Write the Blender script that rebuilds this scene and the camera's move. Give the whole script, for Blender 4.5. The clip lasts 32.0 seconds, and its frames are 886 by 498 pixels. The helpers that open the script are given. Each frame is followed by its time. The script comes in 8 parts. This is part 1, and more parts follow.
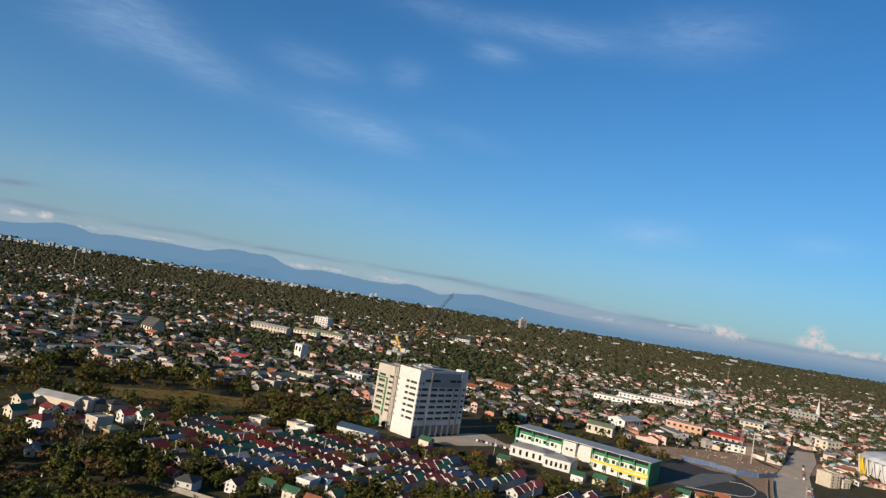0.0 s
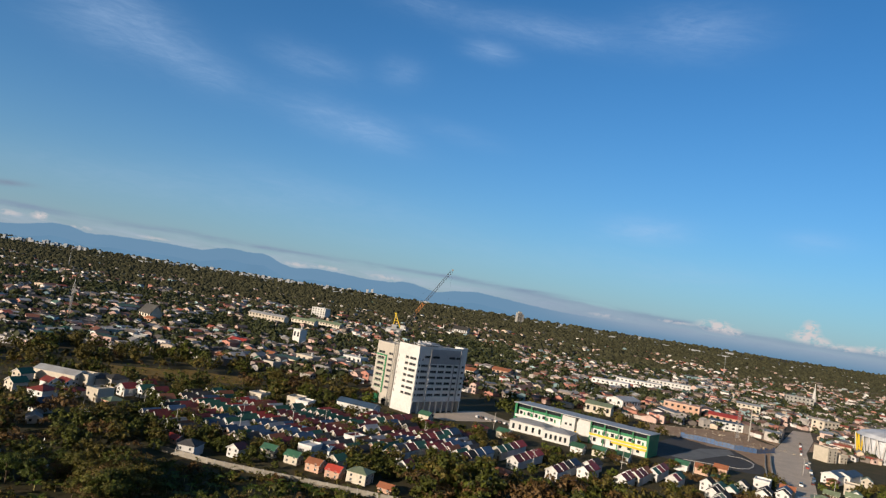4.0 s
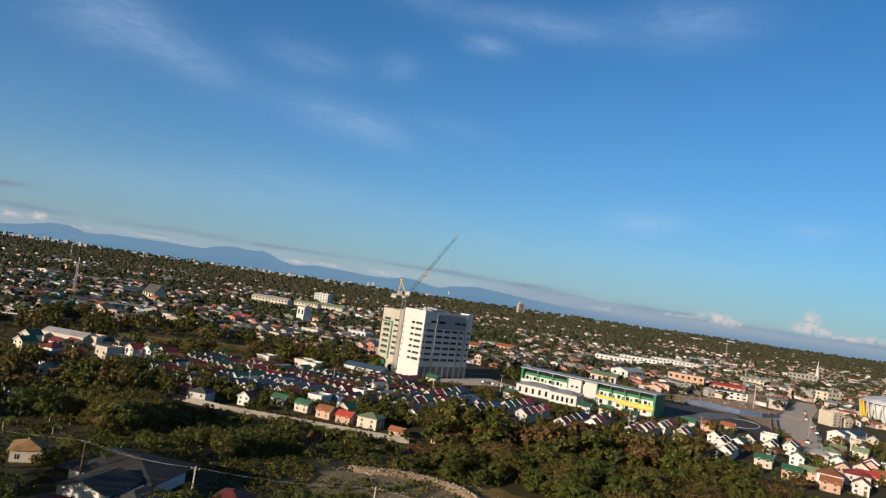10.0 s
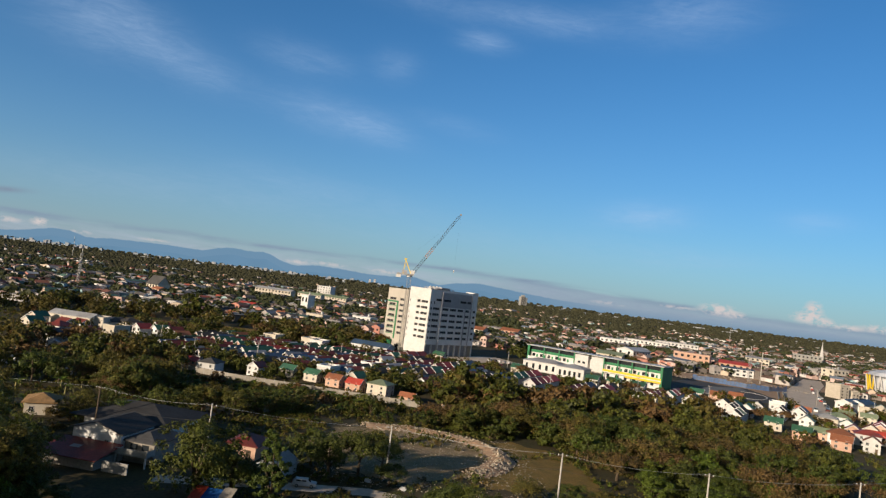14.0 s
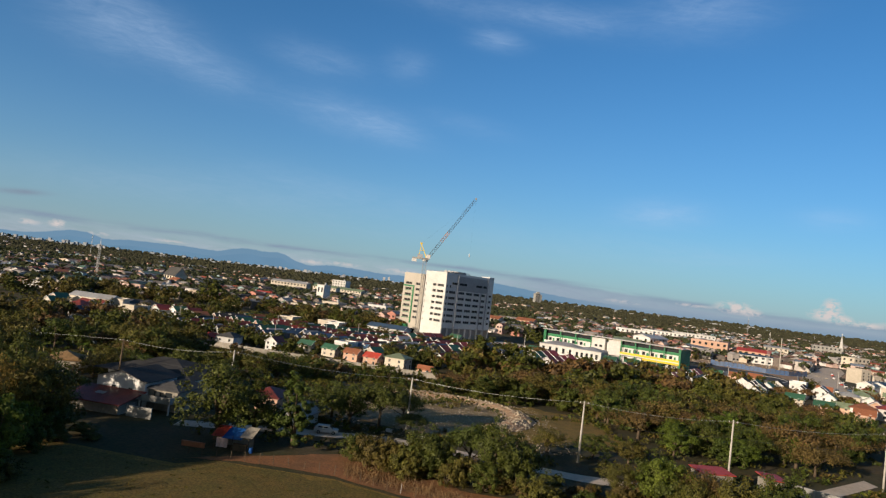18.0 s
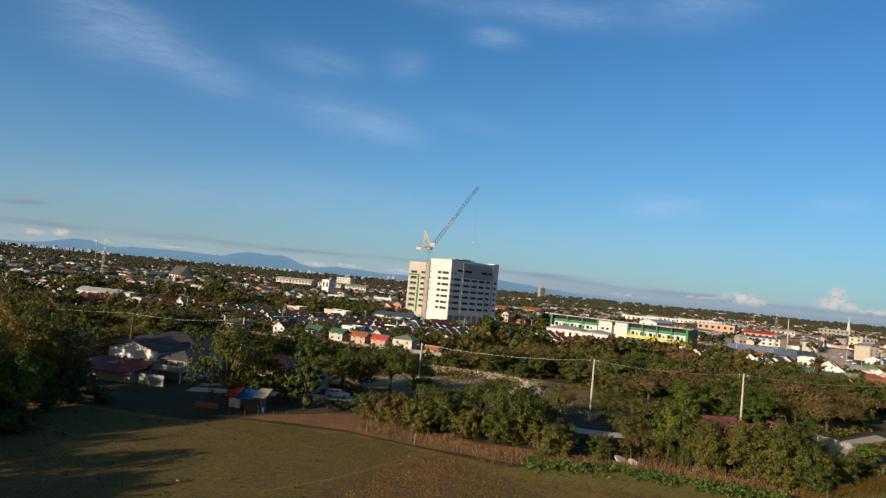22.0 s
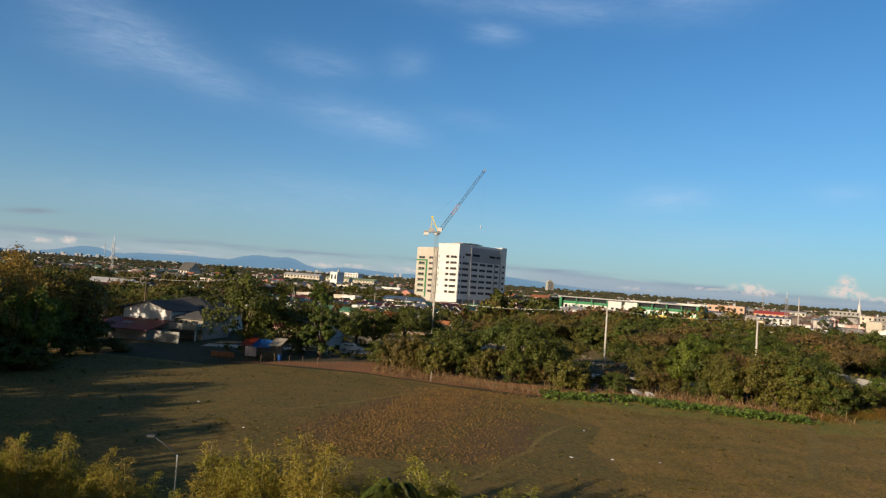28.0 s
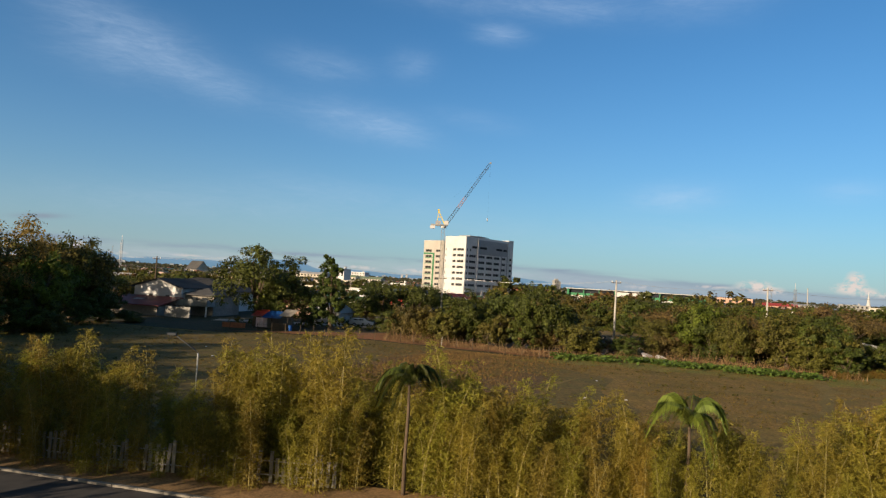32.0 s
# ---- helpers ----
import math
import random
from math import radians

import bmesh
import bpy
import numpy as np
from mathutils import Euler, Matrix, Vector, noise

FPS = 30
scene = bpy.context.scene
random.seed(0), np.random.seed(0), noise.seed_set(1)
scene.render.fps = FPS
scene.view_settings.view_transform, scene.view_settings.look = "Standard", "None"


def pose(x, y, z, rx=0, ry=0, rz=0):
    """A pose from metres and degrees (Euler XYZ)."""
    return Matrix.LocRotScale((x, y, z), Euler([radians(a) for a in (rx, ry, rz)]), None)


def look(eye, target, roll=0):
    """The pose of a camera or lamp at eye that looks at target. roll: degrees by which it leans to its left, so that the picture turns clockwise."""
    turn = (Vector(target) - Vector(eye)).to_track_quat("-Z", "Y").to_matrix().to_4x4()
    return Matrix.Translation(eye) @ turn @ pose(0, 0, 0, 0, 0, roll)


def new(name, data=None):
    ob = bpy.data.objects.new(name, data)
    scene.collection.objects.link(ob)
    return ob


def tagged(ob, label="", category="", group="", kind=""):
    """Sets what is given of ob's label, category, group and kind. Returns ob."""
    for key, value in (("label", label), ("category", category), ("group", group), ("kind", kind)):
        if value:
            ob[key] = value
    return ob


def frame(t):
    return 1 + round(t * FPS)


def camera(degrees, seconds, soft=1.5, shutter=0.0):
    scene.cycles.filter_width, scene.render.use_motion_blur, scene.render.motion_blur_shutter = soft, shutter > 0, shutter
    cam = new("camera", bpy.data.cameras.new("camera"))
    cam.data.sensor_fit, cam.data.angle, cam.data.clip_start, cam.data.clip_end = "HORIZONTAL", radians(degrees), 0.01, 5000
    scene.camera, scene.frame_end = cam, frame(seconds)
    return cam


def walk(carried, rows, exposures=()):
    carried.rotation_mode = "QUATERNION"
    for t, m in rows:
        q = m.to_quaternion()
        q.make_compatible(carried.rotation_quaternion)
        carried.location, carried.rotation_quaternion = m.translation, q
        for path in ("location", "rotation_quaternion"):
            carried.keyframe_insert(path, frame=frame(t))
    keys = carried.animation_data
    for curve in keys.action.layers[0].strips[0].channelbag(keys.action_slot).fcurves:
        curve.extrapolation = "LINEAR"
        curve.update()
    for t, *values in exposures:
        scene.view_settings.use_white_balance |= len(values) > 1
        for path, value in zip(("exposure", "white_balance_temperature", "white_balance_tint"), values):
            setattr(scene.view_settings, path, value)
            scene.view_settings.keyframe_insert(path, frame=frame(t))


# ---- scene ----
cam = camera(66.3, 32.0, soft=1.3)
# seconds, place, pan (to the left), tilt (up), lean
ROWS = (
    (0, 0.08, -2.10, 74.56, -2.012, 4.053, 9.592), (0.5, 0.40, -2.37, 72.89, -2.028, 4.065, 9.375), (1, 0.66, -2.53, 71.37, -2.101, 4.066, 9.320),
    (1.5, 0.81, -2.61, 69.98, -2.063, 4.060, 9.251), (2, 0.86, -2.56, 68.64, -2.151, 3.995, 9.205), (2.5, 0.83, -2.42, 67.31, -2.223, 3.983, 9.210),
    (3, 0.70, -2.30, 66.00, -2.297, 3.946, 9.167), (3.5, 0.64, -2.26, 64.67, -2.356, 3.923, 9.169), (5.5, 0.77, -2.26, 59.31, -2.437, 3.785, 9.094),
    (6, 0.77, -2.23, 57.97, -2.465, 3.740, 9.125), (6.5, 0.80, -2.14, 56.56, -2.502, 3.733, 8.931), (7, 0.78, -2.04, 55.12, -2.402, 3.719, 8.882),
    (7.5, 0.74, -1.95, 53.73, -2.409, 3.660, 8.778), (8, 0.72, -1.85, 52.36, -2.448, 3.629, 8.729), (8.5, 0.69, -1.76, 51.03, -2.439, 3.581, 8.688),
    (9, 0.66, -1.69, 49.72, -2.409, 3.565, 8.701), (9.5, 0.66, -1.71, 48.35, -2.435, 3.516, 8.598), (10, 0.60, -1.73, 46.95, -2.443, 3.519, 8.463),
    (10.5, 0.51, -1.73, 45.57, -2.479, 3.476, 8.326), (11, 0.45, -1.66, 44.22, -2.523, 3.437, 8.205), (11.5, 0.42, -1.50, 42.91, -2.478, 3.391, 8.218),
    (12, 0.28, -1.30, 41.65, -2.462, 3.361, 8.099), (12.5, 0.24, -1.10, 40.40, -2.462, 3.335, 7.866), (13, 0.19, -1.00, 39.10, -2.511, 3.355, 7.710),
    (13.5, 0.23, -0.91, 37.88, -2.502, 3.325, 7.494), (14, 0.10, -0.82, 36.60, -2.431, 3.279, 7.291), (14.5, -0.01, -0.73, 35.37, -1.789, 3.187, 7.445),
    (15, -0.02, -0.66, 34.22, -1.616, 3.115, 7.599), (15.5, 0.07, -0.61, 33.13, -1.502, 3.138, 7.641), (17.5, 0.09, -0.25, 29.07, -1.321, 3.063, 7.116),
    (18, 0.13, -0.20, 28.26, -1.289, 3.079, 7.008), (18.5, 0.16, -0.22, 27.54, -1.295, 3.052, 6.845), (19, 0.21, -0.31, 26.83, -1.272, 3.038, 6.512),
    (19.5, 0.31, -0.32, 26.21, -1.197, 3.015, 6.320), (20, 0.35, -0.32, 25.47, -1.168, 3.006, 6.109), (20.5, 0.34, -0.31, 24.71, -1.155, 2.961, 5.882),
    (21, 0.29, -0.28, 23.99, -1.082, 2.950, 5.713), (21.5, 0.22, -0.24, 23.25, -1.064, 2.905, 5.595), (22, 0.27, -0.16, 22.46, -1.023, 2.917, 5.445),
    (22.5, 0.30, -0.09, 21.72, -0.988, 2.877, 5.165), (23, 0.33, -0.01, 20.93, -0.943, 2.931, 4.852), (23.5, 0.25, -0.01, 20.26, -0.888, 2.867, 5.002),
    (24, 0.23, -0.07, 19.59, -0.819, 2.861, 4.881), (24.5, 0.25, -0.11, 18.94, -0.812, 2.810, 4.621), (25, 0.24, -0.14, 18.38, -0.778, 2.812, 4.414),
    (25.5, 0.21, -0.16, 17.84, -0.702, 2.799, 4.254), (27.5, 0.15, -0.01, 15.71, -0.557, 2.721, 4.106), (28, 0.15, -0.01, 15.18, -0.509, 2.710, 4.025),
    (28.5, 0.09, 0.01, 14.63, -0.451, 2.748, 4.010), (29, 0.12, 0.03, 14.11, -0.367, 2.734, 4.035), (29.5, 0.12, 0.04, 13.60, -0.326, 2.736, 3.968),
    (30, 0.06, 0.02, 13.12, -0.263, 2.706, 3.913), (30.5, 0.01, -0.04, 12.56, -0.217, 2.705, 3.957), (31, 0.02, -0.12, 11.95, -0.161, 2.692, 3.773),
    (31.5, 0.02, -0.10, 11.37, -0.078, 2.768, 3.609), (32, 0.00, 0.00, 10.87, 0.000, 2.757, 3.469),
)
FULL = 1.2  # the plan is drawn at five sixths of full size
PATH = [(t, pose(FULL * x, FULL * y, FULL * z, 90 + tilt, 0, pan) @ pose(0, 0, 0, 0, 0, lean)) for t, x, y, z, pan, tilt, lean in ROWS]
walk(cam, PATH, [(0, 0.25, 6200, 10), (10, 0.25, 6330, 10), (20, 0.27, 6500, 10), (27, 0.38, 6750, 10), (32, 0.43, 6900, 10)])

# ---- world and sun ----
SUN_EL, SUN_AZ = 13.5, -135.0  # degrees; azimuth clockwise from +y
sun_dir = Vector((math.sin(radians(SUN_AZ)) * math.cos(radians(SUN_EL)), math.cos(radians(SUN_AZ)) * math.cos(radians(SUN_EL)), math.sin(radians(SUN_EL))))
world = bpy.data.worlds.new("sky")
scene.world = world
world.use_nodes = True
wt = world.node_tree
wn, wl = wt.nodes, wt.links
wn.clear()


def wmath(op, a, b=None, c=None, clamp=False):
    n = wn.new("ShaderNodeMath")
    n.operation, n.use_clamp = op, clamp
    for i, v in enumerate((a, b, c)):
        if v is None:
            continue
        if isinstance(v, (int, float)):
            n.inputs[i].default_value = v
        else:
            wl.new(v, n.inputs[i])
    return n.outputs[0]


w_out = wn.new("ShaderNodeOutputWorld")
w_bg = wn.new("ShaderNodeBackground")
w_sky = wn.new("ShaderNodeTexSky")
w_sky.sky_type = "NISHITA"
w_sky.sun_disc = False
w_sky.sun_elevation = radians(SUN_EL)
w_sky.sun_rotation = radians(SUN_AZ)
w_sky.altitude = 50
w_sky.air_density, w_sky.dust_density, w_sky.ozone_density = 1.0, 0.2, 3.0
w_bg.inputs["Strength"].default_value = 0.092
w_co = wn.new("ShaderNodeTexCoord")
w_sep = wn.new("ShaderNodeSeparateXYZ")
wl.new(w_co.outputs["Generated"], w_sep.inputs[0])
az = wmath("MULTIPLY", wmath("ARCTAN2", w_sep.outputs[0], w_sep.outputs[1]), 57.29578)
el = wmath("MULTIPLY", wmath("ARCSINE", w_sep.outputs[2]), 57.29578)


def wnoise(sx, sy, ox, detail, rough, warp=0.0):
    """Noise over azimuth and elevation, stretched by sx, sy."""
    cmb = wn.new("ShaderNodeCombineXYZ")
    wl.new(wmath("MULTIPLY_ADD", az, sx, ox), cmb.inputs[0])
    wl.new(wmath("MULTIPLY", el, sy), cmb.inputs[1])
    n = wn.new("ShaderNodeTexNoise")
    n.inputs["Scale"].default_value, n.inputs["Detail"].default_value, n.inputs["Roughness"].default_value = 1.0, detail, rough
    n.inputs["Distortion"].default_value = warp
    wl.new(cmb.outputs[0], n.inputs["Vector"])
    return n.outputs["Fac"]


def wisp(a0, e0, length, width, turn, power):
    """A soft streak of cloud about (a0, e0), in degrees of azimuth and elevation."""
    da, de = wmath("SUBTRACT", az, a0), wmath("SUBTRACT", el, e0)
    c, s = math.cos(radians(turn)), math.sin(radians(turn))
    u = wmath("ADD", wmath("MULTIPLY", da, c / length), wmath("MULTIPLY", de, s / length))
    v = wmath("ADD", wmath("MULTIPLY", da, -s / width), wmath("MULTIPLY", de, c / width))
    r2 = wmath("ADD", wmath("MULTIPLY", u, u), wmath("MULTIPLY", v, v))
    return wmath("MULTIPLY", wmath("EXPONENT", wmath("MULTIPLY", r2, -1.0)), power)


# azimuth, elevation, length, width, turn, strength
WISPS = [(-26.5, 15.9, 5, 2.0, -6, 0.5), (-20.5, 14.7, 4.5, 1.4, -10, 0.5), (-29, 18.5, 6, 1.6, -14, 0.45), (-9, 13.1, 4.5, 1.4, -7, 0.5), (-4.5, 12.4, 3, 1.1, -9, 0.45), (2, 13.6, 3.5, 0.8, -6, 0.22), (-11.2, 17.1, 3.4, 1.1, -4, 0.5), (-3.6, 17.7, 1.7, 1.1, 4, 0.4), (3.8, 20.5, 2.0, 0.7, -4, 0.8), (-1, 23.0, 5, 1.0, -3, 0.35), (9, 22.6, 6, 1.1, -3, 0.55),
         (20.5, 23.4, 5, 1.8, 2, 0.5), (18.7, 7.8, 3.2, 1.0, 5, 0.8), (21, 4.8, 6, 0.9, 0, 0.25), (30.9, 8.3, 2.2, 0.7, 0, 0.5), (-20, 5.2, 14, 1.6, 4, 0.3), (6, 4.2, 24, 1.8, 0, 0.22), (-8, 7.0, 10, 1.2, -4, 0.15)]
PUFFS = [(24.9, 1.05, 1.25, 0.42, 0, 0.95), (26.3, 0.75, 0.7, 0.25, 0, 0.6), (31.4, 1.9, 0.55, 0.6, 0, 0.9), (31.0, 1.25, 1.0, 0.4, 0, 0.85), (32.3, 1.0, 0.8, 0.3, 0, 0.7), (33.8, 0.85, 0.8, 0.22, 0, 0.7), (35.6, 1.0, 1.0, 0.3, 0, 0.75), (-28.3, 1.1, 0.5, 0.28, 0, 1.0), (-30.2, 0.95, 0.8, 0.22, 0, 0.6), (-25.6, 0.72, 0.7, 0.16, 0, 0.6), (-20.5, 0.85, 1.2, 0.14, 0, 0.5), (-9.5, 0.62, 0.9, 0.2, 0, 0.6), (-6.8, 0.78, 1.4, 0.18, 0, 0.55), (-2.0, 0.75, 1.6, 0.22, 0, 0.5), (16.6, 0.5, 1.6, 0.18, 0, 0.45), (21.8, 0.85, 1.2, 0.14, 0, 0.6)]
SKY_TINT = (0.385, 0.852, 1.145, 1)
coarse = wmath("MULTIPLY", wmath("SUBTRACT", wnoise(0.13, 0.42, 3.0, 5, 0.62, 1.2), 0.30, clamp=True), 2.4, clamp=True)
fibre = wmath("MULTIPLY", wmath("SUBTRACT", wnoise(0.35, 1.5, 11.0, 4, 0.65, 1.6), 0.22, clamp=True), 1.9, clamp=True)
streak = wmath("MULTIPLY", wmath("MULTIPLY_ADD", coarse, 0.6, 0.4), wmath("MULTIPLY_ADD", fibre, 0.55, 0.45))
cirrus = None
for w in WISPS:
    one = wisp(*w)
    cirrus = one if cirrus is None else wmath("ADD", cirrus, one)
cirrus = wmath("MULTIPLY", wmath("MULTIPLY", cirrus, streak), 0.56, clamp=True)
puff = wmath("MULTIPLY", wmath("SUBTRACT", wnoise(1.5, 2.6, 7.0, 6, 0.6, 0.3), 0.34, clamp=True), 5.0, clamp=True)
cumulus = None
for w in PUFFS:
    one = wisp(*w)
    cumulus = one if cumulus is None else wmath("ADD", cumulus, one)
cumulus = wmath("MULTIPLY", wmath("SUBTRACT", wmath("MULTIPLY", cumulus, puff), 0.12, clamp=True), 1.5, clamp=True)
# a low sheet of cloud over the mountains: pale below, with a thin grey edge on top that sinks to the east
edge = wn.new("ShaderNodeMapRange")
edge.interpolation_type = "SMOOTHSTEP"
edge.inputs[1].default_value, edge.inputs[2].default_value, edge.inputs[3].default_value, edge.inputs[4].default_value = 5.0, 30.0, 1.6, 0.75
wl.new(az, edge.inputs[0])
ragged_el = wmath("ADD", el, wmath("MULTIPLY", wmath("SUBTRACT", wnoise(0.25, 0.6, 2.0, 4, 0.6, 0.5), 0.5), 0.5))
over = wmath("SUBTRACT", ragged_el, edge.outputs[0])
layer = wmath("EXPONENT", wmath("MULTIPLY", wmath("POWER", wmath("DIVIDE", wmath("ABSOLUTE", over), 0.2), 2.0), -1.0))
layer = wmath("MULTIPLY", layer, wmath("MULTIPLY", wmath("SUBTRACT", wnoise(0.12, 1.3, 1.0, 4, 0.55, 0.4), 0.36, clamp=True), 3.6, clamp=True), clamp=True)
sheet_cloud = wmath("MULTIPLY", wmath("MULTIPLY", wmath("SUBTRACT", 0.1, over), 1.2, clamp=True), wmath("MULTIPLY", wmath("SUBTRACT", wnoise(0.3, 1.6, 9.0, 5, 0.6, 0.4), 0.3, clamp=True), 1.6, clamp=True), clamp=True)


def wmix(fac, a, b):
    n = wn.new("ShaderNodeMix")
    n.data_type = "RGBA"
    wl.new(fac, n.inputs[0])
    if isinstance(a, tuple):
        n.inputs[6].default_value = a
    else:
        wl.new(a, n.inputs[6])
    n.inputs[7].default_value = b
    return n.outputs[2]


tinted = wn.new("ShaderNodeMix")
tinted.data_type, tinted.blend_type = "RGBA", "MULTIPLY"
tinted.inputs[0].default_value = 1.0
wl.new(w_sky.outputs[0], tinted.inputs[6])
# the sky warms smoothly towards the low sun
w_dot = wn.new("ShaderNodeVectorMath")
w_dot.operation = "DOT_PRODUCT"
wl.new(w_co.outputs["Generated"], w_dot.inputs[0])
w_dot.inputs[1].default_value = sun_dir
warm = wn.new("ShaderNodeMapRange")
warm.interpolation_type = "SMOOTHSTEP"
warm.inputs[1].default_value, warm.inputs[2].default_value = -0.05, 0.7
wl.new(w_dot.outputs["Value"], warm.inputs[0])
w_tint = wn.new("ShaderNodeMix")
w_tint.data_type = "RGBA"
wl.new(warm.outputs[0], w_tint.inputs[0])
w_tint.inputs[6].default_value = SKY_TINT
w_tint.inputs[7].default_value = (0.95, 0.66, 0.38, 1)
wl.new(w_tint.outputs[2], tinted.inputs[7])
col = wmix(cirrus, tinted.outputs[2], (5.2, 6.6, 8.6, 1))
haze = wmath("MULTIPLY", wmath("EXPONENT", wmath("MULTIPLY", wmath("MAXIMUM", el, 0.0), -0.15)), 0.72)
col = wmix(haze, col, (3.2, 3.5, 4.35, 1))
col = wmix(sheet_cloud, col, (3.9, 4.5, 5.3, 1))
bank_side = wn.new("ShaderNodeMapRange")
bank_side.interpolation_type = "SMOOTHSTEP"
bank_side.inputs[1].default_value, bank_side.inputs[2].default_value = 2.0, 12.0
wl.new(az, bank_side.inputs[0])
bank = wmath("MULTIPLY", wmath("MULTIPLY", wmath("SUBTRACT", 0.05, over), 4.0, clamp=True), wmath("MULTIPLY", bank_side.outputs[0], wmath("MULTIPLY_ADD", fibre, 0.3, 0.5)), clamp=True)
col = wmix(bank, col, (2.5, 3.1, 4.0, 1))
col = wmix(layer, col, (2.1, 2.75, 3.7, 1))
lens_cloud = wmath("MULTIPLY", wisp(-30.9, 3.0, 1.5, 0.2, 5, 1.0), wmath("MULTIPLY_ADD", fibre, 0.5, 0.5), clamp=True)
col = wmix(lens_cloud, col, (2.0, 2.5, 3.3, 1))
col = wmix(cumulus, col, (5.9, 5.35, 5.2, 1))
# the far range, painted into the sky in haze blue: azimuth and elevation of its crest
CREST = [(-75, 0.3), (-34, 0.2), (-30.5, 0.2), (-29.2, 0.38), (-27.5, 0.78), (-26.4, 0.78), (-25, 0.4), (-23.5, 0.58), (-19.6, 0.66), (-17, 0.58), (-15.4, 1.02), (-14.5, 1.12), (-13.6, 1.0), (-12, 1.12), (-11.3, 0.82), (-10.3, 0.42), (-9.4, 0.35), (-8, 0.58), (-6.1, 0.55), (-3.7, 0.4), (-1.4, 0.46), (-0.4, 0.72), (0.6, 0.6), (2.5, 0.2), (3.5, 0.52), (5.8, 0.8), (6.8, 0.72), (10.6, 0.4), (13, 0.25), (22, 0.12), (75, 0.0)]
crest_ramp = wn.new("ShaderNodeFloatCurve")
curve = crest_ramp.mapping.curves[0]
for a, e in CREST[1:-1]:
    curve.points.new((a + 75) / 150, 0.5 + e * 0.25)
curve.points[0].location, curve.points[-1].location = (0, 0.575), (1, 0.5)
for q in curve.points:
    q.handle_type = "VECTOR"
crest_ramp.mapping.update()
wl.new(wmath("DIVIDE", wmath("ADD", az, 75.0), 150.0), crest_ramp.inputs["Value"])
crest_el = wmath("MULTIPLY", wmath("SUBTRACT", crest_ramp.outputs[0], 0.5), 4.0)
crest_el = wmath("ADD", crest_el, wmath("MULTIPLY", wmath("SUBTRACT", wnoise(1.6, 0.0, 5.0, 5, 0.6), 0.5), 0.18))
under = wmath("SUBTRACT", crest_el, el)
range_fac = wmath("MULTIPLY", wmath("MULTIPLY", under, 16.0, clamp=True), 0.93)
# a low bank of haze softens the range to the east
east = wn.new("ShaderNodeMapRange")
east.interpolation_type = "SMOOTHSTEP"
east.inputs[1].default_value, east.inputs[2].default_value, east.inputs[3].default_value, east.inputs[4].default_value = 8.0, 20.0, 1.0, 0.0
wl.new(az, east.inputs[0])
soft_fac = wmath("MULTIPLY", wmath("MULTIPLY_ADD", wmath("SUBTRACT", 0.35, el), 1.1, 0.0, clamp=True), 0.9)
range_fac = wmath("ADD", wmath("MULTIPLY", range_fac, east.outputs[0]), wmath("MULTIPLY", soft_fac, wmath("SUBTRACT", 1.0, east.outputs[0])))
# one flat haze blue is painted over the sky below the crest
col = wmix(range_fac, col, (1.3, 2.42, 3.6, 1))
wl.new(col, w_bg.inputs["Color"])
wl.new(w_bg.outputs[0], w_out.inputs["Surface"])

sun = new("sun", bpy.data.lights.new("sun", "SUN"))
sun.data.energy, sun.data.angle, sun.data.color = 5.2, radians(0.6), (1.0, 0.83, 0.63)
sun.matrix_world = look(sun_dir * 400 + Vector((0, 300, 0)), (0, 300, 0))

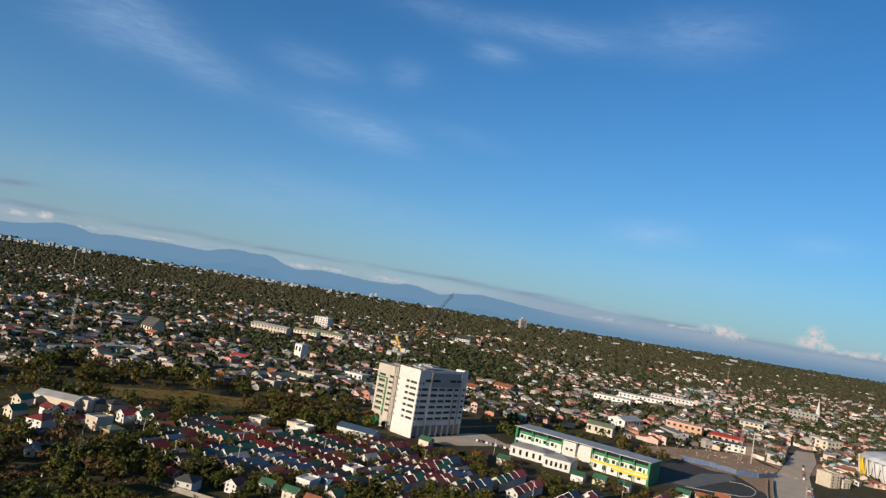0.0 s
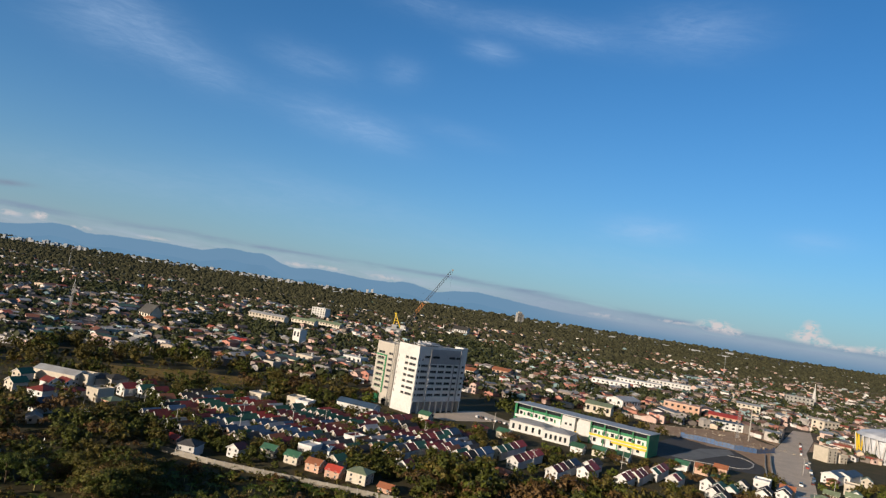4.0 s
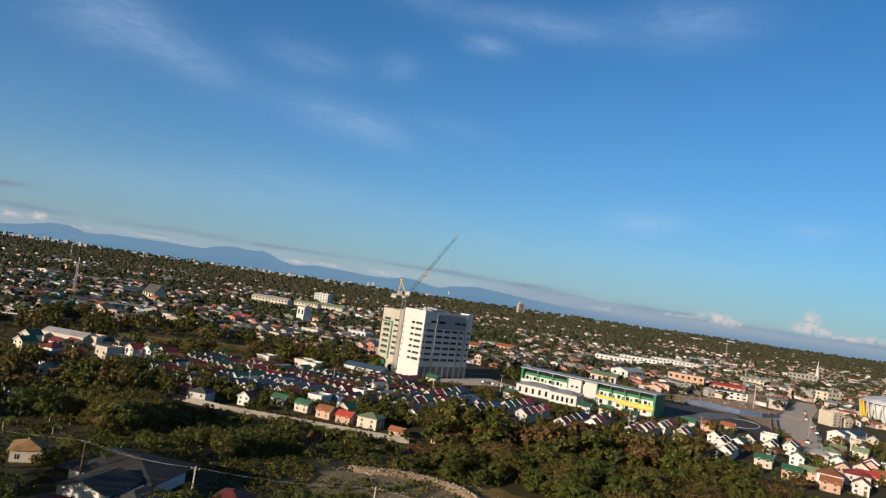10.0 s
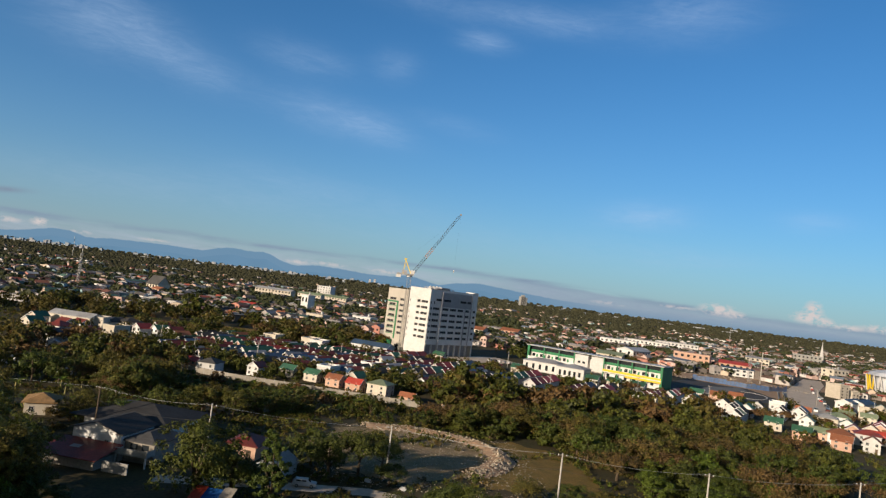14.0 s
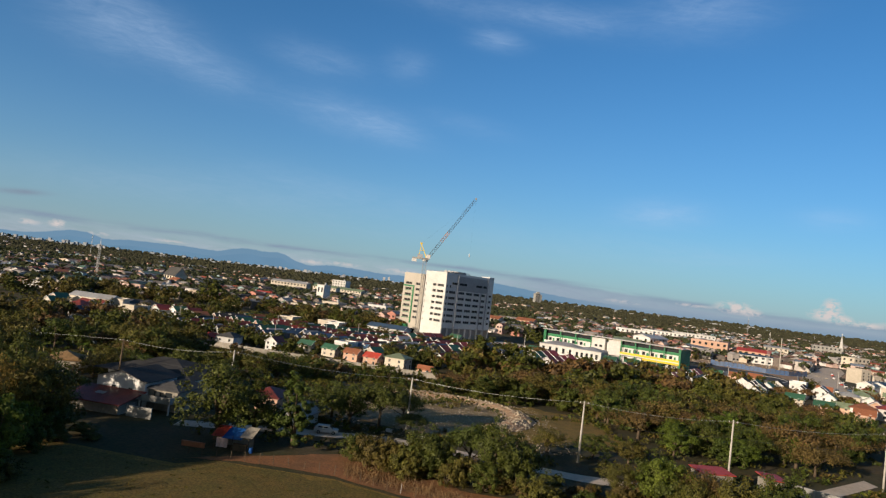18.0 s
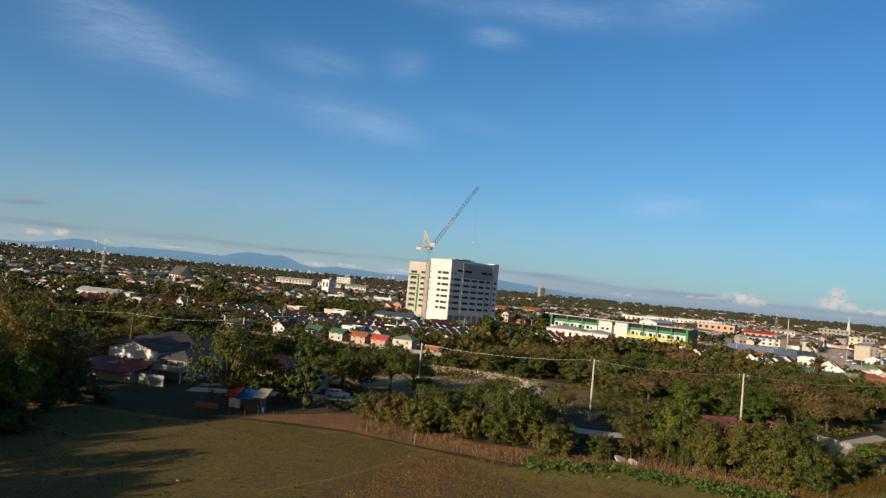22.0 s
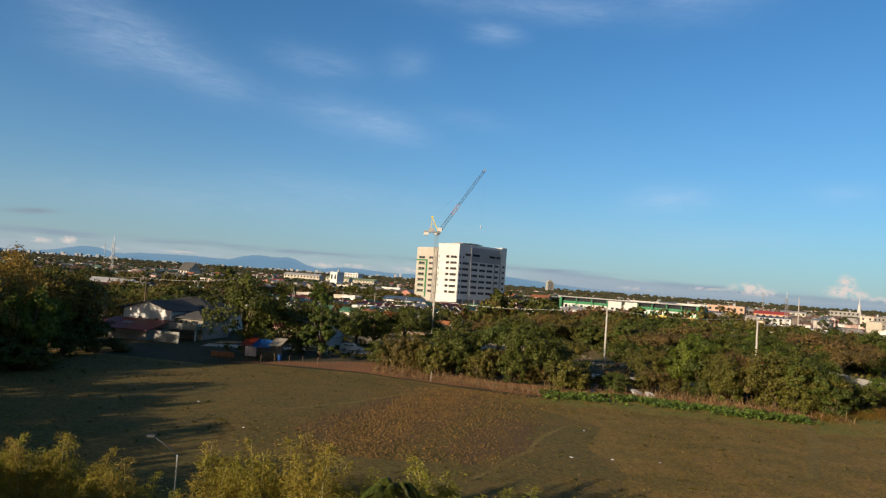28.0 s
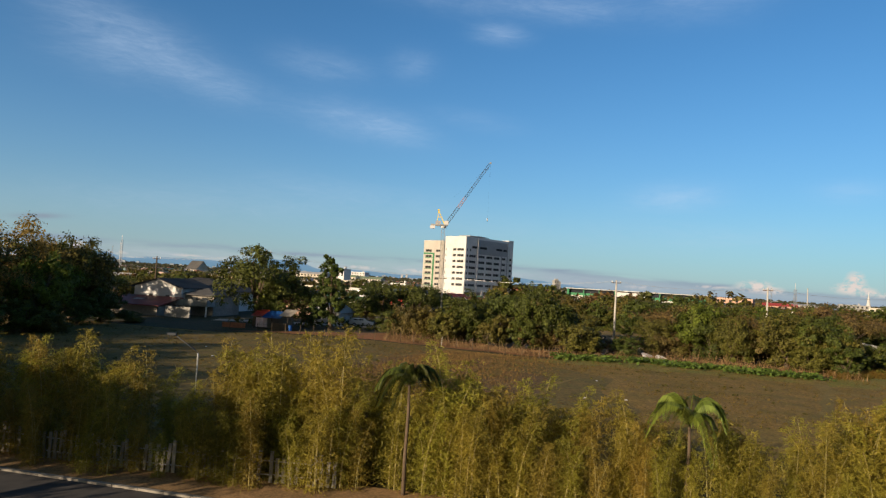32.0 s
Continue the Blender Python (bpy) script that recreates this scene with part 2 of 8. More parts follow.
# ---- materials ----
def material(name, color, rough=0.8, vary=0.25, scale=1.0, bump=0.0, rand=0.0, metal=0.0, second=None, island=False, spec=0.3):
    """Noise at two scales over a base colour; rand: lightness spread from object to object (or island)."""
    m = bpy.data.materials.new(name)
    m.use_nodes = True
    nt = m.node_tree
    n, l = nt.nodes, nt.links
    b = n["Principled BSDF"]
    b.inputs["Roughness"].default_value, b.inputs["Metallic"].default_value = rough, metal
    b.inputs["Specular IOR Level"].default_value = spec
    co = n.new("ShaderNodeTexCoord")
    geo = n.new("ShaderNodeNewGeometry")
    big, small = n.new("ShaderNodeTexNoise"), n.new("ShaderNodeTexNoise")
    for t, k, d in ((big, 0.13 * scale, 3), (small, 1.7 * scale, 5)):
        t.inputs["Scale"].default_value, t.inputs["Detail"].default_value, t.inputs["Roughness"].default_value = k, d, 0.62
        l.new(geo.outputs["Position"], t.inputs["Vector"])
    mix = n.new("ShaderNodeMix")
    mix.data_type = "RGBA"
    mix.inputs[6].default_value = (*color, 1)
    mix.inputs[7].default_value = (*(second or tuple(c * 0.55 for c in color)), 1)
    ramp = n.new("ShaderNodeMapRange")
    ramp.inputs[1].default_value, ramp.inputs[2].default_value = 0.38, 0.68
    l.new(big.outputs["Fac"], ramp.inputs[0])
    l.new(ramp.outputs[0], mix.inputs[0])
    val = n.new("ShaderNodeMapRange")
    val.inputs[1].default_value, val.inputs[2].default_value = 0.25, 0.75
    val.inputs[3].default_value, val.inputs[4].default_value = 1 - vary, 1 + vary
    l.new(small.outputs["Fac"], val.inputs[0])
    hsv = n.new("ShaderNodeHueSaturation")
    l.new(mix.outputs[2], hsv.inputs["Color"])
    out = val.outputs[0]
    if rand:
        src = geo.outputs["Random Per Island"] if island else n.new("ShaderNodeObjectInfo").outputs["Random"]
        r = n.new("ShaderNodeMapRange")
        r.inputs[3].default_value, r.inputs[4].default_value = 1 - rand, 1 + rand
        l.new(src, r.inputs[0])
        mul = n.new("ShaderNodeMath")
        mul.operation = "MULTIPLY"
        l.new(out, mul.inputs[0])
        l.new(r.outputs[0], mul.inputs[1])
        out = mul.outputs[0]
    l.new(out, hsv.inputs["Value"])
    l.new(hsv.outputs[0], b.inputs["Base Color"])
    if bump:
        bp = n.new("ShaderNodeBump")
        bp.inputs["Strength"].default_value = bump
        l.new(small.outputs["Fac"], bp.inputs["Height"])
        l.new(bp.outputs[0], b.inputs["Normal"])
    return m


def island_material(name, colors, rough=0.8, vary=0.3, scale=1.0, ob=False):
    """Each island of the mesh (or each object) takes one of the colours; grime over it."""
    m = material(name, colors[0], rough, vary, scale)
    n, l = m.node_tree.nodes, m.node_tree.links
    ramp = n.new("ShaderNodeValToRGB")
    ramp.color_ramp.interpolation = "CONSTANT"
    e = ramp.color_ramp.elements
    while len(e) < len(colors):
        e.new(0.5)
    for k, c in enumerate(colors):
        e[k].position, e[k].color = k / len(colors), (*c, 1)
    src = n.new("ShaderNodeObjectInfo").outputs["Random"] if ob else next(x for x in n if x.type == "NEW_GEOMETRY").outputs["Random Per Island"]
    l.new(src, ramp.inputs[0])
    mix = next(x for x in n if x.type == "MIX")
    l.new(ramp.outputs[0], mix.inputs[6])
    dim = n.new("ShaderNodeHueSaturation")
    dim.inputs["Value"].default_value = 0.75
    l.new(ramp.outputs[0], dim.inputs["Color"])
    l.new(dim.outputs[0], mix.inputs[7])
    return m


def leaf_material(name, color, second, rand=0.5, trans=0.16):
    m = material(name, color, 0.6, 0.3, 1.5, 0, rand, second=second, island=True, spec=0.25)
    n, l = m.node_tree.nodes, m.node_tree.links
    b = n["Principled BSDF"]
    tr, mx = n.new("ShaderNodeBsdfTranslucent"), n.new("ShaderNodeMixShader")
    mx.inputs[0].default_value = trans
    hs = next(x for x in n if x.type == "HUE_SAT")
    l.new(hs.outputs[0], tr.inputs["Color"])
    l.new(b.outputs[0], mx.inputs[1])
    l.new(tr.outputs[0], mx.inputs[2])
    l.new(mx.outputs[0], n["Material Output"].inputs["Surface"])
    # hue drifts from tree to tree
    oi, r = n.new("ShaderNodeObjectInfo"), n.new("ShaderNodeMapRange")
    r.inputs[3].default_value, r.inputs[4].default_value = 0.475, 0.52
    l.new(oi.outputs["Random"], r.inputs[0])
    l.new(r.outputs[0], hs.inputs["Hue"])
    return m


# emission only: daylight and haze are built into the colour
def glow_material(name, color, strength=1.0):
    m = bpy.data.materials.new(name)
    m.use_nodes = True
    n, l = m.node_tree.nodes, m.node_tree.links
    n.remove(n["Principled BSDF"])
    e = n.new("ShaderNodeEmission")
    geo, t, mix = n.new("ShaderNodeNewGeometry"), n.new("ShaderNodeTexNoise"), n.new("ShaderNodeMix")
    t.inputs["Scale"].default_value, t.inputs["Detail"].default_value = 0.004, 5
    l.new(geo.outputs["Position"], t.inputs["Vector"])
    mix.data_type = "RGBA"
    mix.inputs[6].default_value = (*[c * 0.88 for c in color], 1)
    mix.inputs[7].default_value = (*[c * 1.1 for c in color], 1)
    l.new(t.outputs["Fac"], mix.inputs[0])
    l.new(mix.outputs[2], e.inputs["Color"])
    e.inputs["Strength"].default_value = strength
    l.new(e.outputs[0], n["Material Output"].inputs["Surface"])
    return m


M = dict(
    ground=material("earth_and_scrub", (0.042, 0.04, 0.012), 0.95, 0.5, 0.8, 0.3, second=(0.075, 0.053, 0.022)),
    field=material("dry_pasture_grass", (0.215, 0.13, 0.027), 0.95, 0.7, 2.2, 0.35, second=(0.135, 0.098, 0.016)),
    olivefield=material("darker_olive_pasture", (0.112, 0.086, 0.017), 0.95, 0.65, 2.0, 0.35, second=(0.155, 0.098, 0.022)),
    waste=material("rough_waste_ground", (0.27, 0.185, 0.095), 0.95, 0.5, 1.6, 0.4, second=(0.16, 0.125, 0.05)),
    soil=material("bare_brown_soil", (0.145, 0.084, 0.025), 0.95, 0.7, 3.5, 0.7, second=(0.10, 0.061, 0.019)),
    redsoil=material("red_brown_soil", (0.27, 0.115, 0.045), 0.95, 0.35, 1.5, 0.4, second=(0.18, 0.09, 0.038)),
    trail=material("trodden_dry_grass", (0.20, 0.14, 0.036), 0.95, 0.6, 2.5, 0.25, second=(0.135, 0.1, 0.02)),
    fadedblue=material("faded_blue_sheet", (0.05, 0.10, 0.22), 0.6, 0.4, 1.0, second=(0.09, 0.12, 0.18)),
    dirt=material("pale_dry_dirt", (0.38, 0.26, 0.165), 0.95, 0.3, 0.6, 0.3, second=(0.30, 0.185, 0.11)),
    asphalt=material("worn_asphalt", (0.066, 0.06, 0.055), 0.9, 0.25, 1.2, 0.1, second=(0.05, 0.047, 0.044)),
    concrete=material("grey_concrete", (0.34, 0.33, 0.31), 0.9, 0.2, 1.0, 0.1, rand=0.12, second=(0.26, 0.25, 0.235)),
    road=material("concrete_road", (0.56, 0.46, 0.36), 0.9, 0.18, 0.7, 0.05, second=(0.47, 0.385, 0.3)),
    white=material("white_painted_plaster", (0.62, 0.605, 0.59), 0.8, 0.14, 0.6, 0.02, rand=0.14, second=(0.52, 0.505, 0.49)),
    cream=material("cream_painted_plaster", (0.57, 0.505, 0.42), 0.8, 0.14, 0.6, 0.02, rand=0.14, second=(0.46, 0.405, 0.33)),
    beige=material("beige_painted_concrete", (0.46, 0.42, 0.37), 0.85, 0.08, 0.5, 0.02, second=(0.40, 0.365, 0.32)),
    cladding=material("pale_grey_cladding", (0.64, 0.635, 0.64), 0.7, 0.08, 0.6, 0.02, second=(0.56, 0.555, 0.56)),
    greypanel=material("dark_grey_panel", (0.34, 0.34, 0.36), 0.6, 0.12, 0.8, second=(0.28, 0.28, 0.3)),
    peach=material("peach_painted_plaster", (0.52, 0.34, 0.26), 0.8, 0.15, 0.6, rand=0.1, second=(0.5, 0.3, 0.2)),
    block=material("hollow_block_masonry", (0.30, 0.27, 0.23), 0.95, 0.25, 1.5, 0.2, second=(0.20, 0.18, 0.15)),
    maroon=material("maroon_roof_sheet", (0.24, 0.048, 0.035), 0.6, 0.3, 1.6, 0.05, 0.35, second=(0.13, 0.036, 0.03)),
    red=material("red_roof_sheet", (0.42, 0.055, 0.035), 0.55, 0.2, 1.0, 0.05, 0.2, second=(0.32, 0.05, 0.035)),
    green=material("green_roof_sheet", (0.04, 0.12, 0.07), 0.6, 0.3, 1.0, 0.05, 0.3, second=(0.035, 0.085, 0.055)),
    sage=material("faded_sage_roof_sheet", (0.21, 0.26, 0.16), 0.6, 0.2, 1.0, 0.05, 0.15, second=(0.16, 0.19, 0.12)),
    blue=material("blue_roof_sheet", (0.055, 0.10, 0.17), 0.6, 0.3, 1.0, 0.05, 0.4, second=(0.05, 0.075, 0.11)),
    slate=material("dark_grey_roof_sheet", (0.075, 0.073, 0.072), 0.85, 0.25, 1.0, 0.05, 0.35, second=(0.055, 0.053, 0.052), spec=0.12),
    orange=material("orange_brown_tile_roof", (0.32, 0.12, 0.06), 0.8, 0.25, 1.0, 0.1, 0.2, second=(0.24, 0.095, 0.05)),
    zinc=material("weathered_zinc_roof", (0.36, 0.36, 0.36), 0.5, 0.2, 0.8, 0.05, 0.2, 0.1, second=(0.26, 0.25, 0.24)),
    glass=material("dark_window_glass", (0.025, 0.03, 0.035), 0.12, 0.15, 0.5, spec=0.6),
    # near-black sheet colour standing in for the shade inside unglazed openings
    void=material("shade_filled_opening", (0.045, 0.045, 0.048), 0.7, 0.2, 1.0, spec=0.1),
    frame=material("white_window_frame", (0.62, 0.60, 0.57), 0.6, 0.08),
    greenpaint=material("green_paint", (0.03, 0.20, 0.085), 0.6, 0.15, 0.8, second=(0.028, 0.15, 0.065)),
    palegreen=material("pale_green_paint", (0.30, 0.42, 0.26), 0.7, 0.12, 0.8, second=(0.26, 0.36, 0.22)),
    yellow=material("yellow_paint", (0.72, 0.50, 0.03), 0.6, 0.12, 0.8, second=(0.62, 0.43, 0.03)),
    steel=material("galvanised_steel", (0.42, 0.42, 0.42), 0.45, 0.12, 2.0, 0, 0, 0.5),
    darksteel=material("dark_painted_steel", (0.06, 0.065, 0.072), 0.6, 0.15, 1.0),
    cranered=material("orange_crane_paint", (0.50, 0.20, 0.06), 0.6, 0.1, 1.0),
    pole=material("weathered_pole_concrete", (0.46, 0.43, 0.39), 0.9, 0.15, 2.0, second=(0.36, 0.33, 0.3)),
    wire=material("black_cable", (0.03, 0.03, 0.03), 0.7, 0.1),
    bark=material("brown_bark", (0.12, 0.085, 0.055), 0.95, 0.3, 3.0, 0.4, second=(0.08, 0.06, 0.04)),
    culm=material("yellow_bamboo_culm", (0.36, 0.29, 0.11), 0.6, 0.2, 3.0, second=(0.22, 0.2, 0.07)),
    carpaint=material("white_car_paint", (0.72, 0.72, 0.72), 0.25, 0.04, 1.0, spec=0.5),
    tyre=material("black_rubber", (0.02, 0.02, 0.02), 0.8, 0.1),
    tarp=material("blue_tarpaulin", (0.02, 0.12, 0.42), 0.5, 0.2, 2.0, second=(0.02, 0.09, 0.3)),
    pink=material("pink_cloth", (0.78, 0.55, 0.50), 0.8, 0.15, 2.0),
    rock=material("broken_pale_rock", (0.38, 0.315, 0.235), 0.95, 0.3, 2.0, 0.3, 0.45, island=True, second=(0.27, 0.22, 0.16)),
    litter=material("dry_leaf_litter", (0.32, 0.19, 0.085), 0.95, 0.5, 5.0, 0.5, second=(0.20, 0.125, 0.055)),
    leaf=leaf_material("green_foliage", (0.070, 0.086, 0.013), (0.045, 0.057, 0.009)),
    olive=leaf_material("olive_foliage", (0.112, 0.098, 0.017), (0.07, 0.066, 0.012)),
    dry=leaf_material("brown_dry_foliage", (0.125, 0.082, 0.025), (0.08, 0.058, 0.018)),
    rust=leaf_material("rust_brown_foliage", (0.32, 0.19, 0.045), (0.2, 0.13, 0.03), 0.4, 0.42),
    fresh=leaf_material("bright_green_foliage", (0.12, 0.155, 0.02), (0.08, 0.11, 0.016), 0.45, 0.38),
    palmleaf=leaf_material("bright_palm_leaflets", (0.20, 0.23, 0.035), (0.13, 0.17, 0.028), 0.3, 0.35),
    greenfield=material("green_margin_grass", (0.15, 0.145, 0.022), 0.95, 0.65, 2.2, 0.35, second=(0.23, 0.15, 0.03)),
    creeper=leaf_material("bright_creeper_leaves", (0.13, 0.19, 0.034), (0.09, 0.14, 0.026), 0.4, 0.3),
    bamboo=leaf_material("yellow_green_bamboo_leaves", (0.275, 0.226, 0.033), (0.175, 0.153, 0.023), 0.35, 0.4),
    grass=leaf_material("pasture_grass_blades", (0.16, 0.11, 0.02), (0.095, 0.083, 0.013), 0.4, 0.35),
    straw=leaf_material("dead_brown_stems", (0.26, 0.165, 0.075), (0.17, 0.10, 0.045), 0.4, 0.2),
    woods=leaf_material("far_tree_foliage", (0.055, 0.062, 0.022), (0.036, 0.044, 0.018), 0.35, 0.1),
    canopy=material("far_canopy_foliage", (0.056, 0.054, 0.03), 0.9, 0.4, 0.8, 0, 0.28, second=(0.038, 0.039, 0.021), island=True, spec=0.1),
    townwall=island_material("mixed_town_walls", [(0.66, 0.62, 0.60), (0.36, 0.33, 0.31), (0.55, 0.38, 0.33), (0.30, 0.25, 0.22), (0.66, 0.63, 0.61), (0.48, 0.22, 0.17), (0.46, 0.42, 0.39), (0.20, 0.17, 0.15), (0.58, 0.42, 0.37), (0.28, 0.40, 0.42), (0.56, 0.45, 0.35)]),
    townroof=island_material("mixed_town_roofs", [(0.20, 0.085, 0.06), (0.27, 0.235, 0.22), (0.12, 0.095, 0.085), (0.32, 0.09, 0.06), (0.38, 0.35, 0.33), (0.10, 0.09, 0.088), (0.25, 0.145, 0.105), (0.30, 0.28, 0.27), (0.48, 0.46, 0.45), (0.18, 0.11, 0.085), (0.15, 0.18, 0.23), (0.14, 0.11, 0.10), (0.22, 0.16, 0.13), (0.08, 0.15, 0.12)]),
    # blue-grey distance haze is mixed into these tower colours
    skyline=island_material("far_skyline_haze_walls", [(0.28, 0.32, 0.37), (0.40, 0.41, 0.43), (0.24, 0.28, 0.33), (0.33, 0.34, 0.37)]),
    townground=material("dusty_town_ground", (0.13, 0.10, 0.075), 0.95, 0.5, 0.25, 0.1, second=(0.055, 0.05, 0.028)),
    greyroad=material("grey_concrete_paving", (0.17, 0.17, 0.165), 0.9, 0.18, 0.7, 0.05, second=(0.13, 0.13, 0.125)),
    # backdrop slopes glow in a painted haze blue, with no lamp behind them
    mountain=glow_material("glowing_haze_mountain", (0.12, 0.223, 0.331)),
    dome=material("white_tensile_cladding", (0.66, 0.67, 0.70), 0.6, 0.06, 0.4),
)

# ---- kit ----
def ground_z(y):
    """The land falls three metres between the pasture and the housing estate."""
    s = min(max((y - 120) / 90, 0), 1)
    return 3 * (1 - s * s * (3 - 2 * s)) + 12 * min(max((y - 2200) / 1700, 0), 1) ** 2


class Buf:
    """Collects vertices and faces for one mesh."""

    def __init__(self):
        self.v, self.f = [], []

    def add(self, verts, faces, m=None):
        k = len(self.v)
        self.v += [tuple(m @ Vector(p)) for p in verts] if m else [tuple(p) for p in verts]
        self.f += [tuple(i + k for i in f) for f in faces]
        return self

    def box(self, x0, x1, y0, y1, z0, z1, m=None):
        return self.add([(x, y, z) for z in (z0, z1) for y in (y0, y1) for x in (x0, x1)],
                        [(0, 2, 3, 1), (4, 5, 7, 6), (0, 1, 5, 4), (2, 6, 7, 3), (0, 4, 6, 2), (1, 3, 7, 5)], m)

    def prism(self, pts, z0, z1, m=None):
        """An upright prism over a ring of points."""
        n = len(pts)
        return self.add([(x, y, z0) for x, y in pts] + [(x, y, z1) for x, y in pts],
                        [tuple(range(n))[::-1], tuple(range(n, 2 * n))] + [(i, (i + 1) % n, n + (i + 1) % n, n + i) for i in range(n)], m)

    def tube(self, pts, radii, n=6):
        rings = []
        pts = [Vector(p) for p in pts]
        for i, p in enumerate(pts):
            d = (pts[min(i + 1, len(pts) - 1)] - pts[max(i - 1, 0)]).normalized()
            a = d.orthogonal().normalized()
            b = d.cross(a)
            rings.append([p + float(radii[i]) * (math.cos(2 * math.pi * k / n) * a + math.sin(2 * math.pi * k / n) * b) for k in range(n)])
        faces = [(i * n + k, i * n + (k + 1) % n, (i + 1) * n + (k + 1) % n, (i + 1) * n + k) for i in range(len(pts) - 1) for k in range(n)]
        faces += [tuple(range(n))[::-1], tuple((len(pts) - 1) * n + k for k in range(n))]
        return self.add([v for r in rings for v in r], faces)

    def bar(self, p, q, r, n=4):
        return self.tube([p, q], [r, r], n)

    def gable_wall(self, w, d, h, rise):
        """House body with its ridge along y."""
        a, b = w / 2, d / 2
        v = [(x, y, 0) for y in (-b, b) for x in (-a, a)] + [(x, y, h) for y in (-b, b) for x in (-a, a)] + [(0, -b, h + rise), (0, b, h + rise)]
        return self.add(v, [(0, 2, 3, 1), (0, 1, 5, 8, 4), (2, 6, 9, 7, 3), (0, 4, 6, 2), (1, 3, 7, 5), (4, 8, 9, 6), (5, 7, 9, 8)])

    def gable_roof(self, w, d, h, rise, over=0.4, th=0.14):
        a, b = w / 2, d / 2 + over
        e = rise / a * over
        for s in (-1, 1):
            v = [(0, -b, h + rise + 0.03), (0, b, h + rise + 0.03), (s * (a + over), b, h - e + 0.03), (s * (a + over), -b, h - e + 0.03)]
            v += [(x, y, z + th) for x, y, z in v]
            f = [(0, 1, 2, 3), (4, 7, 6, 5), (0, 4, 5, 1), (1, 5, 6, 2), (2, 6, 7, 3), (3, 7, 4, 0)]
            self.add(v, f if s > 0 else [g[::-1] for g in f])
        return self

    def hip_roof(self, w, d, h, rise, over=0.5, th=0.12):
        a, b = w / 2 + over, d / 2 + over
        r = max(b - a, 0.3)
        v = [(-a, -b, h), (a, -b, h), (a, b, h), (-a, b, h), (-a, -b, h + th), (a, -b, h + th), (a, b, h + th), (-a, b, h + th), (0, -r, h + rise), (0, r, h + rise)]
        return self.add(v, [(0, 3, 2, 1), (0, 1, 5, 4), (1, 2, 6, 5), (2, 3, 7, 6), (3, 0, 4, 7), (4, 5, 8), (5, 6, 9, 8), (6, 7, 9), (7, 4, 8, 9)])

    def mesh(self, name, mat, smooth=False):
        me = bpy.data.meshes.new(name)
        me.from_pydata(self.v, [], self.f)
        me.materials.append(mat)
        if smooth:
            me.polygons.foreach_set("use_smooth", [True] * len(me.polygons))
        me.update()
        return me


def np_mesh(name, verts, faces, mat):
    """A mesh from arrays of vertices and of quads or triangles."""
    me = bpy.data.meshes.new(name)
    k = faces.shape[1]
    me.vertices.add(len(verts))
    me.vertices.foreach_set("co", np.asarray(verts, np.float32).ravel())
    me.loops.add(faces.size)
    me.loops.foreach_set("vertex_index", np.asarray(faces, np.int32).ravel())
    me.polygons.add(len(faces))
    me.polygons.foreach_set("loop_start", np.arange(0, faces.size, k, dtype=np.int32))
    me.polygons.foreach_set("use_smooth", np.zeros(len(faces), bool))
    me.materials.append(mat)
    me.update(calc_edges=True)
    return me


def part(name, data, mat=None, parent=None, label="", m=None):
    """Links a mesh, or a Buf, as one object under a thing or part."""
    me = data.mesh(name, mat) if isinstance(data, Buf) else data
    ob = new(name, me)
    if parent:
        ob.parent = parent
    if m is not None:
        ob.matrix_basis = m
    if label:
        tagged(ob, label)
    return ob


def thing(name, label, category, m=None, group="", kind="", data=None):
    ob = new(name, data)
    if m is not None:
        ob.matrix_basis = m
    return tagged(ob, label, category, group, kind)


def recolour(ob, mat):
    """Gives this object its own material, while its mesh stays shared."""
    ob.material_slots[0].link = "OBJECT"
    ob.material_slots[0].material = mat


def sheet(name, pts, mat, lift, label, kind="structure", category="ground"):
    """A flat patch over the land inside a ring of points, cut into short steps that follow the fall."""
    bm = bmesh.new()
    f = bm.faces.new([bm.verts.new((x, y, 0)) for x, y in pts])
    bm.normal_update()
    y0, y1 = min(p[1] for p in pts), max(p[1] for p in pts)
    y = 120.0
    while y <= 212:
        if y0 < y < y1:
            bmesh.ops.bisect_plane(bm, geom=list(bm.verts) + list(bm.edges) + list(bm.faces), plane_co=(0, y, 0), plane_no=(0, 1, 0))
        y += 6
    for v in bm.verts:
        v.co.z = ground_z(v.co.y) + lift
    bm.normal_update()
    bmesh.ops.triangulate(bm, faces=list(bm.faces), ngon_method="EAR_CLIP")
    bm.normal_update()
    bmesh.ops.reverse_faces(bm, faces=[q for q in bm.faces if q.normal.z < 0])
    me = bpy.data.meshes.new(name)
    bm.to_mesh(me)
    bm.free()
    me.materials.append(mat)
    return tagged(new(name, me), label, category, "", kind)

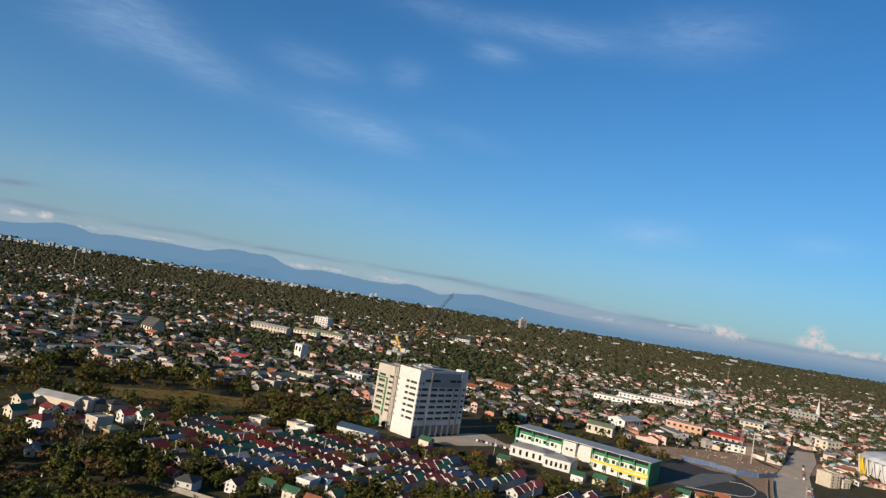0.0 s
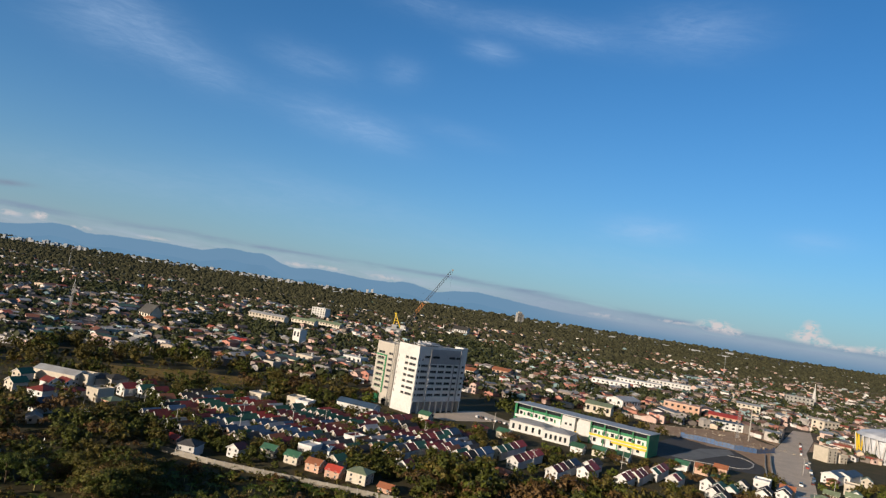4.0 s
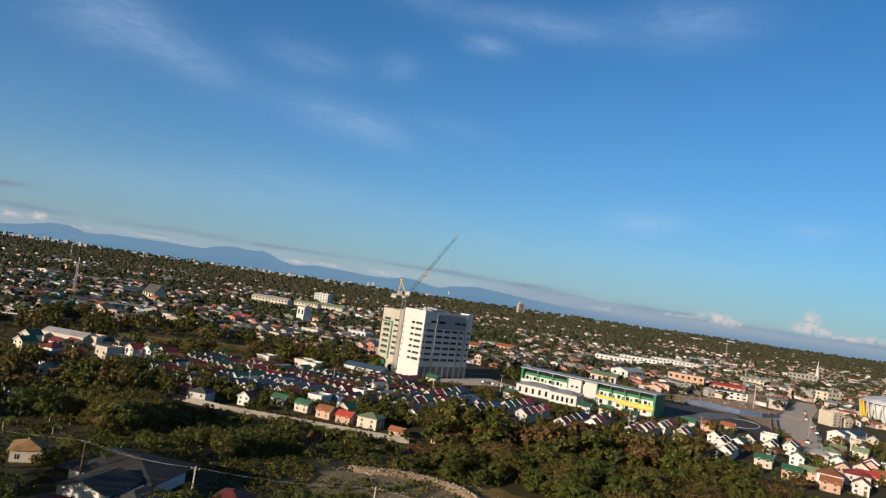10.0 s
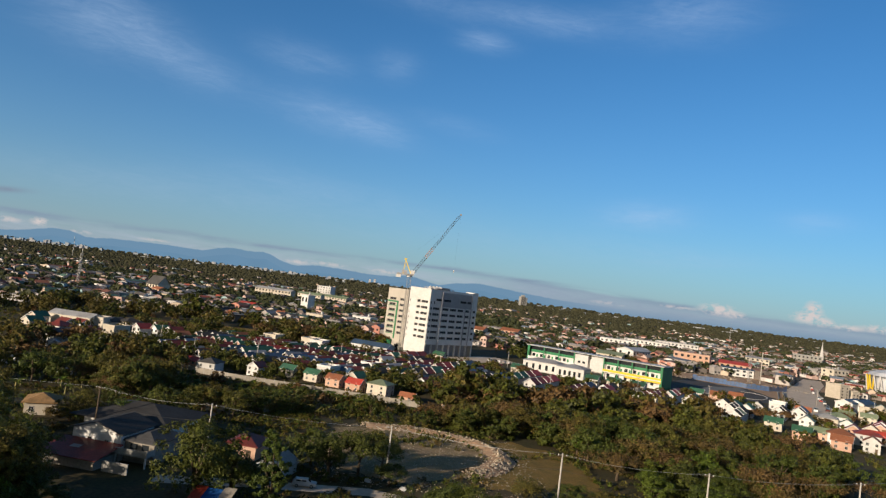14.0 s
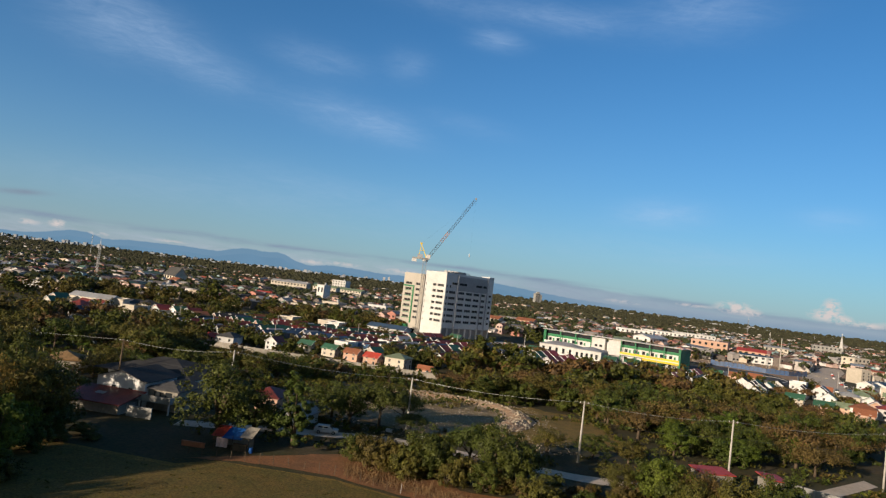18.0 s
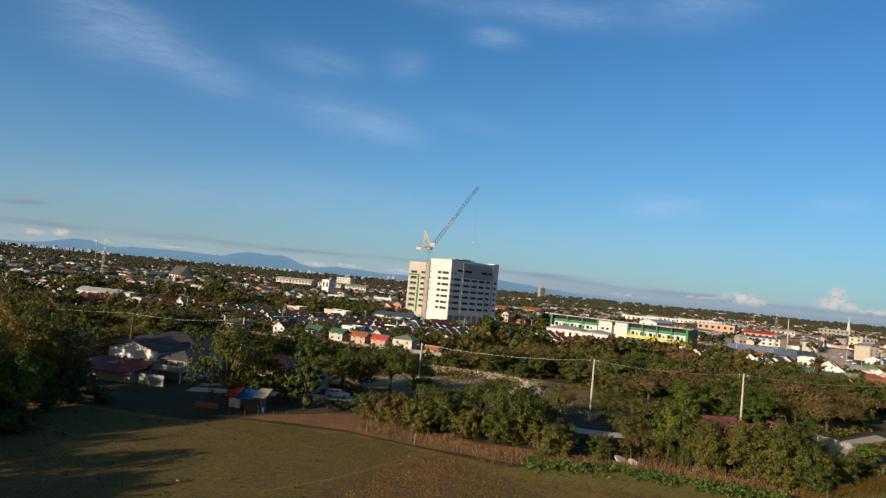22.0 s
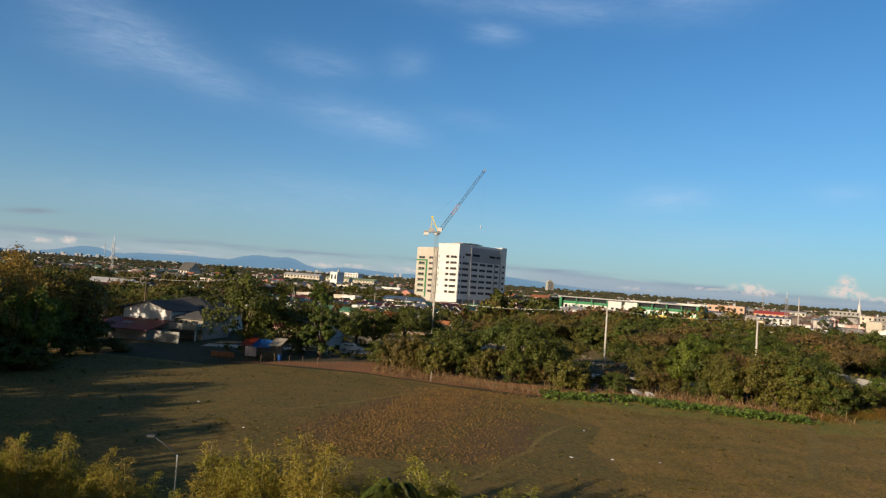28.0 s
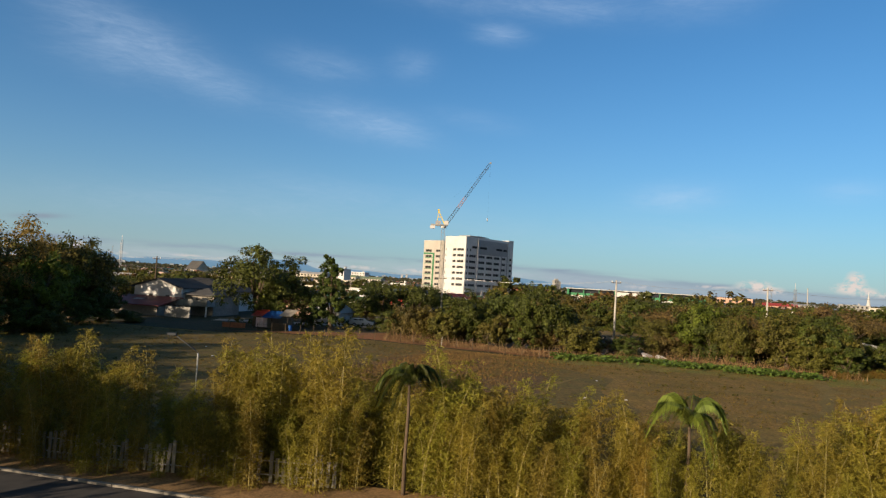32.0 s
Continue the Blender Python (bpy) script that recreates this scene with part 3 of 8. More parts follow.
# ---- land ----
def build_ground():
    """One sheet from behind the camera to the horizon, finer near by."""
    ys = [-400, -150, -60, 0, 15, 30, 60, 90, 120, 126, 132, 138, 144, 150, 156, 162, 168, 174, 180, 186, 192, 198, 204, 210, 260, 350, 500, 800, 1300, 2200, 2700, 3300, 3950]
    xs = [-3950, -2800, -1800, -1000, -600, -350, -200, -120, -70, -35, 0, 35, 70, 120, 200, 350, 600, 1000, 1800, 2800, 3950]
    v = np.array([(x, y, ground_z(y)) for y in ys for x in xs])
    n = len(xs)
    f = np.array([(j * n + i, j * n + i + 1, (j + 1) * n + i + 1, (j + 1) * n + i) for j in range(len(ys) - 1) for i in range(n - 1)])
    return thing("ground", "olive scrub and bare earth reaching to the horizon", "ground", kind="structure", data=np_mesh("ground", v, f, M["ground"]))


build_ground()


def ridge(name, radius, a0, a1, height, seed, mat, label):
    """A mountain range as a closed wedge along an arc."""
    pts = []
    steps = 300
    for i in range(steps + 1):
        a = a0 + (a1 - a0) * i / steps
        h = height(a) * (1.0 + 0.09 * noise.fractal(Vector((a * 1.3, seed, 0)), 1.0, 2.0, 5))
        pts.append((a, max(h, 1.0)))
    v, f = [], []
    for a, h in pts:
        s, c = math.sin(radians(a)), math.cos(radians(a))
        v += [(s * radius, c * radius, -30), (s * (radius + 50), c * (radius + 50), h), (s * (radius + 110), c * (radius + 110), -30)]
    for i in range(steps):
        k = 3 * i
        f += [(k, k + 3, k + 4, k + 1), (k + 1, k + 4, k + 5, k + 2)]
    b = Buf().add(v, f)
    return thing(name, label, "mountain", kind="structure", data=b.mesh(name, mat))


crest = lambda a: 8 + 69 * min(float(np.interp(a, [c[0] for c in CREST], [c[1] for c in CREST])) - 0.18, 0.3 if a > 8 else 2.0)
ridge("backdrop_mountains", 3900, -75, 75, crest, 9.0, M["mountain"], "backdrop mountain foothills glowing in painted haze blue")


def ragged(pts, amp=0.8, step=1.5, seed=1.0):
    """The ring with its edges broken up unevenly."""
    out = []
    for (x0, y0), (x1, y1) in zip(pts, pts[1:] + pts[:1]):
        n = max(1, int(math.hypot(x1 - x0, y1 - y0) / step))
        for k in range(n):
            x, y = x0 + (x1 - x0) * k / n, y0 + (y1 - y0) * k / n
            out.append((x + amp * noise.noise(Vector((x * 0.7, y * 0.7, seed))), y + amp * noise.noise(Vector((x * 0.7, y * 0.7, seed + 9)))))
    return out


PASTURE = [(-70, 12), (-20, 30), (70, 26), (120, 60), (110, 112), (70, 92), (43, 73), (33, 75), (24, 79), (11.5, 75.5), (0, 81), (-8, 85), (-23, 87), (-27, 84), (-45, 88), (-70, 80)]
sheet("pasture", PASTURE, M["field"], 0.03, "worn brown-green pasture with bare patches", category="field")
# west and middle of the pasture in a darker olive colour
sheet("west_grass", ragged([(-60, 34), (-30, 35), (-8, 33), (8, 34), (14, 44), (13, 54), (16, 62), (11, 70), (8, 74.5), (0, 80), (-8, 84), (-23, 86.5), (-27, 83.5), (-45, 87), (-60, 82)], 2.2, 2.5), M["olivefield"], 0.04, "darker olive stretch of the western pasture", category="field")
sheet("soil_bank", ragged([(-27, 86.5), (-23, 89), (-8, 97), (3, 96), (8, 86), (20, 84), (30, 82), (42, 79), (42, 75.5), (33, 76.5), (24, 80), (12, 77), (0, 82), (-8, 86), (-20, 88)], 0.7), M["redsoil"], 0.06, "red-brown bare soil along the pasture edge", category="soil")
LANE = [(-34, 104), (-18, 107), (-2, 109), (26, 99), (45, 97), (64, 104), (82, 118)]
sheet("lane", [(x, y - 1.9) for x, y in LANE] + [(x, y + 1.9) for x, y in reversed(LANE)], M["road"], 0.05, "grey concrete lane behind the hedge", category="road")
sheet("front_road", [(-90, 44.8), (-20, 26.2), (-8, 23.4), (60, 7.5), (60, -1), (-8, 15.4), (-20, 18), (-90, 37)], M["asphalt"], 0.05, "dark asphalt road below the bamboo", category="road")
sheet("verge", [(-90, 48), (-20, 29.6), (-8, 27), (60, 12), (60, 7.5), (-8, 23.4), (-20, 26.2), (-90, 44.8)], M["litter"], 0.08, "dead leaves on the road verge", category="ground")
sheet("clearing", ragged([(-12, 122), (4, 116), (17, 126), (24, 140), (20, 158), (4, 166), (-10, 160), (-16, 140)], 3.0, 2.5), M["waste"], 0.06, "pale dirt clearing with rubble", category="ground")
sheet("dirt_track", ragged([(17, 118), (40, 122), (42, 150), (30, 165), (22, 160), (26, 142)], 3.0, 2.5), M["field"], 0.055, "brown dirt clearing beside the rubble", category="ground")
sheet("parking_lot", [(138, 350), (150, 380), (182, 420), (192, 402), (207, 398), (203, 358), (200, 341), (185, 335), (161, 341), (144, 342)], M["asphalt"], 0.05, "dark asphalt lot beside the school", category="parking lot")
sheet("apron", [(148.7, 349.5), (182, 387.5), (204, 398), (200.7, 384), (179, 365), (159.6, 346.7)], M["greyroad"], 0.07, "pale grey concrete apron on the lot", category="pavement")
sheet("dirt_bank", ragged([(183, 420), (207, 404), (224, 401), (238, 411), (229, 396), (201, 343), (204, 358), (208, 398), (192, 402)], 2.0, 4), M["dirt"], 0.065, "tan earth bank beside the lot", category="ground")
sheet("building_site", ragged([(167, 429), (183, 421), (197, 414), (210, 403), (223, 402), (240, 414), (257, 441), (253, 454), (257, 482), (224, 474), (190, 460), (171, 450)], 2.0, 4), M["dirt"], 0.06, "tan bare earth of a building site", category="ground")
sheet("main_road", [(170, 283), (190, 286), (207.4, 316.3), (241.9, 376.9), (272.5, 431.7), (317, 496), (345, 545), (330, 545), (268, 455), (237, 410), (209.5, 359), (180.8, 303.5)], M["road"], 0.075, "wide pale concrete road", category="road")
sheet("dirt_street", ragged([(258, 442), (268, 455.2), (285, 481), (270, 478), (264, 508), (250, 512), (258, 474)], 1.5, 4), M["dirt"], 0.08, "dirt street beside the building site", category="road")
sheet("dirt_yard", ragged([(276, 437), (300, 452), (318, 474), (317, 495), (300, 471)], 1.5, 4), M["dirt"], 0.07, "dirt yard beside the wide road", category="ground")
sheet("town_ground", ragged([(262, 440), (345, 430), (520, 470), (800, 800), (900, 1250), (-700, 1250), (-420, 520), (-230, 470), (-60, 445), (60, 480), (200, 490), (240, 512), (258, 510)], 20, 30), M["townground"], 0.03, "dusty brown ground between the town houses", category="ground")
sheet("side_road", [(18, 360), (30, 352), (62, 372), (100, 352), (104, 358), (66, 382), (56, 400), (46, 394)], M["road"], 0.06, "concrete road beside the tall building", category="road")
sheet("open_meadow", ragged([(-156, 356), (-135, 370), (-113, 385), (-77, 391), (-73, 374), (-103, 352), (-134, 338)], 6.0, 5), M["field"], 0.04, "dry grass meadow behind the estate", category="field")
sheet("green_margin", ragged([(8, 72), (12, 76), (24, 78), (33, 74), (41, 72), (43, 73.5), (60, 83), (75, 92), (72, 78), (50, 64), (40, 66), (30, 68.5), (20, 71.5)], 1.8, 2), M["greenfield"], 0.042, "short green grass along the pasture edge", category="field")
PLOUGHED = [(-10, 53), (-8, 60), (-6, 66), (-2, 74), (1, 77.5), (5, 78), (6.5, 72), (5, 66), (3, 59), (0, 53), (-3.4, 48), (-7, 49)]
PLOUGHED_SMALL = [(4, 58), (7, 63), (10.5, 62), (9, 55), (7, 49), (3, 45.5), (2, 50)]
sheet("ploughed_patch", ragged(PLOUGHED, 1.6), M["soil"], 0.045, "ploughed brown soil in the pasture", category="soil")
sheet("ploughed_patch", ragged(PLOUGHED_SMALL, 1.6), M["soil"], 0.045, "small ploughed patch beside a trail", category="soil")
sheet("foot_path", ragged([(40.8, 74.6), (42, 74.6), (38, 66), (36.6, 62), (41, 59), (54, 53), (54, 52), (39.5, 57.8), (35.5, 60.6), (28, 48), (27.2, 48), (34.6, 61.5)], 0.4), M["trail"], 0.05, "bare foot path across the pasture", category="path")
sheet("cattle_trail", ragged([(3.5, 42.5), (8.2, 51), (10, 56), (13, 61), (12.7, 61.2), (9.6, 56.2), (7.8, 51.2), (3.2, 42.8)], 0.35), M["trail"], 0.048, "pale trodden trail in the grass", category="path")
sheet("cattle_trail", ragged([(-12, 60), (-6, 66), (-1, 74), (4, 78), (4, 78.3), (-1.4, 74.3), (-6.4, 66.3), (-12.3, 60.2)], 0.35), M["trail"], 0.052, "pale trodden trail beside ploughed soil", category="path")

# ---- tall building, crane, school ----
def tower_block():
    """Unfinished ten-storey block; its corner is at the origin, its two fronts run along +u (right) and +v (left)."""
    corner, yaw = (12.0, 355.3, 0), 46.0
    base = thing("office_building", "ten-storey pale concrete block under construction", "building", pose(*corner, 0, 0, yaw))
    L, W, H = 40.0, 15.2, 35.5
    rows = [9.9 + 3.1 * k for k in range(7)]

    def wall(name, length, spans, lab, mat, at, face, h=H, z_lo=0.0, base=base, rows=rows, th=0.5):
        """A wall along +x with openings cut through it at each row."""
        b = Buf()
        z = z_lo
        for r in rows:
            b.box(0, length, 0, th, z, r - 0.6)
            x = 0.0
            for s0, s1 in spans(r):
                b.box(x, s0, 0, th, r - 0.6, r + 0.6)
                x = s1
            b.box(x, length, 0, th, r - 0.6, r + 0.6)
            z = r + 0.6
        b.box(0, length, 0, th, z, h)
        w = part(name, b, mat, base, lab, at)
        for r in rows:
            for s0, s1 in spans(r):
                # the dark sheet behind each opening carries the interior shade
                g = Buf().box(s0, s1, 0.32, 0.36, r - 0.6, r + 0.6)
                pane = part("window", g, M["void"], w)
                part("sill", Buf().box(s0 - 0.1, s1 + 0.1, -0.12, 0.3, r - 0.72, r - 0.6002), M["concrete"], pane)
                n = int((s1 - s0) / 1.7)
                for k in range(1, n):
                    xm = s0 + (s1 - s0) * k / n
                    part("mullion", Buf().box(xm - 0.05, xm + 0.05, 0.22, 0.318, r - 0.6, r + 0.6), M["greypanel"], pane)
        return w

    bays = lambda r: [(1.0, 2.4), (3.0, 8.4), (10.7, 15.8), (17.0, 22.2), (23.4, 28.4), (30.2, 33.6), (34.6, 35.6), (37.0, 39.2)] if r < 28 else [(0.9, 1.8), (3.2, 4.4)]
    wall("wall", L, bays, "grey clad wall in shade", M["cladding"], pose(0, 0, 0), 0, z_lo=6.6)
    # pale ledges between the bands of windows
    for r in rows[:6]:
        for x0, x1 in ((0.3, 8.9), (10.05, 28.9), (29.75, 34.2)):
            part("ledge", Buf().box(x0, x1, -0.42, -0.002, r - 1.32, r - 0.95), M["cladding"], base)
    # colonnade under the long front
    for k in range(9):
        part("column", Buf().box(0.6 + 4.85 * k - 0.4, 0.6 + 4.85 * k + 0.4, 0.05, 0.85, 0, 6.6), M["white"], base)
    part("ground_floor", Buf().box(0.5, L - 0.5, 3.0, W - 0.5, 0, 6.58), M["greypanel"], base, "dark recessed ground floor")
    part("beam", Buf().box(0.3, L - 0.3, -0.3, -0.004, 6.3, 7.0), M["cladding"], base)
    part("panel", Buf().box(9.6, 34.2, -0.3, -0.02, 26.6, 34.3), M["greypanel"], base, "large dark grey louvred panel")
    for k in range(11):
        part("louvre", Buf().box(9.6, 34.2, -0.42, -0.302, 26.9 + 0.66 * k, 27.1 + 0.66 * k), M["greypanel"], base)
    for x in (9.4, 29.3, 34.4):
        part("fin", Buf().box(x - 0.3, x + 0.3, -0.62, -0.422, 6.6, 34.6 if x != 29.3 else 26.5), M["greypanel"], base, "dark grey vertical fin")
    for x0, x1 in ((4.8, 8.6), (10.6, 16.4), (24.4, 29.6), (30.6, 33.6)):
        part("window", Buf().box(x0, x1, -0.46, -0.425 if x0 > 9 else -0.02, 29.5, 30.7), M["void"], base)
    part("corner_slit", Buf().box(36.2, 36.9, -0.1, -0.004, 9.0, 32.0), M["white"], base, "pale vertical strip")
    # left front: wall built along +x then turned
    left = pose(0, W, 0, 0, 0, -90)
    pairs = lambda r: [(0.6, 1.1), (6.0, 8.3), (9.1, 13.8)]
    wall("side_wall", W - 0.002, pairs, "white sunlit end wall", M["white"], left, 1)
    part("back_wall", Buf().box(0.5, L, W - 0.5, W, 0, 34.5).box(L - 0.5, L, 0.5, W - 0.5, 0, 33.5), M["white"], base)
    for k in range(9):
        part("floor_slab", Buf().box(0.55, L - 0.55, 0.55, W - 0.55, 6.6 + 3.1 * k, 6.85 + 3.1 * k), M["concrete"], base)
    part("roof_slab", Buf().box(0.5, L - 0.5, 0.5, W - 0.5, 34.1, 34.5), M["concrete"], base)
    part("roof_room", Buf().box(14, 21, 5, 11, 34.5, 36.8), M["greypanel"], base)
    part("canopy", Buf().box(4, 20, 1.4, 9, 36.0, 36.25).box(4.2, 4.5, 1.6, 1.9, 34.5, 36).box(19.5, 19.8, 1.6, 1.9, 34.5, 36).box(4.2, 4.5, 8.5, 8.8, 34.5, 36).box(19.5, 19.8, 8.5, 8.8, 34.5, 36), M["zinc"], base, "sloping zinc roof canopy")
    for k in range(4):
        part("water_tank", Buf().tube([(12.5 + 2.6 * k, 12.4, 34.5), (12.5 + 2.6 * k, 12.4, 36.4), (12.5 + 2.6 * k, 12.4, 37.1)], [1.0, 1.0, 0.3], 12), M["white"], base)
    part("parapet_block", Buf().box(L - 4.2, L + 0.02, -0.02, 6, 34.5, 36.1), M["white"], base, "white stair head")
    rnd = random.Random(4)
    for k in range(14):
        part("rebar", Buf().bar((1 + 0.98 * k, 0.3 if k % 2 else W - 0.4, 35.4), (1 + 0.98 * k, 0.3 if k % 2 else W - 0.4, 36.0 + rnd.random() * 0.5), 0.05), M["steel"], base)
    # beige wing
    wing = thing("building_wing", "beige concrete lift wing with green bands", "building", pose(*corner, 0, 0, yaw) @ pose(2.0, 33.5, 0, 0, 0, -90))
    n_rows = [9.4 + 3.05 * k for k in range(7)]
    two = lambda r: [(1.6, 6.4), (9.6, 13.0)]
    wall("wall", 16.0, two, "beige painted wall", M["beige"], pose(0, 0, 0), 0, 33.4, 0, wing, n_rows)
    part("back_wall", Buf().box(0, 0.5, 0.5, 12, 0, 33.4).box(15.5, 16, 0.5, 12, 0, 33.4).box(0.5, 15.5, 11.5, 12, 0, 33.4).box(0.5, 15.5, 0.5, 11.5, 32.6, 33.0), M["beige"], wing)
    for k in range(7):
        part("floor_slab", Buf().box(0.5, 15.5, 0.5, 11.5, 6.9 + 3.05 * k, 7.1 + 3.05 * k), M["concrete"], wing)
    part("green_band", Buf().box(7.6, 8.6, -0.25, -0.01, 6, 26.6).box(0.3, 7.598, -0.25, -0.01, 25.8, 26.6), M["greenpaint"], wing, "vertical dark green band below the roof")
    for r in n_rows[:6]:
        part("green_ledge", Buf().box(1.4, 7.58, -0.35, -0.02, r - 0.98, r - 0.73), M["greenpaint"], wing)
    part("entrance", Buf().box(0.6, 7.0, -1.2, -0.012, 0, 5.4), M["greenpaint"], wing, "green entrance surround")
    part("door", Buf().box(9.4, 12.4, -0.1, -0.01, 0, 3.2), M["glass"], wing)


tower_block()


def lattice(b, p, q, w, n, r):
    """A square lattice boom from p to q."""
    p, q = Vector(p), Vector(q)
    d = (q - p).normalized()
    a = d.cross(Vector((0, 1, 0))).normalized()
    c = d.cross(a)
    rails = [[p + (q - p) * t / n + (sa * a + sc * c) * w / 2 for t in range(n + 1)] for sa, sc in ((-1, -1), (1, -1), (1, 1), (-1, 1))]
    for rail in rails:
        b.bar(rail[0], rail[-1], r)
    for k in range(4):
        for t in range(n):
            b.bar(rails[k][t], rails[(k + 1) % 4][t + 1], r * 0.6, 3)
    return b


def tower_crane():
    c = thing("tower_crane", "luffing tower crane with a raised lattice jib", "crane", pose(-0.5, 369.5, 0))
    part("mast", lattice(Buf(), (0, 0, 0), (0, 0, 40.2), 1.9, 22, 0.14), M["steel"], c)
    part("slew_ring", Buf().tube([(0, 0, 40.2), (0, 0, 41.2)], [1.6, 1.6], 14), M["steel"], c)
    part("machine_deck", Buf().box(-7.0, 2.2, -1.6, 1.6, 41.2, 42.0), M["steel"], c)
    part("counterweight", Buf().box(-7.2, -4.6, -1.5, 1.5, 39.6, 41.18), M["white"], c)
    part("winch_house", Buf().box(-4.4, -1.6, -1.3, 1.3, 42.0, 43.8), M["greypanel"], c)
    part("cab", Buf().box(0.4, 2.6, -2.2, -0.6, 41.9, 44.0), M["white"], c)
    part("cab_window", Buf().box(2.602, 2.64, -2.0, -0.8, 42.5, 43.8), M["glass"], c)
    a = Buf()
    for y in (-1.2, 1.2):
        a.bar((-3.6, y, 42), (-3.1, y * 0.5, 49.6), 0.2).bar((0.6, y, 42), (-3.1, y * 0.5, 49.6), 0.26)
        a.bar((-3.4, y * 0.7, 46), (-1.2, y * 0.7, 46), 0.12)
    part("a_frame", a.bar((-3.1, -0.7, 49.6), (-3.1, 0.7, 49.6), 0.3).box(-3.7, -2.5, -0.6, 0.6, 49.5, 50.2), M["yellow"], c, "yellow steel A-frame")
    tip = (24.0, 5.0, 78.2)
    foot = Vector((1.6, 0, 42.6))
    jib = Vector(tip) - foot
    part("jib_root", lattice(Buf(), foot, foot + jib * 0.26, 1.5, 7, 0.11), M["darksteel"], c)
    part("jib_middle", lattice(Buf(), foot + jib * 0.26, foot + jib * 0.42, 1.4, 4, 0.14), M["cranered"], c, "orange lattice section")
    part("jib", lattice(Buf(), foot + jib * 0.42, foot + jib * 0.98, 1.2, 15, 0.10), M["darksteel"], c)
    part("jib_head", Buf().box(-0.5, 0.5, -0.5, 0.5, -0.5, 0.5, Matrix.Translation(tip)), M["steel"], c)
    part("pendant", Buf().bar((-3.1, 0, 49.8), foot + jib * 0.9, 0.012, 3), M["wire"], c)
    part("hoist_rope", Buf().bar(tip, (tip[0], tip[1], 47), 0.012, 3), M["wire"], c)
    part("hook_block", Buf().tube([(tip[0], tip[1], 47.4), (tip[0], tip[1], 46.6), (tip[0], tip[1], 45.6)], [0.2, 0.36, 0.12], 6), M["white"], c)


tower_crane()


def school():
    """Two-storey school, 75 m long, with a sloping zinc roof on green posts."""
    m = pose(69.9, 376.4, 0, 0, 0, -36.5)
    s = thing("school_building", "long two-storey green and yellow school under a zinc roof", "school", m)
    L, W = 74.8, 17.8
    part("body", Buf().box(0.8, L - 0.8, 2.8, W - 1, 0, 9.2), M["white"], s, "white painted walls")
    roof = Buf().add([(-0.6, -0.4, 11.5), (L + 0.6, -0.4, 11.5), (L + 0.6, W + 0.4, 10.9), (-0.6, W + 0.4, 10.9), (-0.6, -0.4, 11.85), (L + 0.6, -0.4, 11.85), (L + 0.6, W + 0.4, 11.2), (-0.6, W + 0.4, 11.2)],
                     [(0, 3, 2, 1), (4, 5, 6, 7), (0, 1, 5, 4), (1, 2, 6, 5), (2, 3, 7, 6), (3, 0, 4, 7)])
    part("roof", roof, M["zinc"], s, "grey zinc sheet roof")
    part("gable_end", Buf().box(0, 0.6, 0.2, W, 0, 11.1), M["greenpaint"], s)
    part("gable_end", Buf().box(L - 0.6, L, 0.2, W, 0, 11.1), M["greenpaint"], s)
    for x0, x1 in ((0.6, 28.0), (44.0, L - 0.6)):
        part("upper_wall", Buf().box(x0, x1, 2.4, 2.78, 8.0, 9.3), M["greenpaint"], s, "dark green band below the roof")
        part("clerestory", Buf().box(x0, x1, 2.5, 2.9, 9.32, 11.2), M["glass"], s)
        part("corridor_slab", Buf().box(x0, x1, 0.3, 2.38, 4.2, 4.6), M["white"], s)
        part("balustrade", Buf().box(x0, x1, 0.2, 0.35, 4.6, 5.7), M["yellow"] if x0 > 40 else M["white"], s, "yellow painted balcony wall" if x0 > 40 else "white balcony wall")
        x = x0 + 1.5
        while x < x1 - 3:
            part("window", Buf().box(x, x + 1.6, 2.70, 2.798, 5.7, 7.4), M["glass"], s)
            part("window", Buf().box(x, x + 1.6, 2.70, 2.798, 1.4, 3.4), M["glass"], s)
            part("door", Buf().box(x + 2.3, x + 3.3, 2.70, 2.797, 4.6, 7.0), M["greenpaint"], s)
            x += 4.6
        n = round((x1 - x0) / 8.5)
        for k in range(n + 1):
            xx = x0 + 0.3 + (x1 - x0 - 0.6) * k / n
            part("post", Buf().box(xx - 0.25, xx + 0.25, 0.36, 0.8, 0, 11.4), M["greenpaint"], s)
        if x0 > 40:
            part("yellow_wall", Buf().box(x0 + 12, x1, 0.1, 0.19, 3.2, 4.1), M["yellow"], s, "yellow painted fascia")
    part("stair_block", Buf().box(28.2, 35.6, 0.4, 2.79, 0, 10.9), M["white"], s, "white stair block")
    part("stair_block", Buf().box(37.2, 43.8, 0.8, 2.79, 3.2, 10.9), M["white"], s, "white stair block")
    part("stair_flight", Buf().bar((36.4, -2.0, 0.1), (36.4, 0.6, 4.2), 0.5).bar((41, -2.0, 0.1), (36.8, -1.6, 4.2), 0.4), M["yellow"], s, "yellow outer stairs")
    for x in (30, 32.6):
        part("window", Buf().box(x, x + 1.4, 0.3, 0.398, 6.5, 7.6), M["glass"], s)


school()


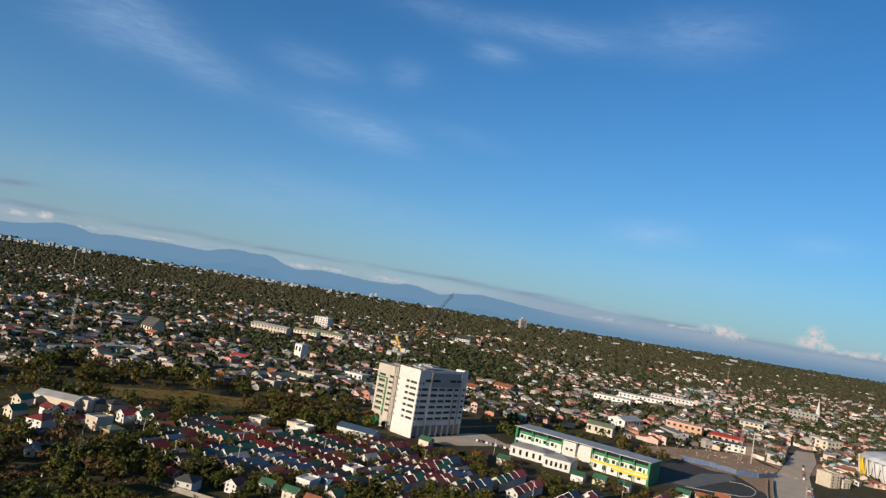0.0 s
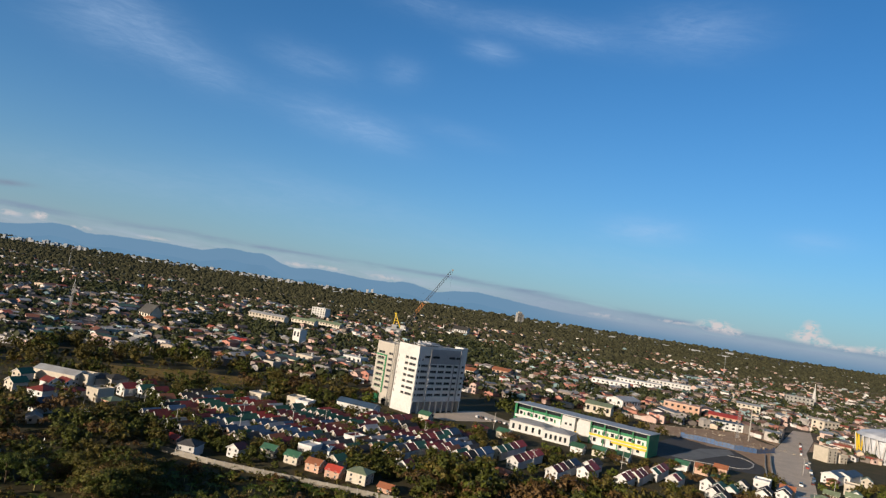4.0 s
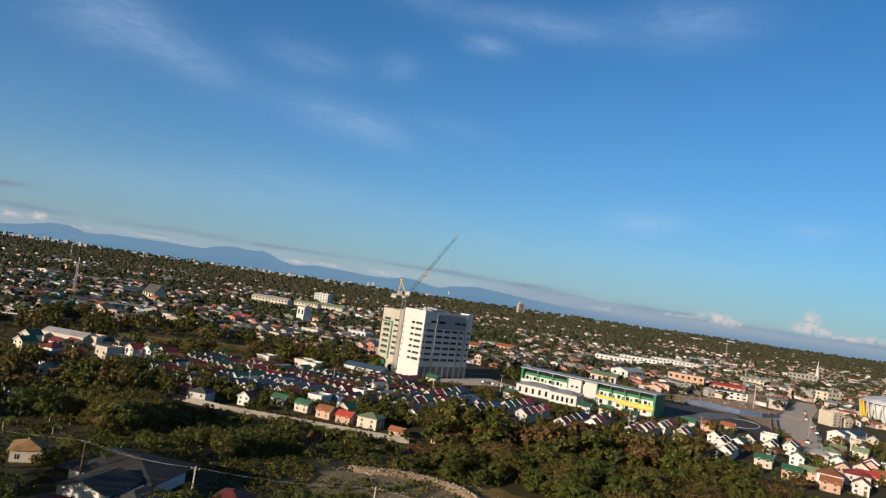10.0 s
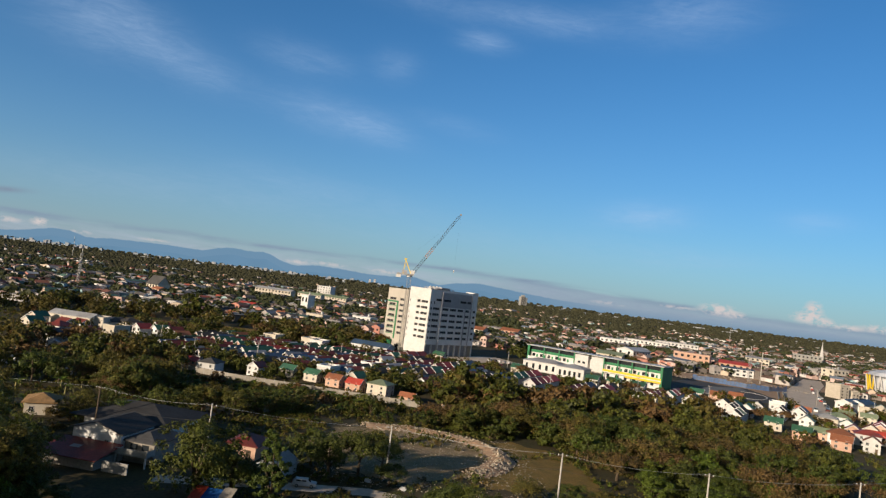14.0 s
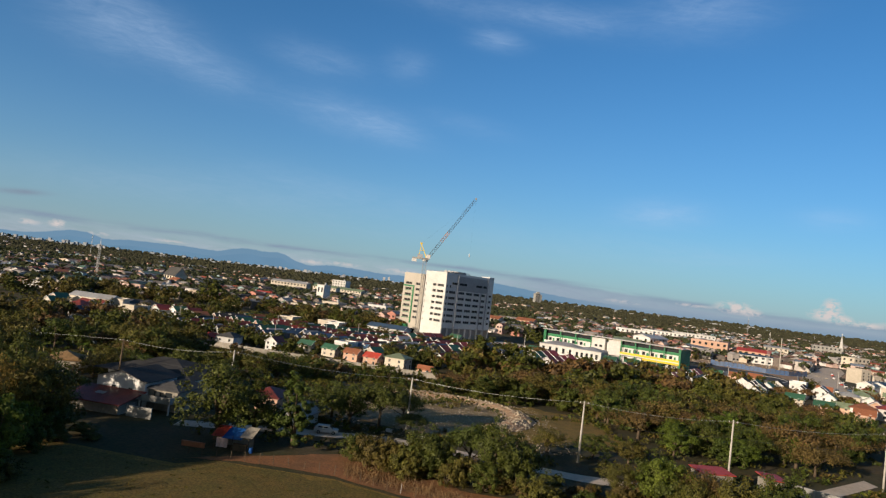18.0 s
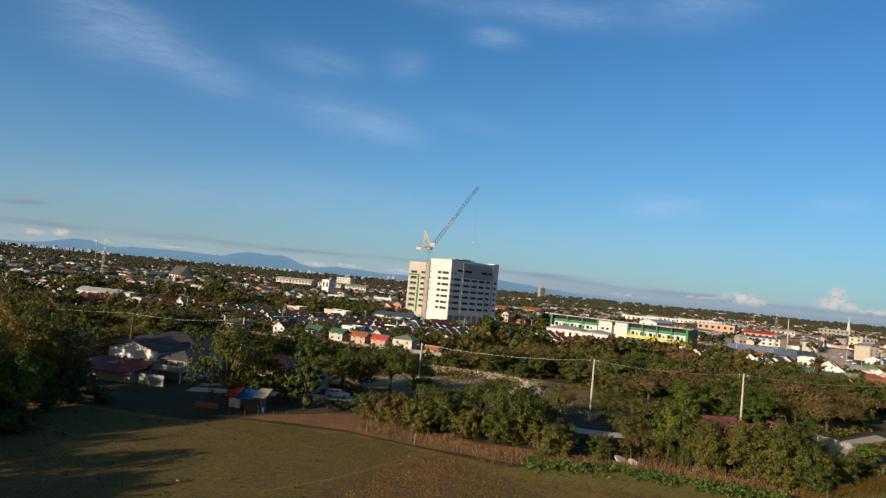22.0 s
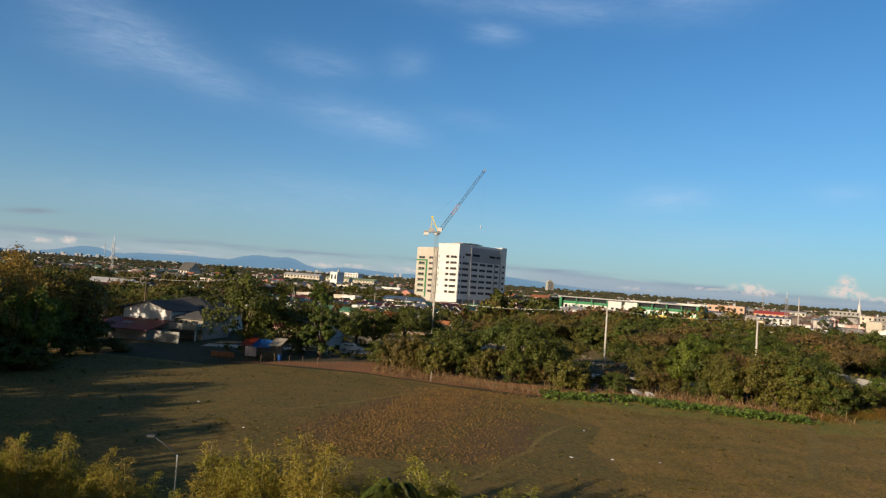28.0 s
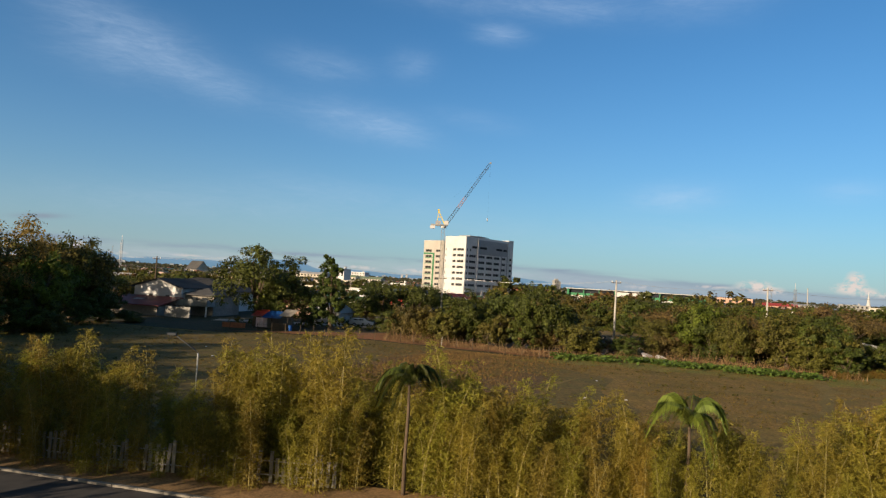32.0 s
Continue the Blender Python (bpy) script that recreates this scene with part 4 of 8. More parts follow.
def annex():
    a = thing("annex", "single-storey white hall with a grey hip roof", "building", pose(64.5, 355.5, 0, 0, 0, -30))
    part("wall", Buf().box(0, 20, 0, 12, 0, 5.0).box(20.0, 34, -5, 8, 0, 5.0), M["white"], a)
    part("roof", Buf().hip_roof(13, 21, 5.02, 2.0).v and Buf().add([tuple(pose(10, 6, 0, 0, 0, 90) @ Vector(p)) for p in Buf().hip_roof(12, 20, 5.02, 1.8).v], Buf().hip_roof(12, 20, 5.02, 1.8).f), M["zinc"], a, "grey zinc hip roof")
    part("roof", Buf().add([tuple(pose(27, 1.5, 0, 0, 0, 90) @ Vector(p)) for p in Buf().hip_roof(13, 14, 5.04, 1.7).v], Buf().hip_roof(13, 14, 5.04, 1.7).f), M["zinc"], a, "grey zinc hip roof")
    for k in range(5):
        part("window", Buf().box(1.6 + 3.6 * k, 2.9 + 3.6 * k, -0.06, -0.004, 1.2, 3.8), M["glass"], a)
    for k in range(5):
        part("window", Buf().box(21.2 + 2.5 * k, 22.4 + 2.5 * k, -5.06, -5.004, 1.2, 3.6), M["glass"], a)


annex()

# ---- houses ----
ROOF_NAMES = dict(maroon="maroon", red="bright red", green="green", sage="faded sage-green", blue="blue", slate="dark grey", orange="orange-brown", zinc="weathered zinc", litter="brown thatched")
WALL_NAMES = dict(white="white", cream="cream", peach="peach", block="unpainted block", beige="beige")
PROTO = {}


def house_proto(key, w, d, h, rise, roof):
    """Meshes of one house type: body, roof, windows, door; shared by all houses of the type."""
    body = (Buf().gable_wall(w, d, h, rise) if roof == "gable" else Buf().box(-w / 2, w / 2, -d / 2, d / 2, 0, h)).mesh("wall", M["white"])
    if roof == "gable":
        top = Buf().gable_roof(w, d, h, rise)
    elif roof == "hip":
        top = Buf().hip_roof(w, d, h + 0.01, rise)
    else:
        top = Buf()
        for x0, x1, y0, y1 in ((-w / 2 - .1, w / 2 + .1, -d / 2 - .1, -d / 2 + .15), (-w / 2 - .1, w / 2 + .1, d / 2 - .15, d / 2 + .1), (-w / 2 - .1, -w / 2 + .15, -d / 2 + .151, d / 2 - .151), (w / 2 - .15, w / 2 + .1, -d / 2 + .151, d / 2 - .151)):
            top.box(x0, x1, y0, y1, h + 0.01, h + 0.8)
        top.box(-w / 2 + .151, w / 2 - .151, -d / 2 + .151, d / 2 - .151, h + 0.01, h + 0.2)
    top = top.mesh("roof", M["slate"])
    barge = None
    if roof == "gable":
        b = Buf()
        o, e = 0.4, rise / (w / 2) * 0.4
        y, z = -d / 2 - o - 0.05, h - e
        q = [(-w / 2 - o, y, z - 0.08), (0, y, h + rise - 0.08), (w / 2 + o, y, z - 0.08), (w / 2 + o, y, z + 0.2), (0, y, h + rise + 0.2), (-w / 2 - o, y, z + 0.2)]
        q += [(a, y + 0.05, c) for a, _, c in q]
        b.add(q, [(0, 1, 4, 5), (1, 2, 3, 4), (6, 11, 10, 7), (7, 10, 9, 8)] + [(i, i + 6, (i + 1) % 6 + 6, (i + 1) % 6) for i in range(6)])
        barge = b.mesh("barge_board", M["white"])
    PROTO[key] = (w, d, h, rise, roof, body, top, barge)


WIN = Buf().box(-0.45, 0.45, -0.06, -0.003, -0.08, 0.0).box(-0.45, 0.45, -0.06, -0.003, 0.9, 0.97).box(-0.45, -0.39, -0.06, -0.003, 0.001, 0.899).box(0.39, 0.45, -0.06, -0.003, 0.001, 0.899).box(-0.03, 0.03, -0.06, -0.003, 0.001, 0.899).mesh("window", M["frame"])
PANE = Buf().box(-0.39, 0.39, -0.03, -0.003, 0.0, 0.9).mesh("pane", M["glass"])
PLAIN = Buf().box(-0.42, 0.42, -0.05, -0.003, 0.0, 0.9).mesh("window", M["glass"])
DOOR = Buf().box(-0.4, 0.4, -0.07, -0.003, 0.0, 1.7).box(-0.34, 0.34, -0.1, -0.07, 0.12, 0.8).box(-0.34, 0.34, -0.1, -0.07, 0.9, 1.6).mesh("door", M["bark"])
house_proto("row", 3.9, 7.2, 2.9, 1.55, "gable")
house_proto("duplex", 5.0, 6.4, 3.6, 1.7, "gable")
house_proto("wide", 4.8, 6.0, 3.2, 1.5, "gable")
house_proto("bungalow", 4.4, 5.6, 1.9, 1.2, "gable")
house_proto("villa", 7.0, 8.0, 4.0, 1.7, "hip")
house_proto("cottage", 5.4, 6.4, 2.4, 1.4, "hip")
house_proto("flat", 6.4, 8.0, 4.6, 0, "flat")
house_proto("flat_tall", 8.0, 10.0, 8.0, 0, "flat")
house_proto("shop", 8.0, 20.0, 4.6, 1.6, "gable")


HOUSES = []


def house(key, x, y, yaw, wall="white", roof="maroon", windows=2, group="houses of the estate", s=1.0, z=None, name="house"):
    """windows: 0 none, 1 front only, 2 front and the side towards the pasture."""
    w, d, h, rise, kind, body, top, barge = PROTO[key]
    HOUSES.append((x, y))
    z = ground_z(y) if z is None else z
    form = dict(gable="gable roof", hip="hip roof", flat="flat roof")[kind]
    label = f"{WALL_NAMES[wall]} house with a {ROOF_NAMES[roof]} {form}" if kind != "flat" else f"{WALL_NAMES[wall]} flat-roofed house with a parapet"
    ob = thing(name, label, "house", pose(x, y, z - 0.02, 0, 0, yaw) @ Matrix.Scale(s, 4), group)
    recolour(part("wall", body, None, ob), M[wall])
    recolour(part("roof", top, None, ob), M[roof] if kind != "flat" else M[wall])
    if barge:
        part("barge_board", barge, None, ob)
    if windows:
        storeys = [0.75, 2.45, 4.4, 6.2][: max(1, round(h / 1.9))]
        for k, zz in enumerate(storeys):
            for xx in (-w * 0.27, w * 0.27):
                if k == 0 and xx > 0:
                    part("door", DOOR, None, ob, m=pose(xx, -d / 2, 0.03))
                    continue
                o = part("window", WIN if windows > 1 else PLAIN, None, ob, m=pose(xx, -d / 2, zz))
                if windows > 1:
                    part("pane", PANE, None, o)
            if windows > 1:
                for yy in (-d * 0.25, d * 0.25):
                    o = part("window", WIN, None, ob, m=pose(-w / 2, yy, zz, 0, 0, -90))
                    part("pane", PANE, None, o)
    return ob


GRID = -36.5  # the streets' turn
UX, UY = math.cos(radians(GRID)), math.sin(radians(GRID))
VX, VY = -UY, UX


def estate():
    rnd = random.Random(11)
    # first line behind the perimeter wall: kind, place, turn, wall, roof
    for k in (("duplex", -46.5, 230.0, -22, "white", "maroon"), ("wide", -36.8, 236.0, 68, "cream", "green"), ("wide", -28.0, 232.0, 66, "cream", "green"),
              ("wide", -20.0, 226.5, 66, "peach", "orange"), ("wide", -13.0, 221.8, 66, "peach", "red"), ("villa", -4.8, 221.5, 66, "cream", "sage"),
              ("bungalow", 4.2, 215.0, 66, "peach", "orange"), ("duplex", 10.0, 241.0, -30, "white", "maroon"), ("flat", -24.5, 243.5, -25, "white", "blue"), ("wide", -19, 247, 66, "white", "blue"),
              ("bungalow", 17.5, 212.0, -30, "peach", "orange"), ("duplex", -13.5, 234.5, -34, "cream", "green"), ("villa", 45, 249, 66, "peach", "orange"), ("villa", -60.5, 224.5, -10, "white", "slate"), ("bungalow", -69.0, 236.0, 60, "peach", "red"),
              ("flat", -10.5, 268, -34, "white", "slate"), ("wide", -30.6, 271, 60, "white", "blue")):
        house(k[0], k[1], k[2], k[3], k[4], k[5], group="first line of the estate", s=0.86)
    # rows of attached houses, back to back, a street after every second row
    for row in range(-8, 12):
        rb = (row // 2) * 19.6 + (7.5 if row % 2 else 0)
        tone = rnd.choice(("maroon", "maroon", "slate", "green"))
        for k in range(-30, 31):
            a = k * 3.95 + (1.6 if row % 2 else 0)
            x, y = -14 + UX * a + VX * rb, 272 + UY * a + VY * rb
            if not (-88 < x < 40 and y < 326 - max(0, x - 5) * 0.35):
                continue
            if y < (240 - (x + 50) * 0.45 if x < -50 else 247 + max(0, x + 16) * 0.5):
                continue
            if rnd.random() < 0.07 or (-75 < x < -12 and y > 318) or k % 11 == 0:
                continue
            if rnd.random() < 0.3:
                tone = rnd.choice(("maroon", "maroon", "maroon", "green", "orange", "blue", "slate", "red"))
            roof = tone if rnd.random() < 0.6 else rnd.choice(("maroon", "green", "blue", "orange", "orange", "red", "slate", "zinc", "green"))
            house("row", x, y, GRID + rnd.uniform(-2, 2), rnd.choice(("white", "cream", "beige", "block", "block", "peach")), roof, 1, "rows of attached houses", rnd.uniform(0.94, 1.06), ground_z(y) + rnd.uniform(-0.6, 0.25))


estate()


def terrace(x, y, roofs, wall="white", s=1.0):
    """A short terrace, its gable end towards the pasture, running away up the street."""
    for k, roof in enumerate(roofs):
        house("duplex", x + VX * 5.6 * k * s, y + VY * 5.6 * k * s, GRID, wall if k == 0 else "white", roof, 2 if k == 0 else 1, "terraces by the school", s, ground_z(y) + 0.18 * k)


def right_estate():
    for x, y, roofs, wall in ((49.5, 285, ("green", "green", "maroon", "red"), "cream"), (54.5, 272, ("maroon", "maroon", "red", "red"), "white"), (68.5, 264, ("maroon", "maroon", "slate", "blue"), "white"),
                              (87.5, 283, ("maroon", "slate"), "white"), (83, 272, ("maroon", "red"), "white"), (97, 268, ("maroon", "maroon", "orange"), "white"), (105, 276, ("maroon", "maroon", "orange"), "cream"), (117, 288, ("green", "red", "maroon"), "white"), (123, 281, ("red", "green"), "white"),
                              (128, 252, ("slate", "sage", "slate"), "white"), (134, 268, ("slate", "slate", "green"), "white"), (160, 278, ("slate", "slate"), "white"), (172, 284, ("slate", "blue"), "white"),
                              (17, 284, ("maroon", "red", "slate", "green", "blue"), "cream"), (8, 259, ("slate", "maroon", "green"), "white"), (23, 270, ("maroon", "maroon", "blue"), "white"), (32, 262, ("maroon", "slate", "blue", "blue"), "white"), (-2, 307, ("green", "orange", "maroon"), "cream"), (6, 318, ("maroon", "maroon"), "cream")):
        terrace(x, y, roofs, wall)
    for k in (("wide", 92.5, 321, 55, "white", "green"), ("wide", 103, 321, 55, "cream", "green"), ("wide", 113, 316, 55, "white", "green"), ("wide", 142, 318, 55, "white", "green"), ("wide", 151, 316, 55, "peach", "orange"), ("wide", 163, 322, 55, "peach", "orange"),
              ("cottage", 19.5, 327, -36, "peach", "red"), ("wide", 20, 344, 55, "cream", "green"), ("cottage", 47, 336, -36, "peach", "red"), ("wide", 58, 330, 55, "cream", "green"), ("flat", 171, 299, -36, "white", "slate"), ("flat", 227, 320, -36, "cream", "slate"),
              ("shop", 236, 346, -50, "white", "blue"), ("shop", 245, 350, -50, "white", "blue"), ("flat_tall", 272, 412, 20, "cream", "slate"), ("flat", 283, 416, 20, "cream", "slate"), ("duplex", 252, 345, -36, "cream", "sage"), ("wide", 203, 299, 55, "cream", "sage"), ("wide", 214, 300, 55, "cream", "sage"),
              ("duplex", 161, 260, -36, "white", "sage"), ("wide", 141, 248, 55, "cream", "green"), ("wide", 143, 233, 55, "peach", "green"), ("wide", 151, 236, 55, "peach", "sage"), ("duplex", 180, 264, -36, "white", "sage"), ("duplex", 173, 250, -36, "peach", "maroon"), ("duplex", 199, 271, -36, "white", "red"), ("duplex", 192, 262, -36, "peach", "red"), ("duplex", 206, 268, -36, "cream", "orange"),
              ("villa", 156, 232, 60, "white", "orange"), ("villa", 170, 238, 60, "white", "maroon"), ("duplex", 139, 284, -36, "white", "slate"), ("cottage", 152, 302, -36, "cream", "green"), ("cottage", 216, 282, 30, "white", "green"), ("duplex", 226, 290, -36, "cream", "green"), ("duplex", 240, 304, -36, "white", "slate"),
              ("wide", 178, 243, 55, "white", "red"), ("wide", 186, 247, 55, "peach", "orange"), ("duplex", 184, 256, -36, "cream", "orange"), ("wide", 197, 252, 55, "peach", "red"), ("duplex", 205, 260, -36, "white", "maroon"), ("duplex", 213, 275, -36, "white", "red"), ("villa", 188, 282, 60, "white", "sage"), ("villa", 177, 273, 60, "cream", "zinc"), ("duplex", 218, 304, -36, "white", "sage"), ("duplex", 236, 289, -36, "cream", "orange"), ("wide", 150, 222, 55, "peach", "orange"), ("duplex", 162, 224, -36, "white", "orange"), ("villa", 221, 262, 60, "cream", "red"), ("duplex", 232, 274, -36, "white", "maroon"), ("villa", 247, 292, 50, "white", "zinc"), ("shop", 256, 312, -40, "white", "blue"), ("duplex", 145, 276, -36, "white", "green"), ("duplex", 157, 290, -36, "white", "slate"), ("wide", 181, 296, 55, "cream", "orange"),
              ("flat", 258, 326, 10, "white", "slate"), ("duplex", 266, 336, -36, "cream", "sage"), ("cottage", 228, 336, -36, "peach", "maroon")):
        house(*k[:4], k[4], k[5], 1 if k[2] > 300 else 2, "houses east of the estate")


right_estate()


def hill_houses():
    for k in (("duplex", -154, 296, -20, "cream", "green"), ("shop", -143, 305, 78, "cream", "zinc"), ("flat", -132, 306, -10, "cream", "slate"), ("duplex", -146, 277, -25, "cream", "green"), ("wide", -139, 289, 60, "white", "maroon"), ("wide", -134, 292, 60, "white", "maroon"),
              ("villa", -131, 268, -15, "white", "maroon"), ("duplex", -121, 249, -35, "white", "blue"), ("cottage", -125, 282, -20, "white", "maroon"), ("flat", -115, 281, -25, "cream", "slate"), ("duplex", -128, 310, -36, "beige", "slate"), ("villa", -122, 312, -36, "beige", "slate"),
              ("cottage", -107, 275, -30, "peach", "sage"), ("duplex", -111, 298, -30, "white", "red"), ("duplex", -104, 300, -36, "white", "green"), ("duplex", -98, 300, -36, "white", "maroon"), ("duplex", -108, 312, -36, "beige", "maroon"), ("bungalow", -106, 250, 50, "beige", "zinc"), ("duplex", -91, 287, -36, "white", "orange"),
              ("flat", -60, 324, -20, "cream", "slate"), ("flat", -43, 328, -20, "cream", "slate"), ("flat", -38, 322, -20, "white", "slate"), ("cottage", -25, 320, -20, "peach", "orange"), ("shop", -14, 336, 66, "white", "blue"), ("cottage", -68, 326, 30, "peach", "orange"), ("bungalow", -116, 235, 30, "beige", "zinc")):
        house(*k[:4], k[4], k[5], 1, "houses by the meadow")


hill_houses()


def town_edge():
    """The nearest houses of the town behind the estate, the meadow and the school."""
    rnd = random.Random(77)
    made = 0
    for _ in range(4000):
        if rnd.random() < 0.6:
            x, y = rnd.uniform(-230, -25), rnd.uniform(432, 500)
        else:
            x, y = rnd.uniform(70, 235), rnd.uniform(492, 545)
        if made > 44 or any((x - a) ** 2 + (y - b) ** 2 < 110 for a, b in HOUSES) or abs(x - 178) < 20 and y < 515 or abs(x - 222) < 22 and y < 530 or abs(x + 60) < 12 and abs(y - 480) < 12 or abs(x + 178) < 12 and abs(y - 480) < 12:
            continue
        house(rnd.choice(("duplex", "wide", "cottage", "bungalow", "flat", "villa")), x, y, rnd.choice((-36, 54, -30, 12)) + rnd.uniform(-6, 6), rnd.choice(("white", "cream", "peach", "beige", "block", "white")),
              rnd.choice(("maroon", "orange", "zinc", "slate", "red", "green", "zinc", "maroon")), 1, "town houses behind the meadow", rnd.uniform(0.95, 1.25), name="town_house")
        made += 1


town_edge()

# ---- trees ----
RNG = np.random.default_rng(3)


def leaf_cloud(centres, radii, per, size, heart, flat=0.75):
    """Small leaves scattered in clumps, most of them facing outwards: arrays of vertices and faces."""
    c = np.repeat(centres, per, 0)
    r = np.repeat(radii, per)[:, None]
    d = RNG.normal(size=c.shape)
    d /= np.linalg.norm(d, axis=1, keepdims=True)
    p = c + d * r * RNG.uniform(0.3, 1.0, (len(c), 1)) ** 0.6 * np.array([1, 1, flat])
    out = c - heart
    out /= np.linalg.norm(out, axis=1, keepdims=True) + 1e-9
    n = 0.7 * d + 0.6 * out + 0.42 * RNG.normal(size=c.shape) + np.array([0, 0, 0.15])
    a = np.cross(n, RNG.normal(size=c.shape))
    a /= np.linalg.norm(a, axis=1, keepdims=True) + 1e-9
    b = np.cross(n, a)
    b /= np.linalg.norm(b, axis=1, keepdims=True) + 1e-9
    s = size * RNG.uniform(0.6, 1.4, (len(c), 1))
    v = np.stack([p - a * s, p + a * s * 0.5 - b * s * 0.6, p + a * s * 0.9 + b * s * 0.5], 1).reshape(-1, 3)
    return v, np.arange(len(v)).reshape(-1, 3)


def crown_points(n, w, h, z0, shape):
    """Clump centres of an uneven crown."""
    pts = []
    lobes = RNG.normal(size=(7, 3)) * np.array([w * 0.3, w * 0.3, h * 0.2])
    while len(pts) < n:
        u = RNG.normal(size=3)
        u /= np.linalg.norm(u)
        u *= RNG.uniform(0.55, 1.0)
        if shape == "round":
            q = u * np.array([w / 2, w / 2, h / 2])
        elif shape == "umbrella":
            q = np.array([u[0] * w / 2, u[1] * w / 2, h * (0.25 - 0.5 * (u[0] ** 2 + u[1] ** 2) + RNG.uniform(-0.12, 0.12))])
        else:
            k = RNG.uniform(0, 1)
            q = np.array([u[0] * w / 2 * (1 - 0.5 * k), u[1] * w / 2 * (1 - 0.5 * k), h * (k - 0.5)])
        q = q + 0.35 * lobes[RNG.integers(7)]
        pts.append(q + np.array([0, 0, z0 + h / 2]))
    return np.array(pts)


def tree_proto(w, h, stem, clumps, per, size, mat, shape, thick=0.25):
    pts = crown_points(clumps, w, h, stem, shape)
    rad = RNG.uniform(0.07, 0.14, clumps) * w
    v, f = leaf_cloud(pts, rad, per, size, np.array([0, 0, stem + h * 0.4]))
    v[:, 2] = np.maximum(v[:, 2], 0.12)
    crown = np_mesh("crown", v, f, M[mat])
    b = Buf()
    top = Vector((RNG.normal() * 0.3, RNG.normal() * 0.3, stem + h * 0.45))
    b.tube([(0, 0, -0.3), (0.05, 0, stem * 0.5), tuple(top * 0.75), tuple(top)], [thick * 1.4, thick, thick * 0.7, thick * 0.2], 7)
    for k in range(7):
        e = Vector(pts[RNG.integers(len(pts))])
        s = Vector((0.04, 0.02, stem * (0.6 + 0.05 * k)))
        mid = s.lerp(e, 0.5) + Vector((0, 0, 0.3))
        b.tube([tuple(s), tuple(mid), tuple(e)], [thick * 0.5, thick * 0.3, thick * 0.08], 5)
    return crown, b.mesh("trunk", M["bark"], True)


SPECS = dict(
    mango=(9, 7.5, 2.0, "leaf", "round", 0.3), broad=(11, 7.0, 2.4, "olive", "round", 0.3), rain=(14, 4.5, 4.0, "dry", "umbrella", 0.32), tawny=(12, 8.0, 3.0, "rust", "round", 0.32), acacia=(11, 4.2, 3.6, "leaf", "umbrella", 0.26),
    column=(4.6, 8.0, 1.4, "leaf", "column", 0.3), shrub=(4.2, 3.0, 0.3, "olive", "round", 0.1), bush=(5.2, 3.6, 0.4, "leaf", "round", 0.1), fresh=(7.5, 6.0, 1.6, "fresh", "round", 0.22), drybush=(5.0, 3.2, 0.4, "dry", "round", 0.1), thicket=(7.0, 6.5, 0.1, "leaf", "round", 0.2), scrub=(6.5, 5.5, 0.1, "olive", "round", 0.16))
TREES, TREES_FAR, TREES_BACK = {}, {}, {}
for kind, (w, h, stem, mat, shape, thick) in SPECS.items():
    low = w < 6 and kind != "column"
    TREES[kind] = [tree_proto(w, h, stem, 50 if low else 84, 66 if low else 84, 0.13 if low else 0.185, mat, shape, thick) for _ in range(3)]
    TREES_FAR[kind] = [tree_proto(w, h, stem, 32 if low else 58, 40 if low else 54, 0.20 if low else 0.26, mat, shape, thick) for _ in range(3)]
    TREES_BACK[kind] = [tree_proto(w, h, stem, 22 if low else 30, 12 if low else 18, 0.45 if low else 0.62, mat, shape, thick) for _ in range(3)]
TREE_WORDS = dict(mango="dense dark green mango tree", broad="broad olive-green tree", rain="spreading rain tree with brown dry leaves", tawny="large tree with sunlit rust-brown leaves", acacia="flat-topped dark green acacia", column="narrow ivy-clad green tree",
                  thicket="dense dark green thicket", scrub="dense olive-green thicket", shrub="olive-green shrub", bush="dark green bush", fresh="bright green broadleaf tree", drybush="brown dry shrub")
NTREE = [0]


BACK = []  # trees beyond the estate wall, joined at the end


def tree(kind, x, y, s=1.0, turn=None, z=None, tall=1.0, where="on scrub land", group=""):
    NTREE[0] += 1
    back = y > 190 and group
    protos = (TREES_BACK if back else TREES if 55 < y < 125 else TREES_FAR)[kind]
    crown, trunk = protos[NTREE[0] % len(protos)]
    turn = (NTREE[0] * 137.5) % 360 if turn is None else turn
    if back:
        BACK.append((kind, crown, pose(x, y, ground_z(y) if z is None else z, 0, 0, turn) @ Matrix.Diagonal((s, s, s * tall, 1))))
        return None
    ob = thing("shrub" if kind in ("shrub", "bush", "drybush") else "tree", TREE_WORDS[kind] + " " + where, "shrub" if kind in ("shrub", "bush", "drybush") else "tree",
               pose(x, y, ground_z(y) if z is None else z, 0, 0, turn) @ Matrix.Diagonal((s, s, s * tall, 1)), group)
    part("trunk", trunk, None, ob)
    part("crown", crown, None, ob)
    return ob


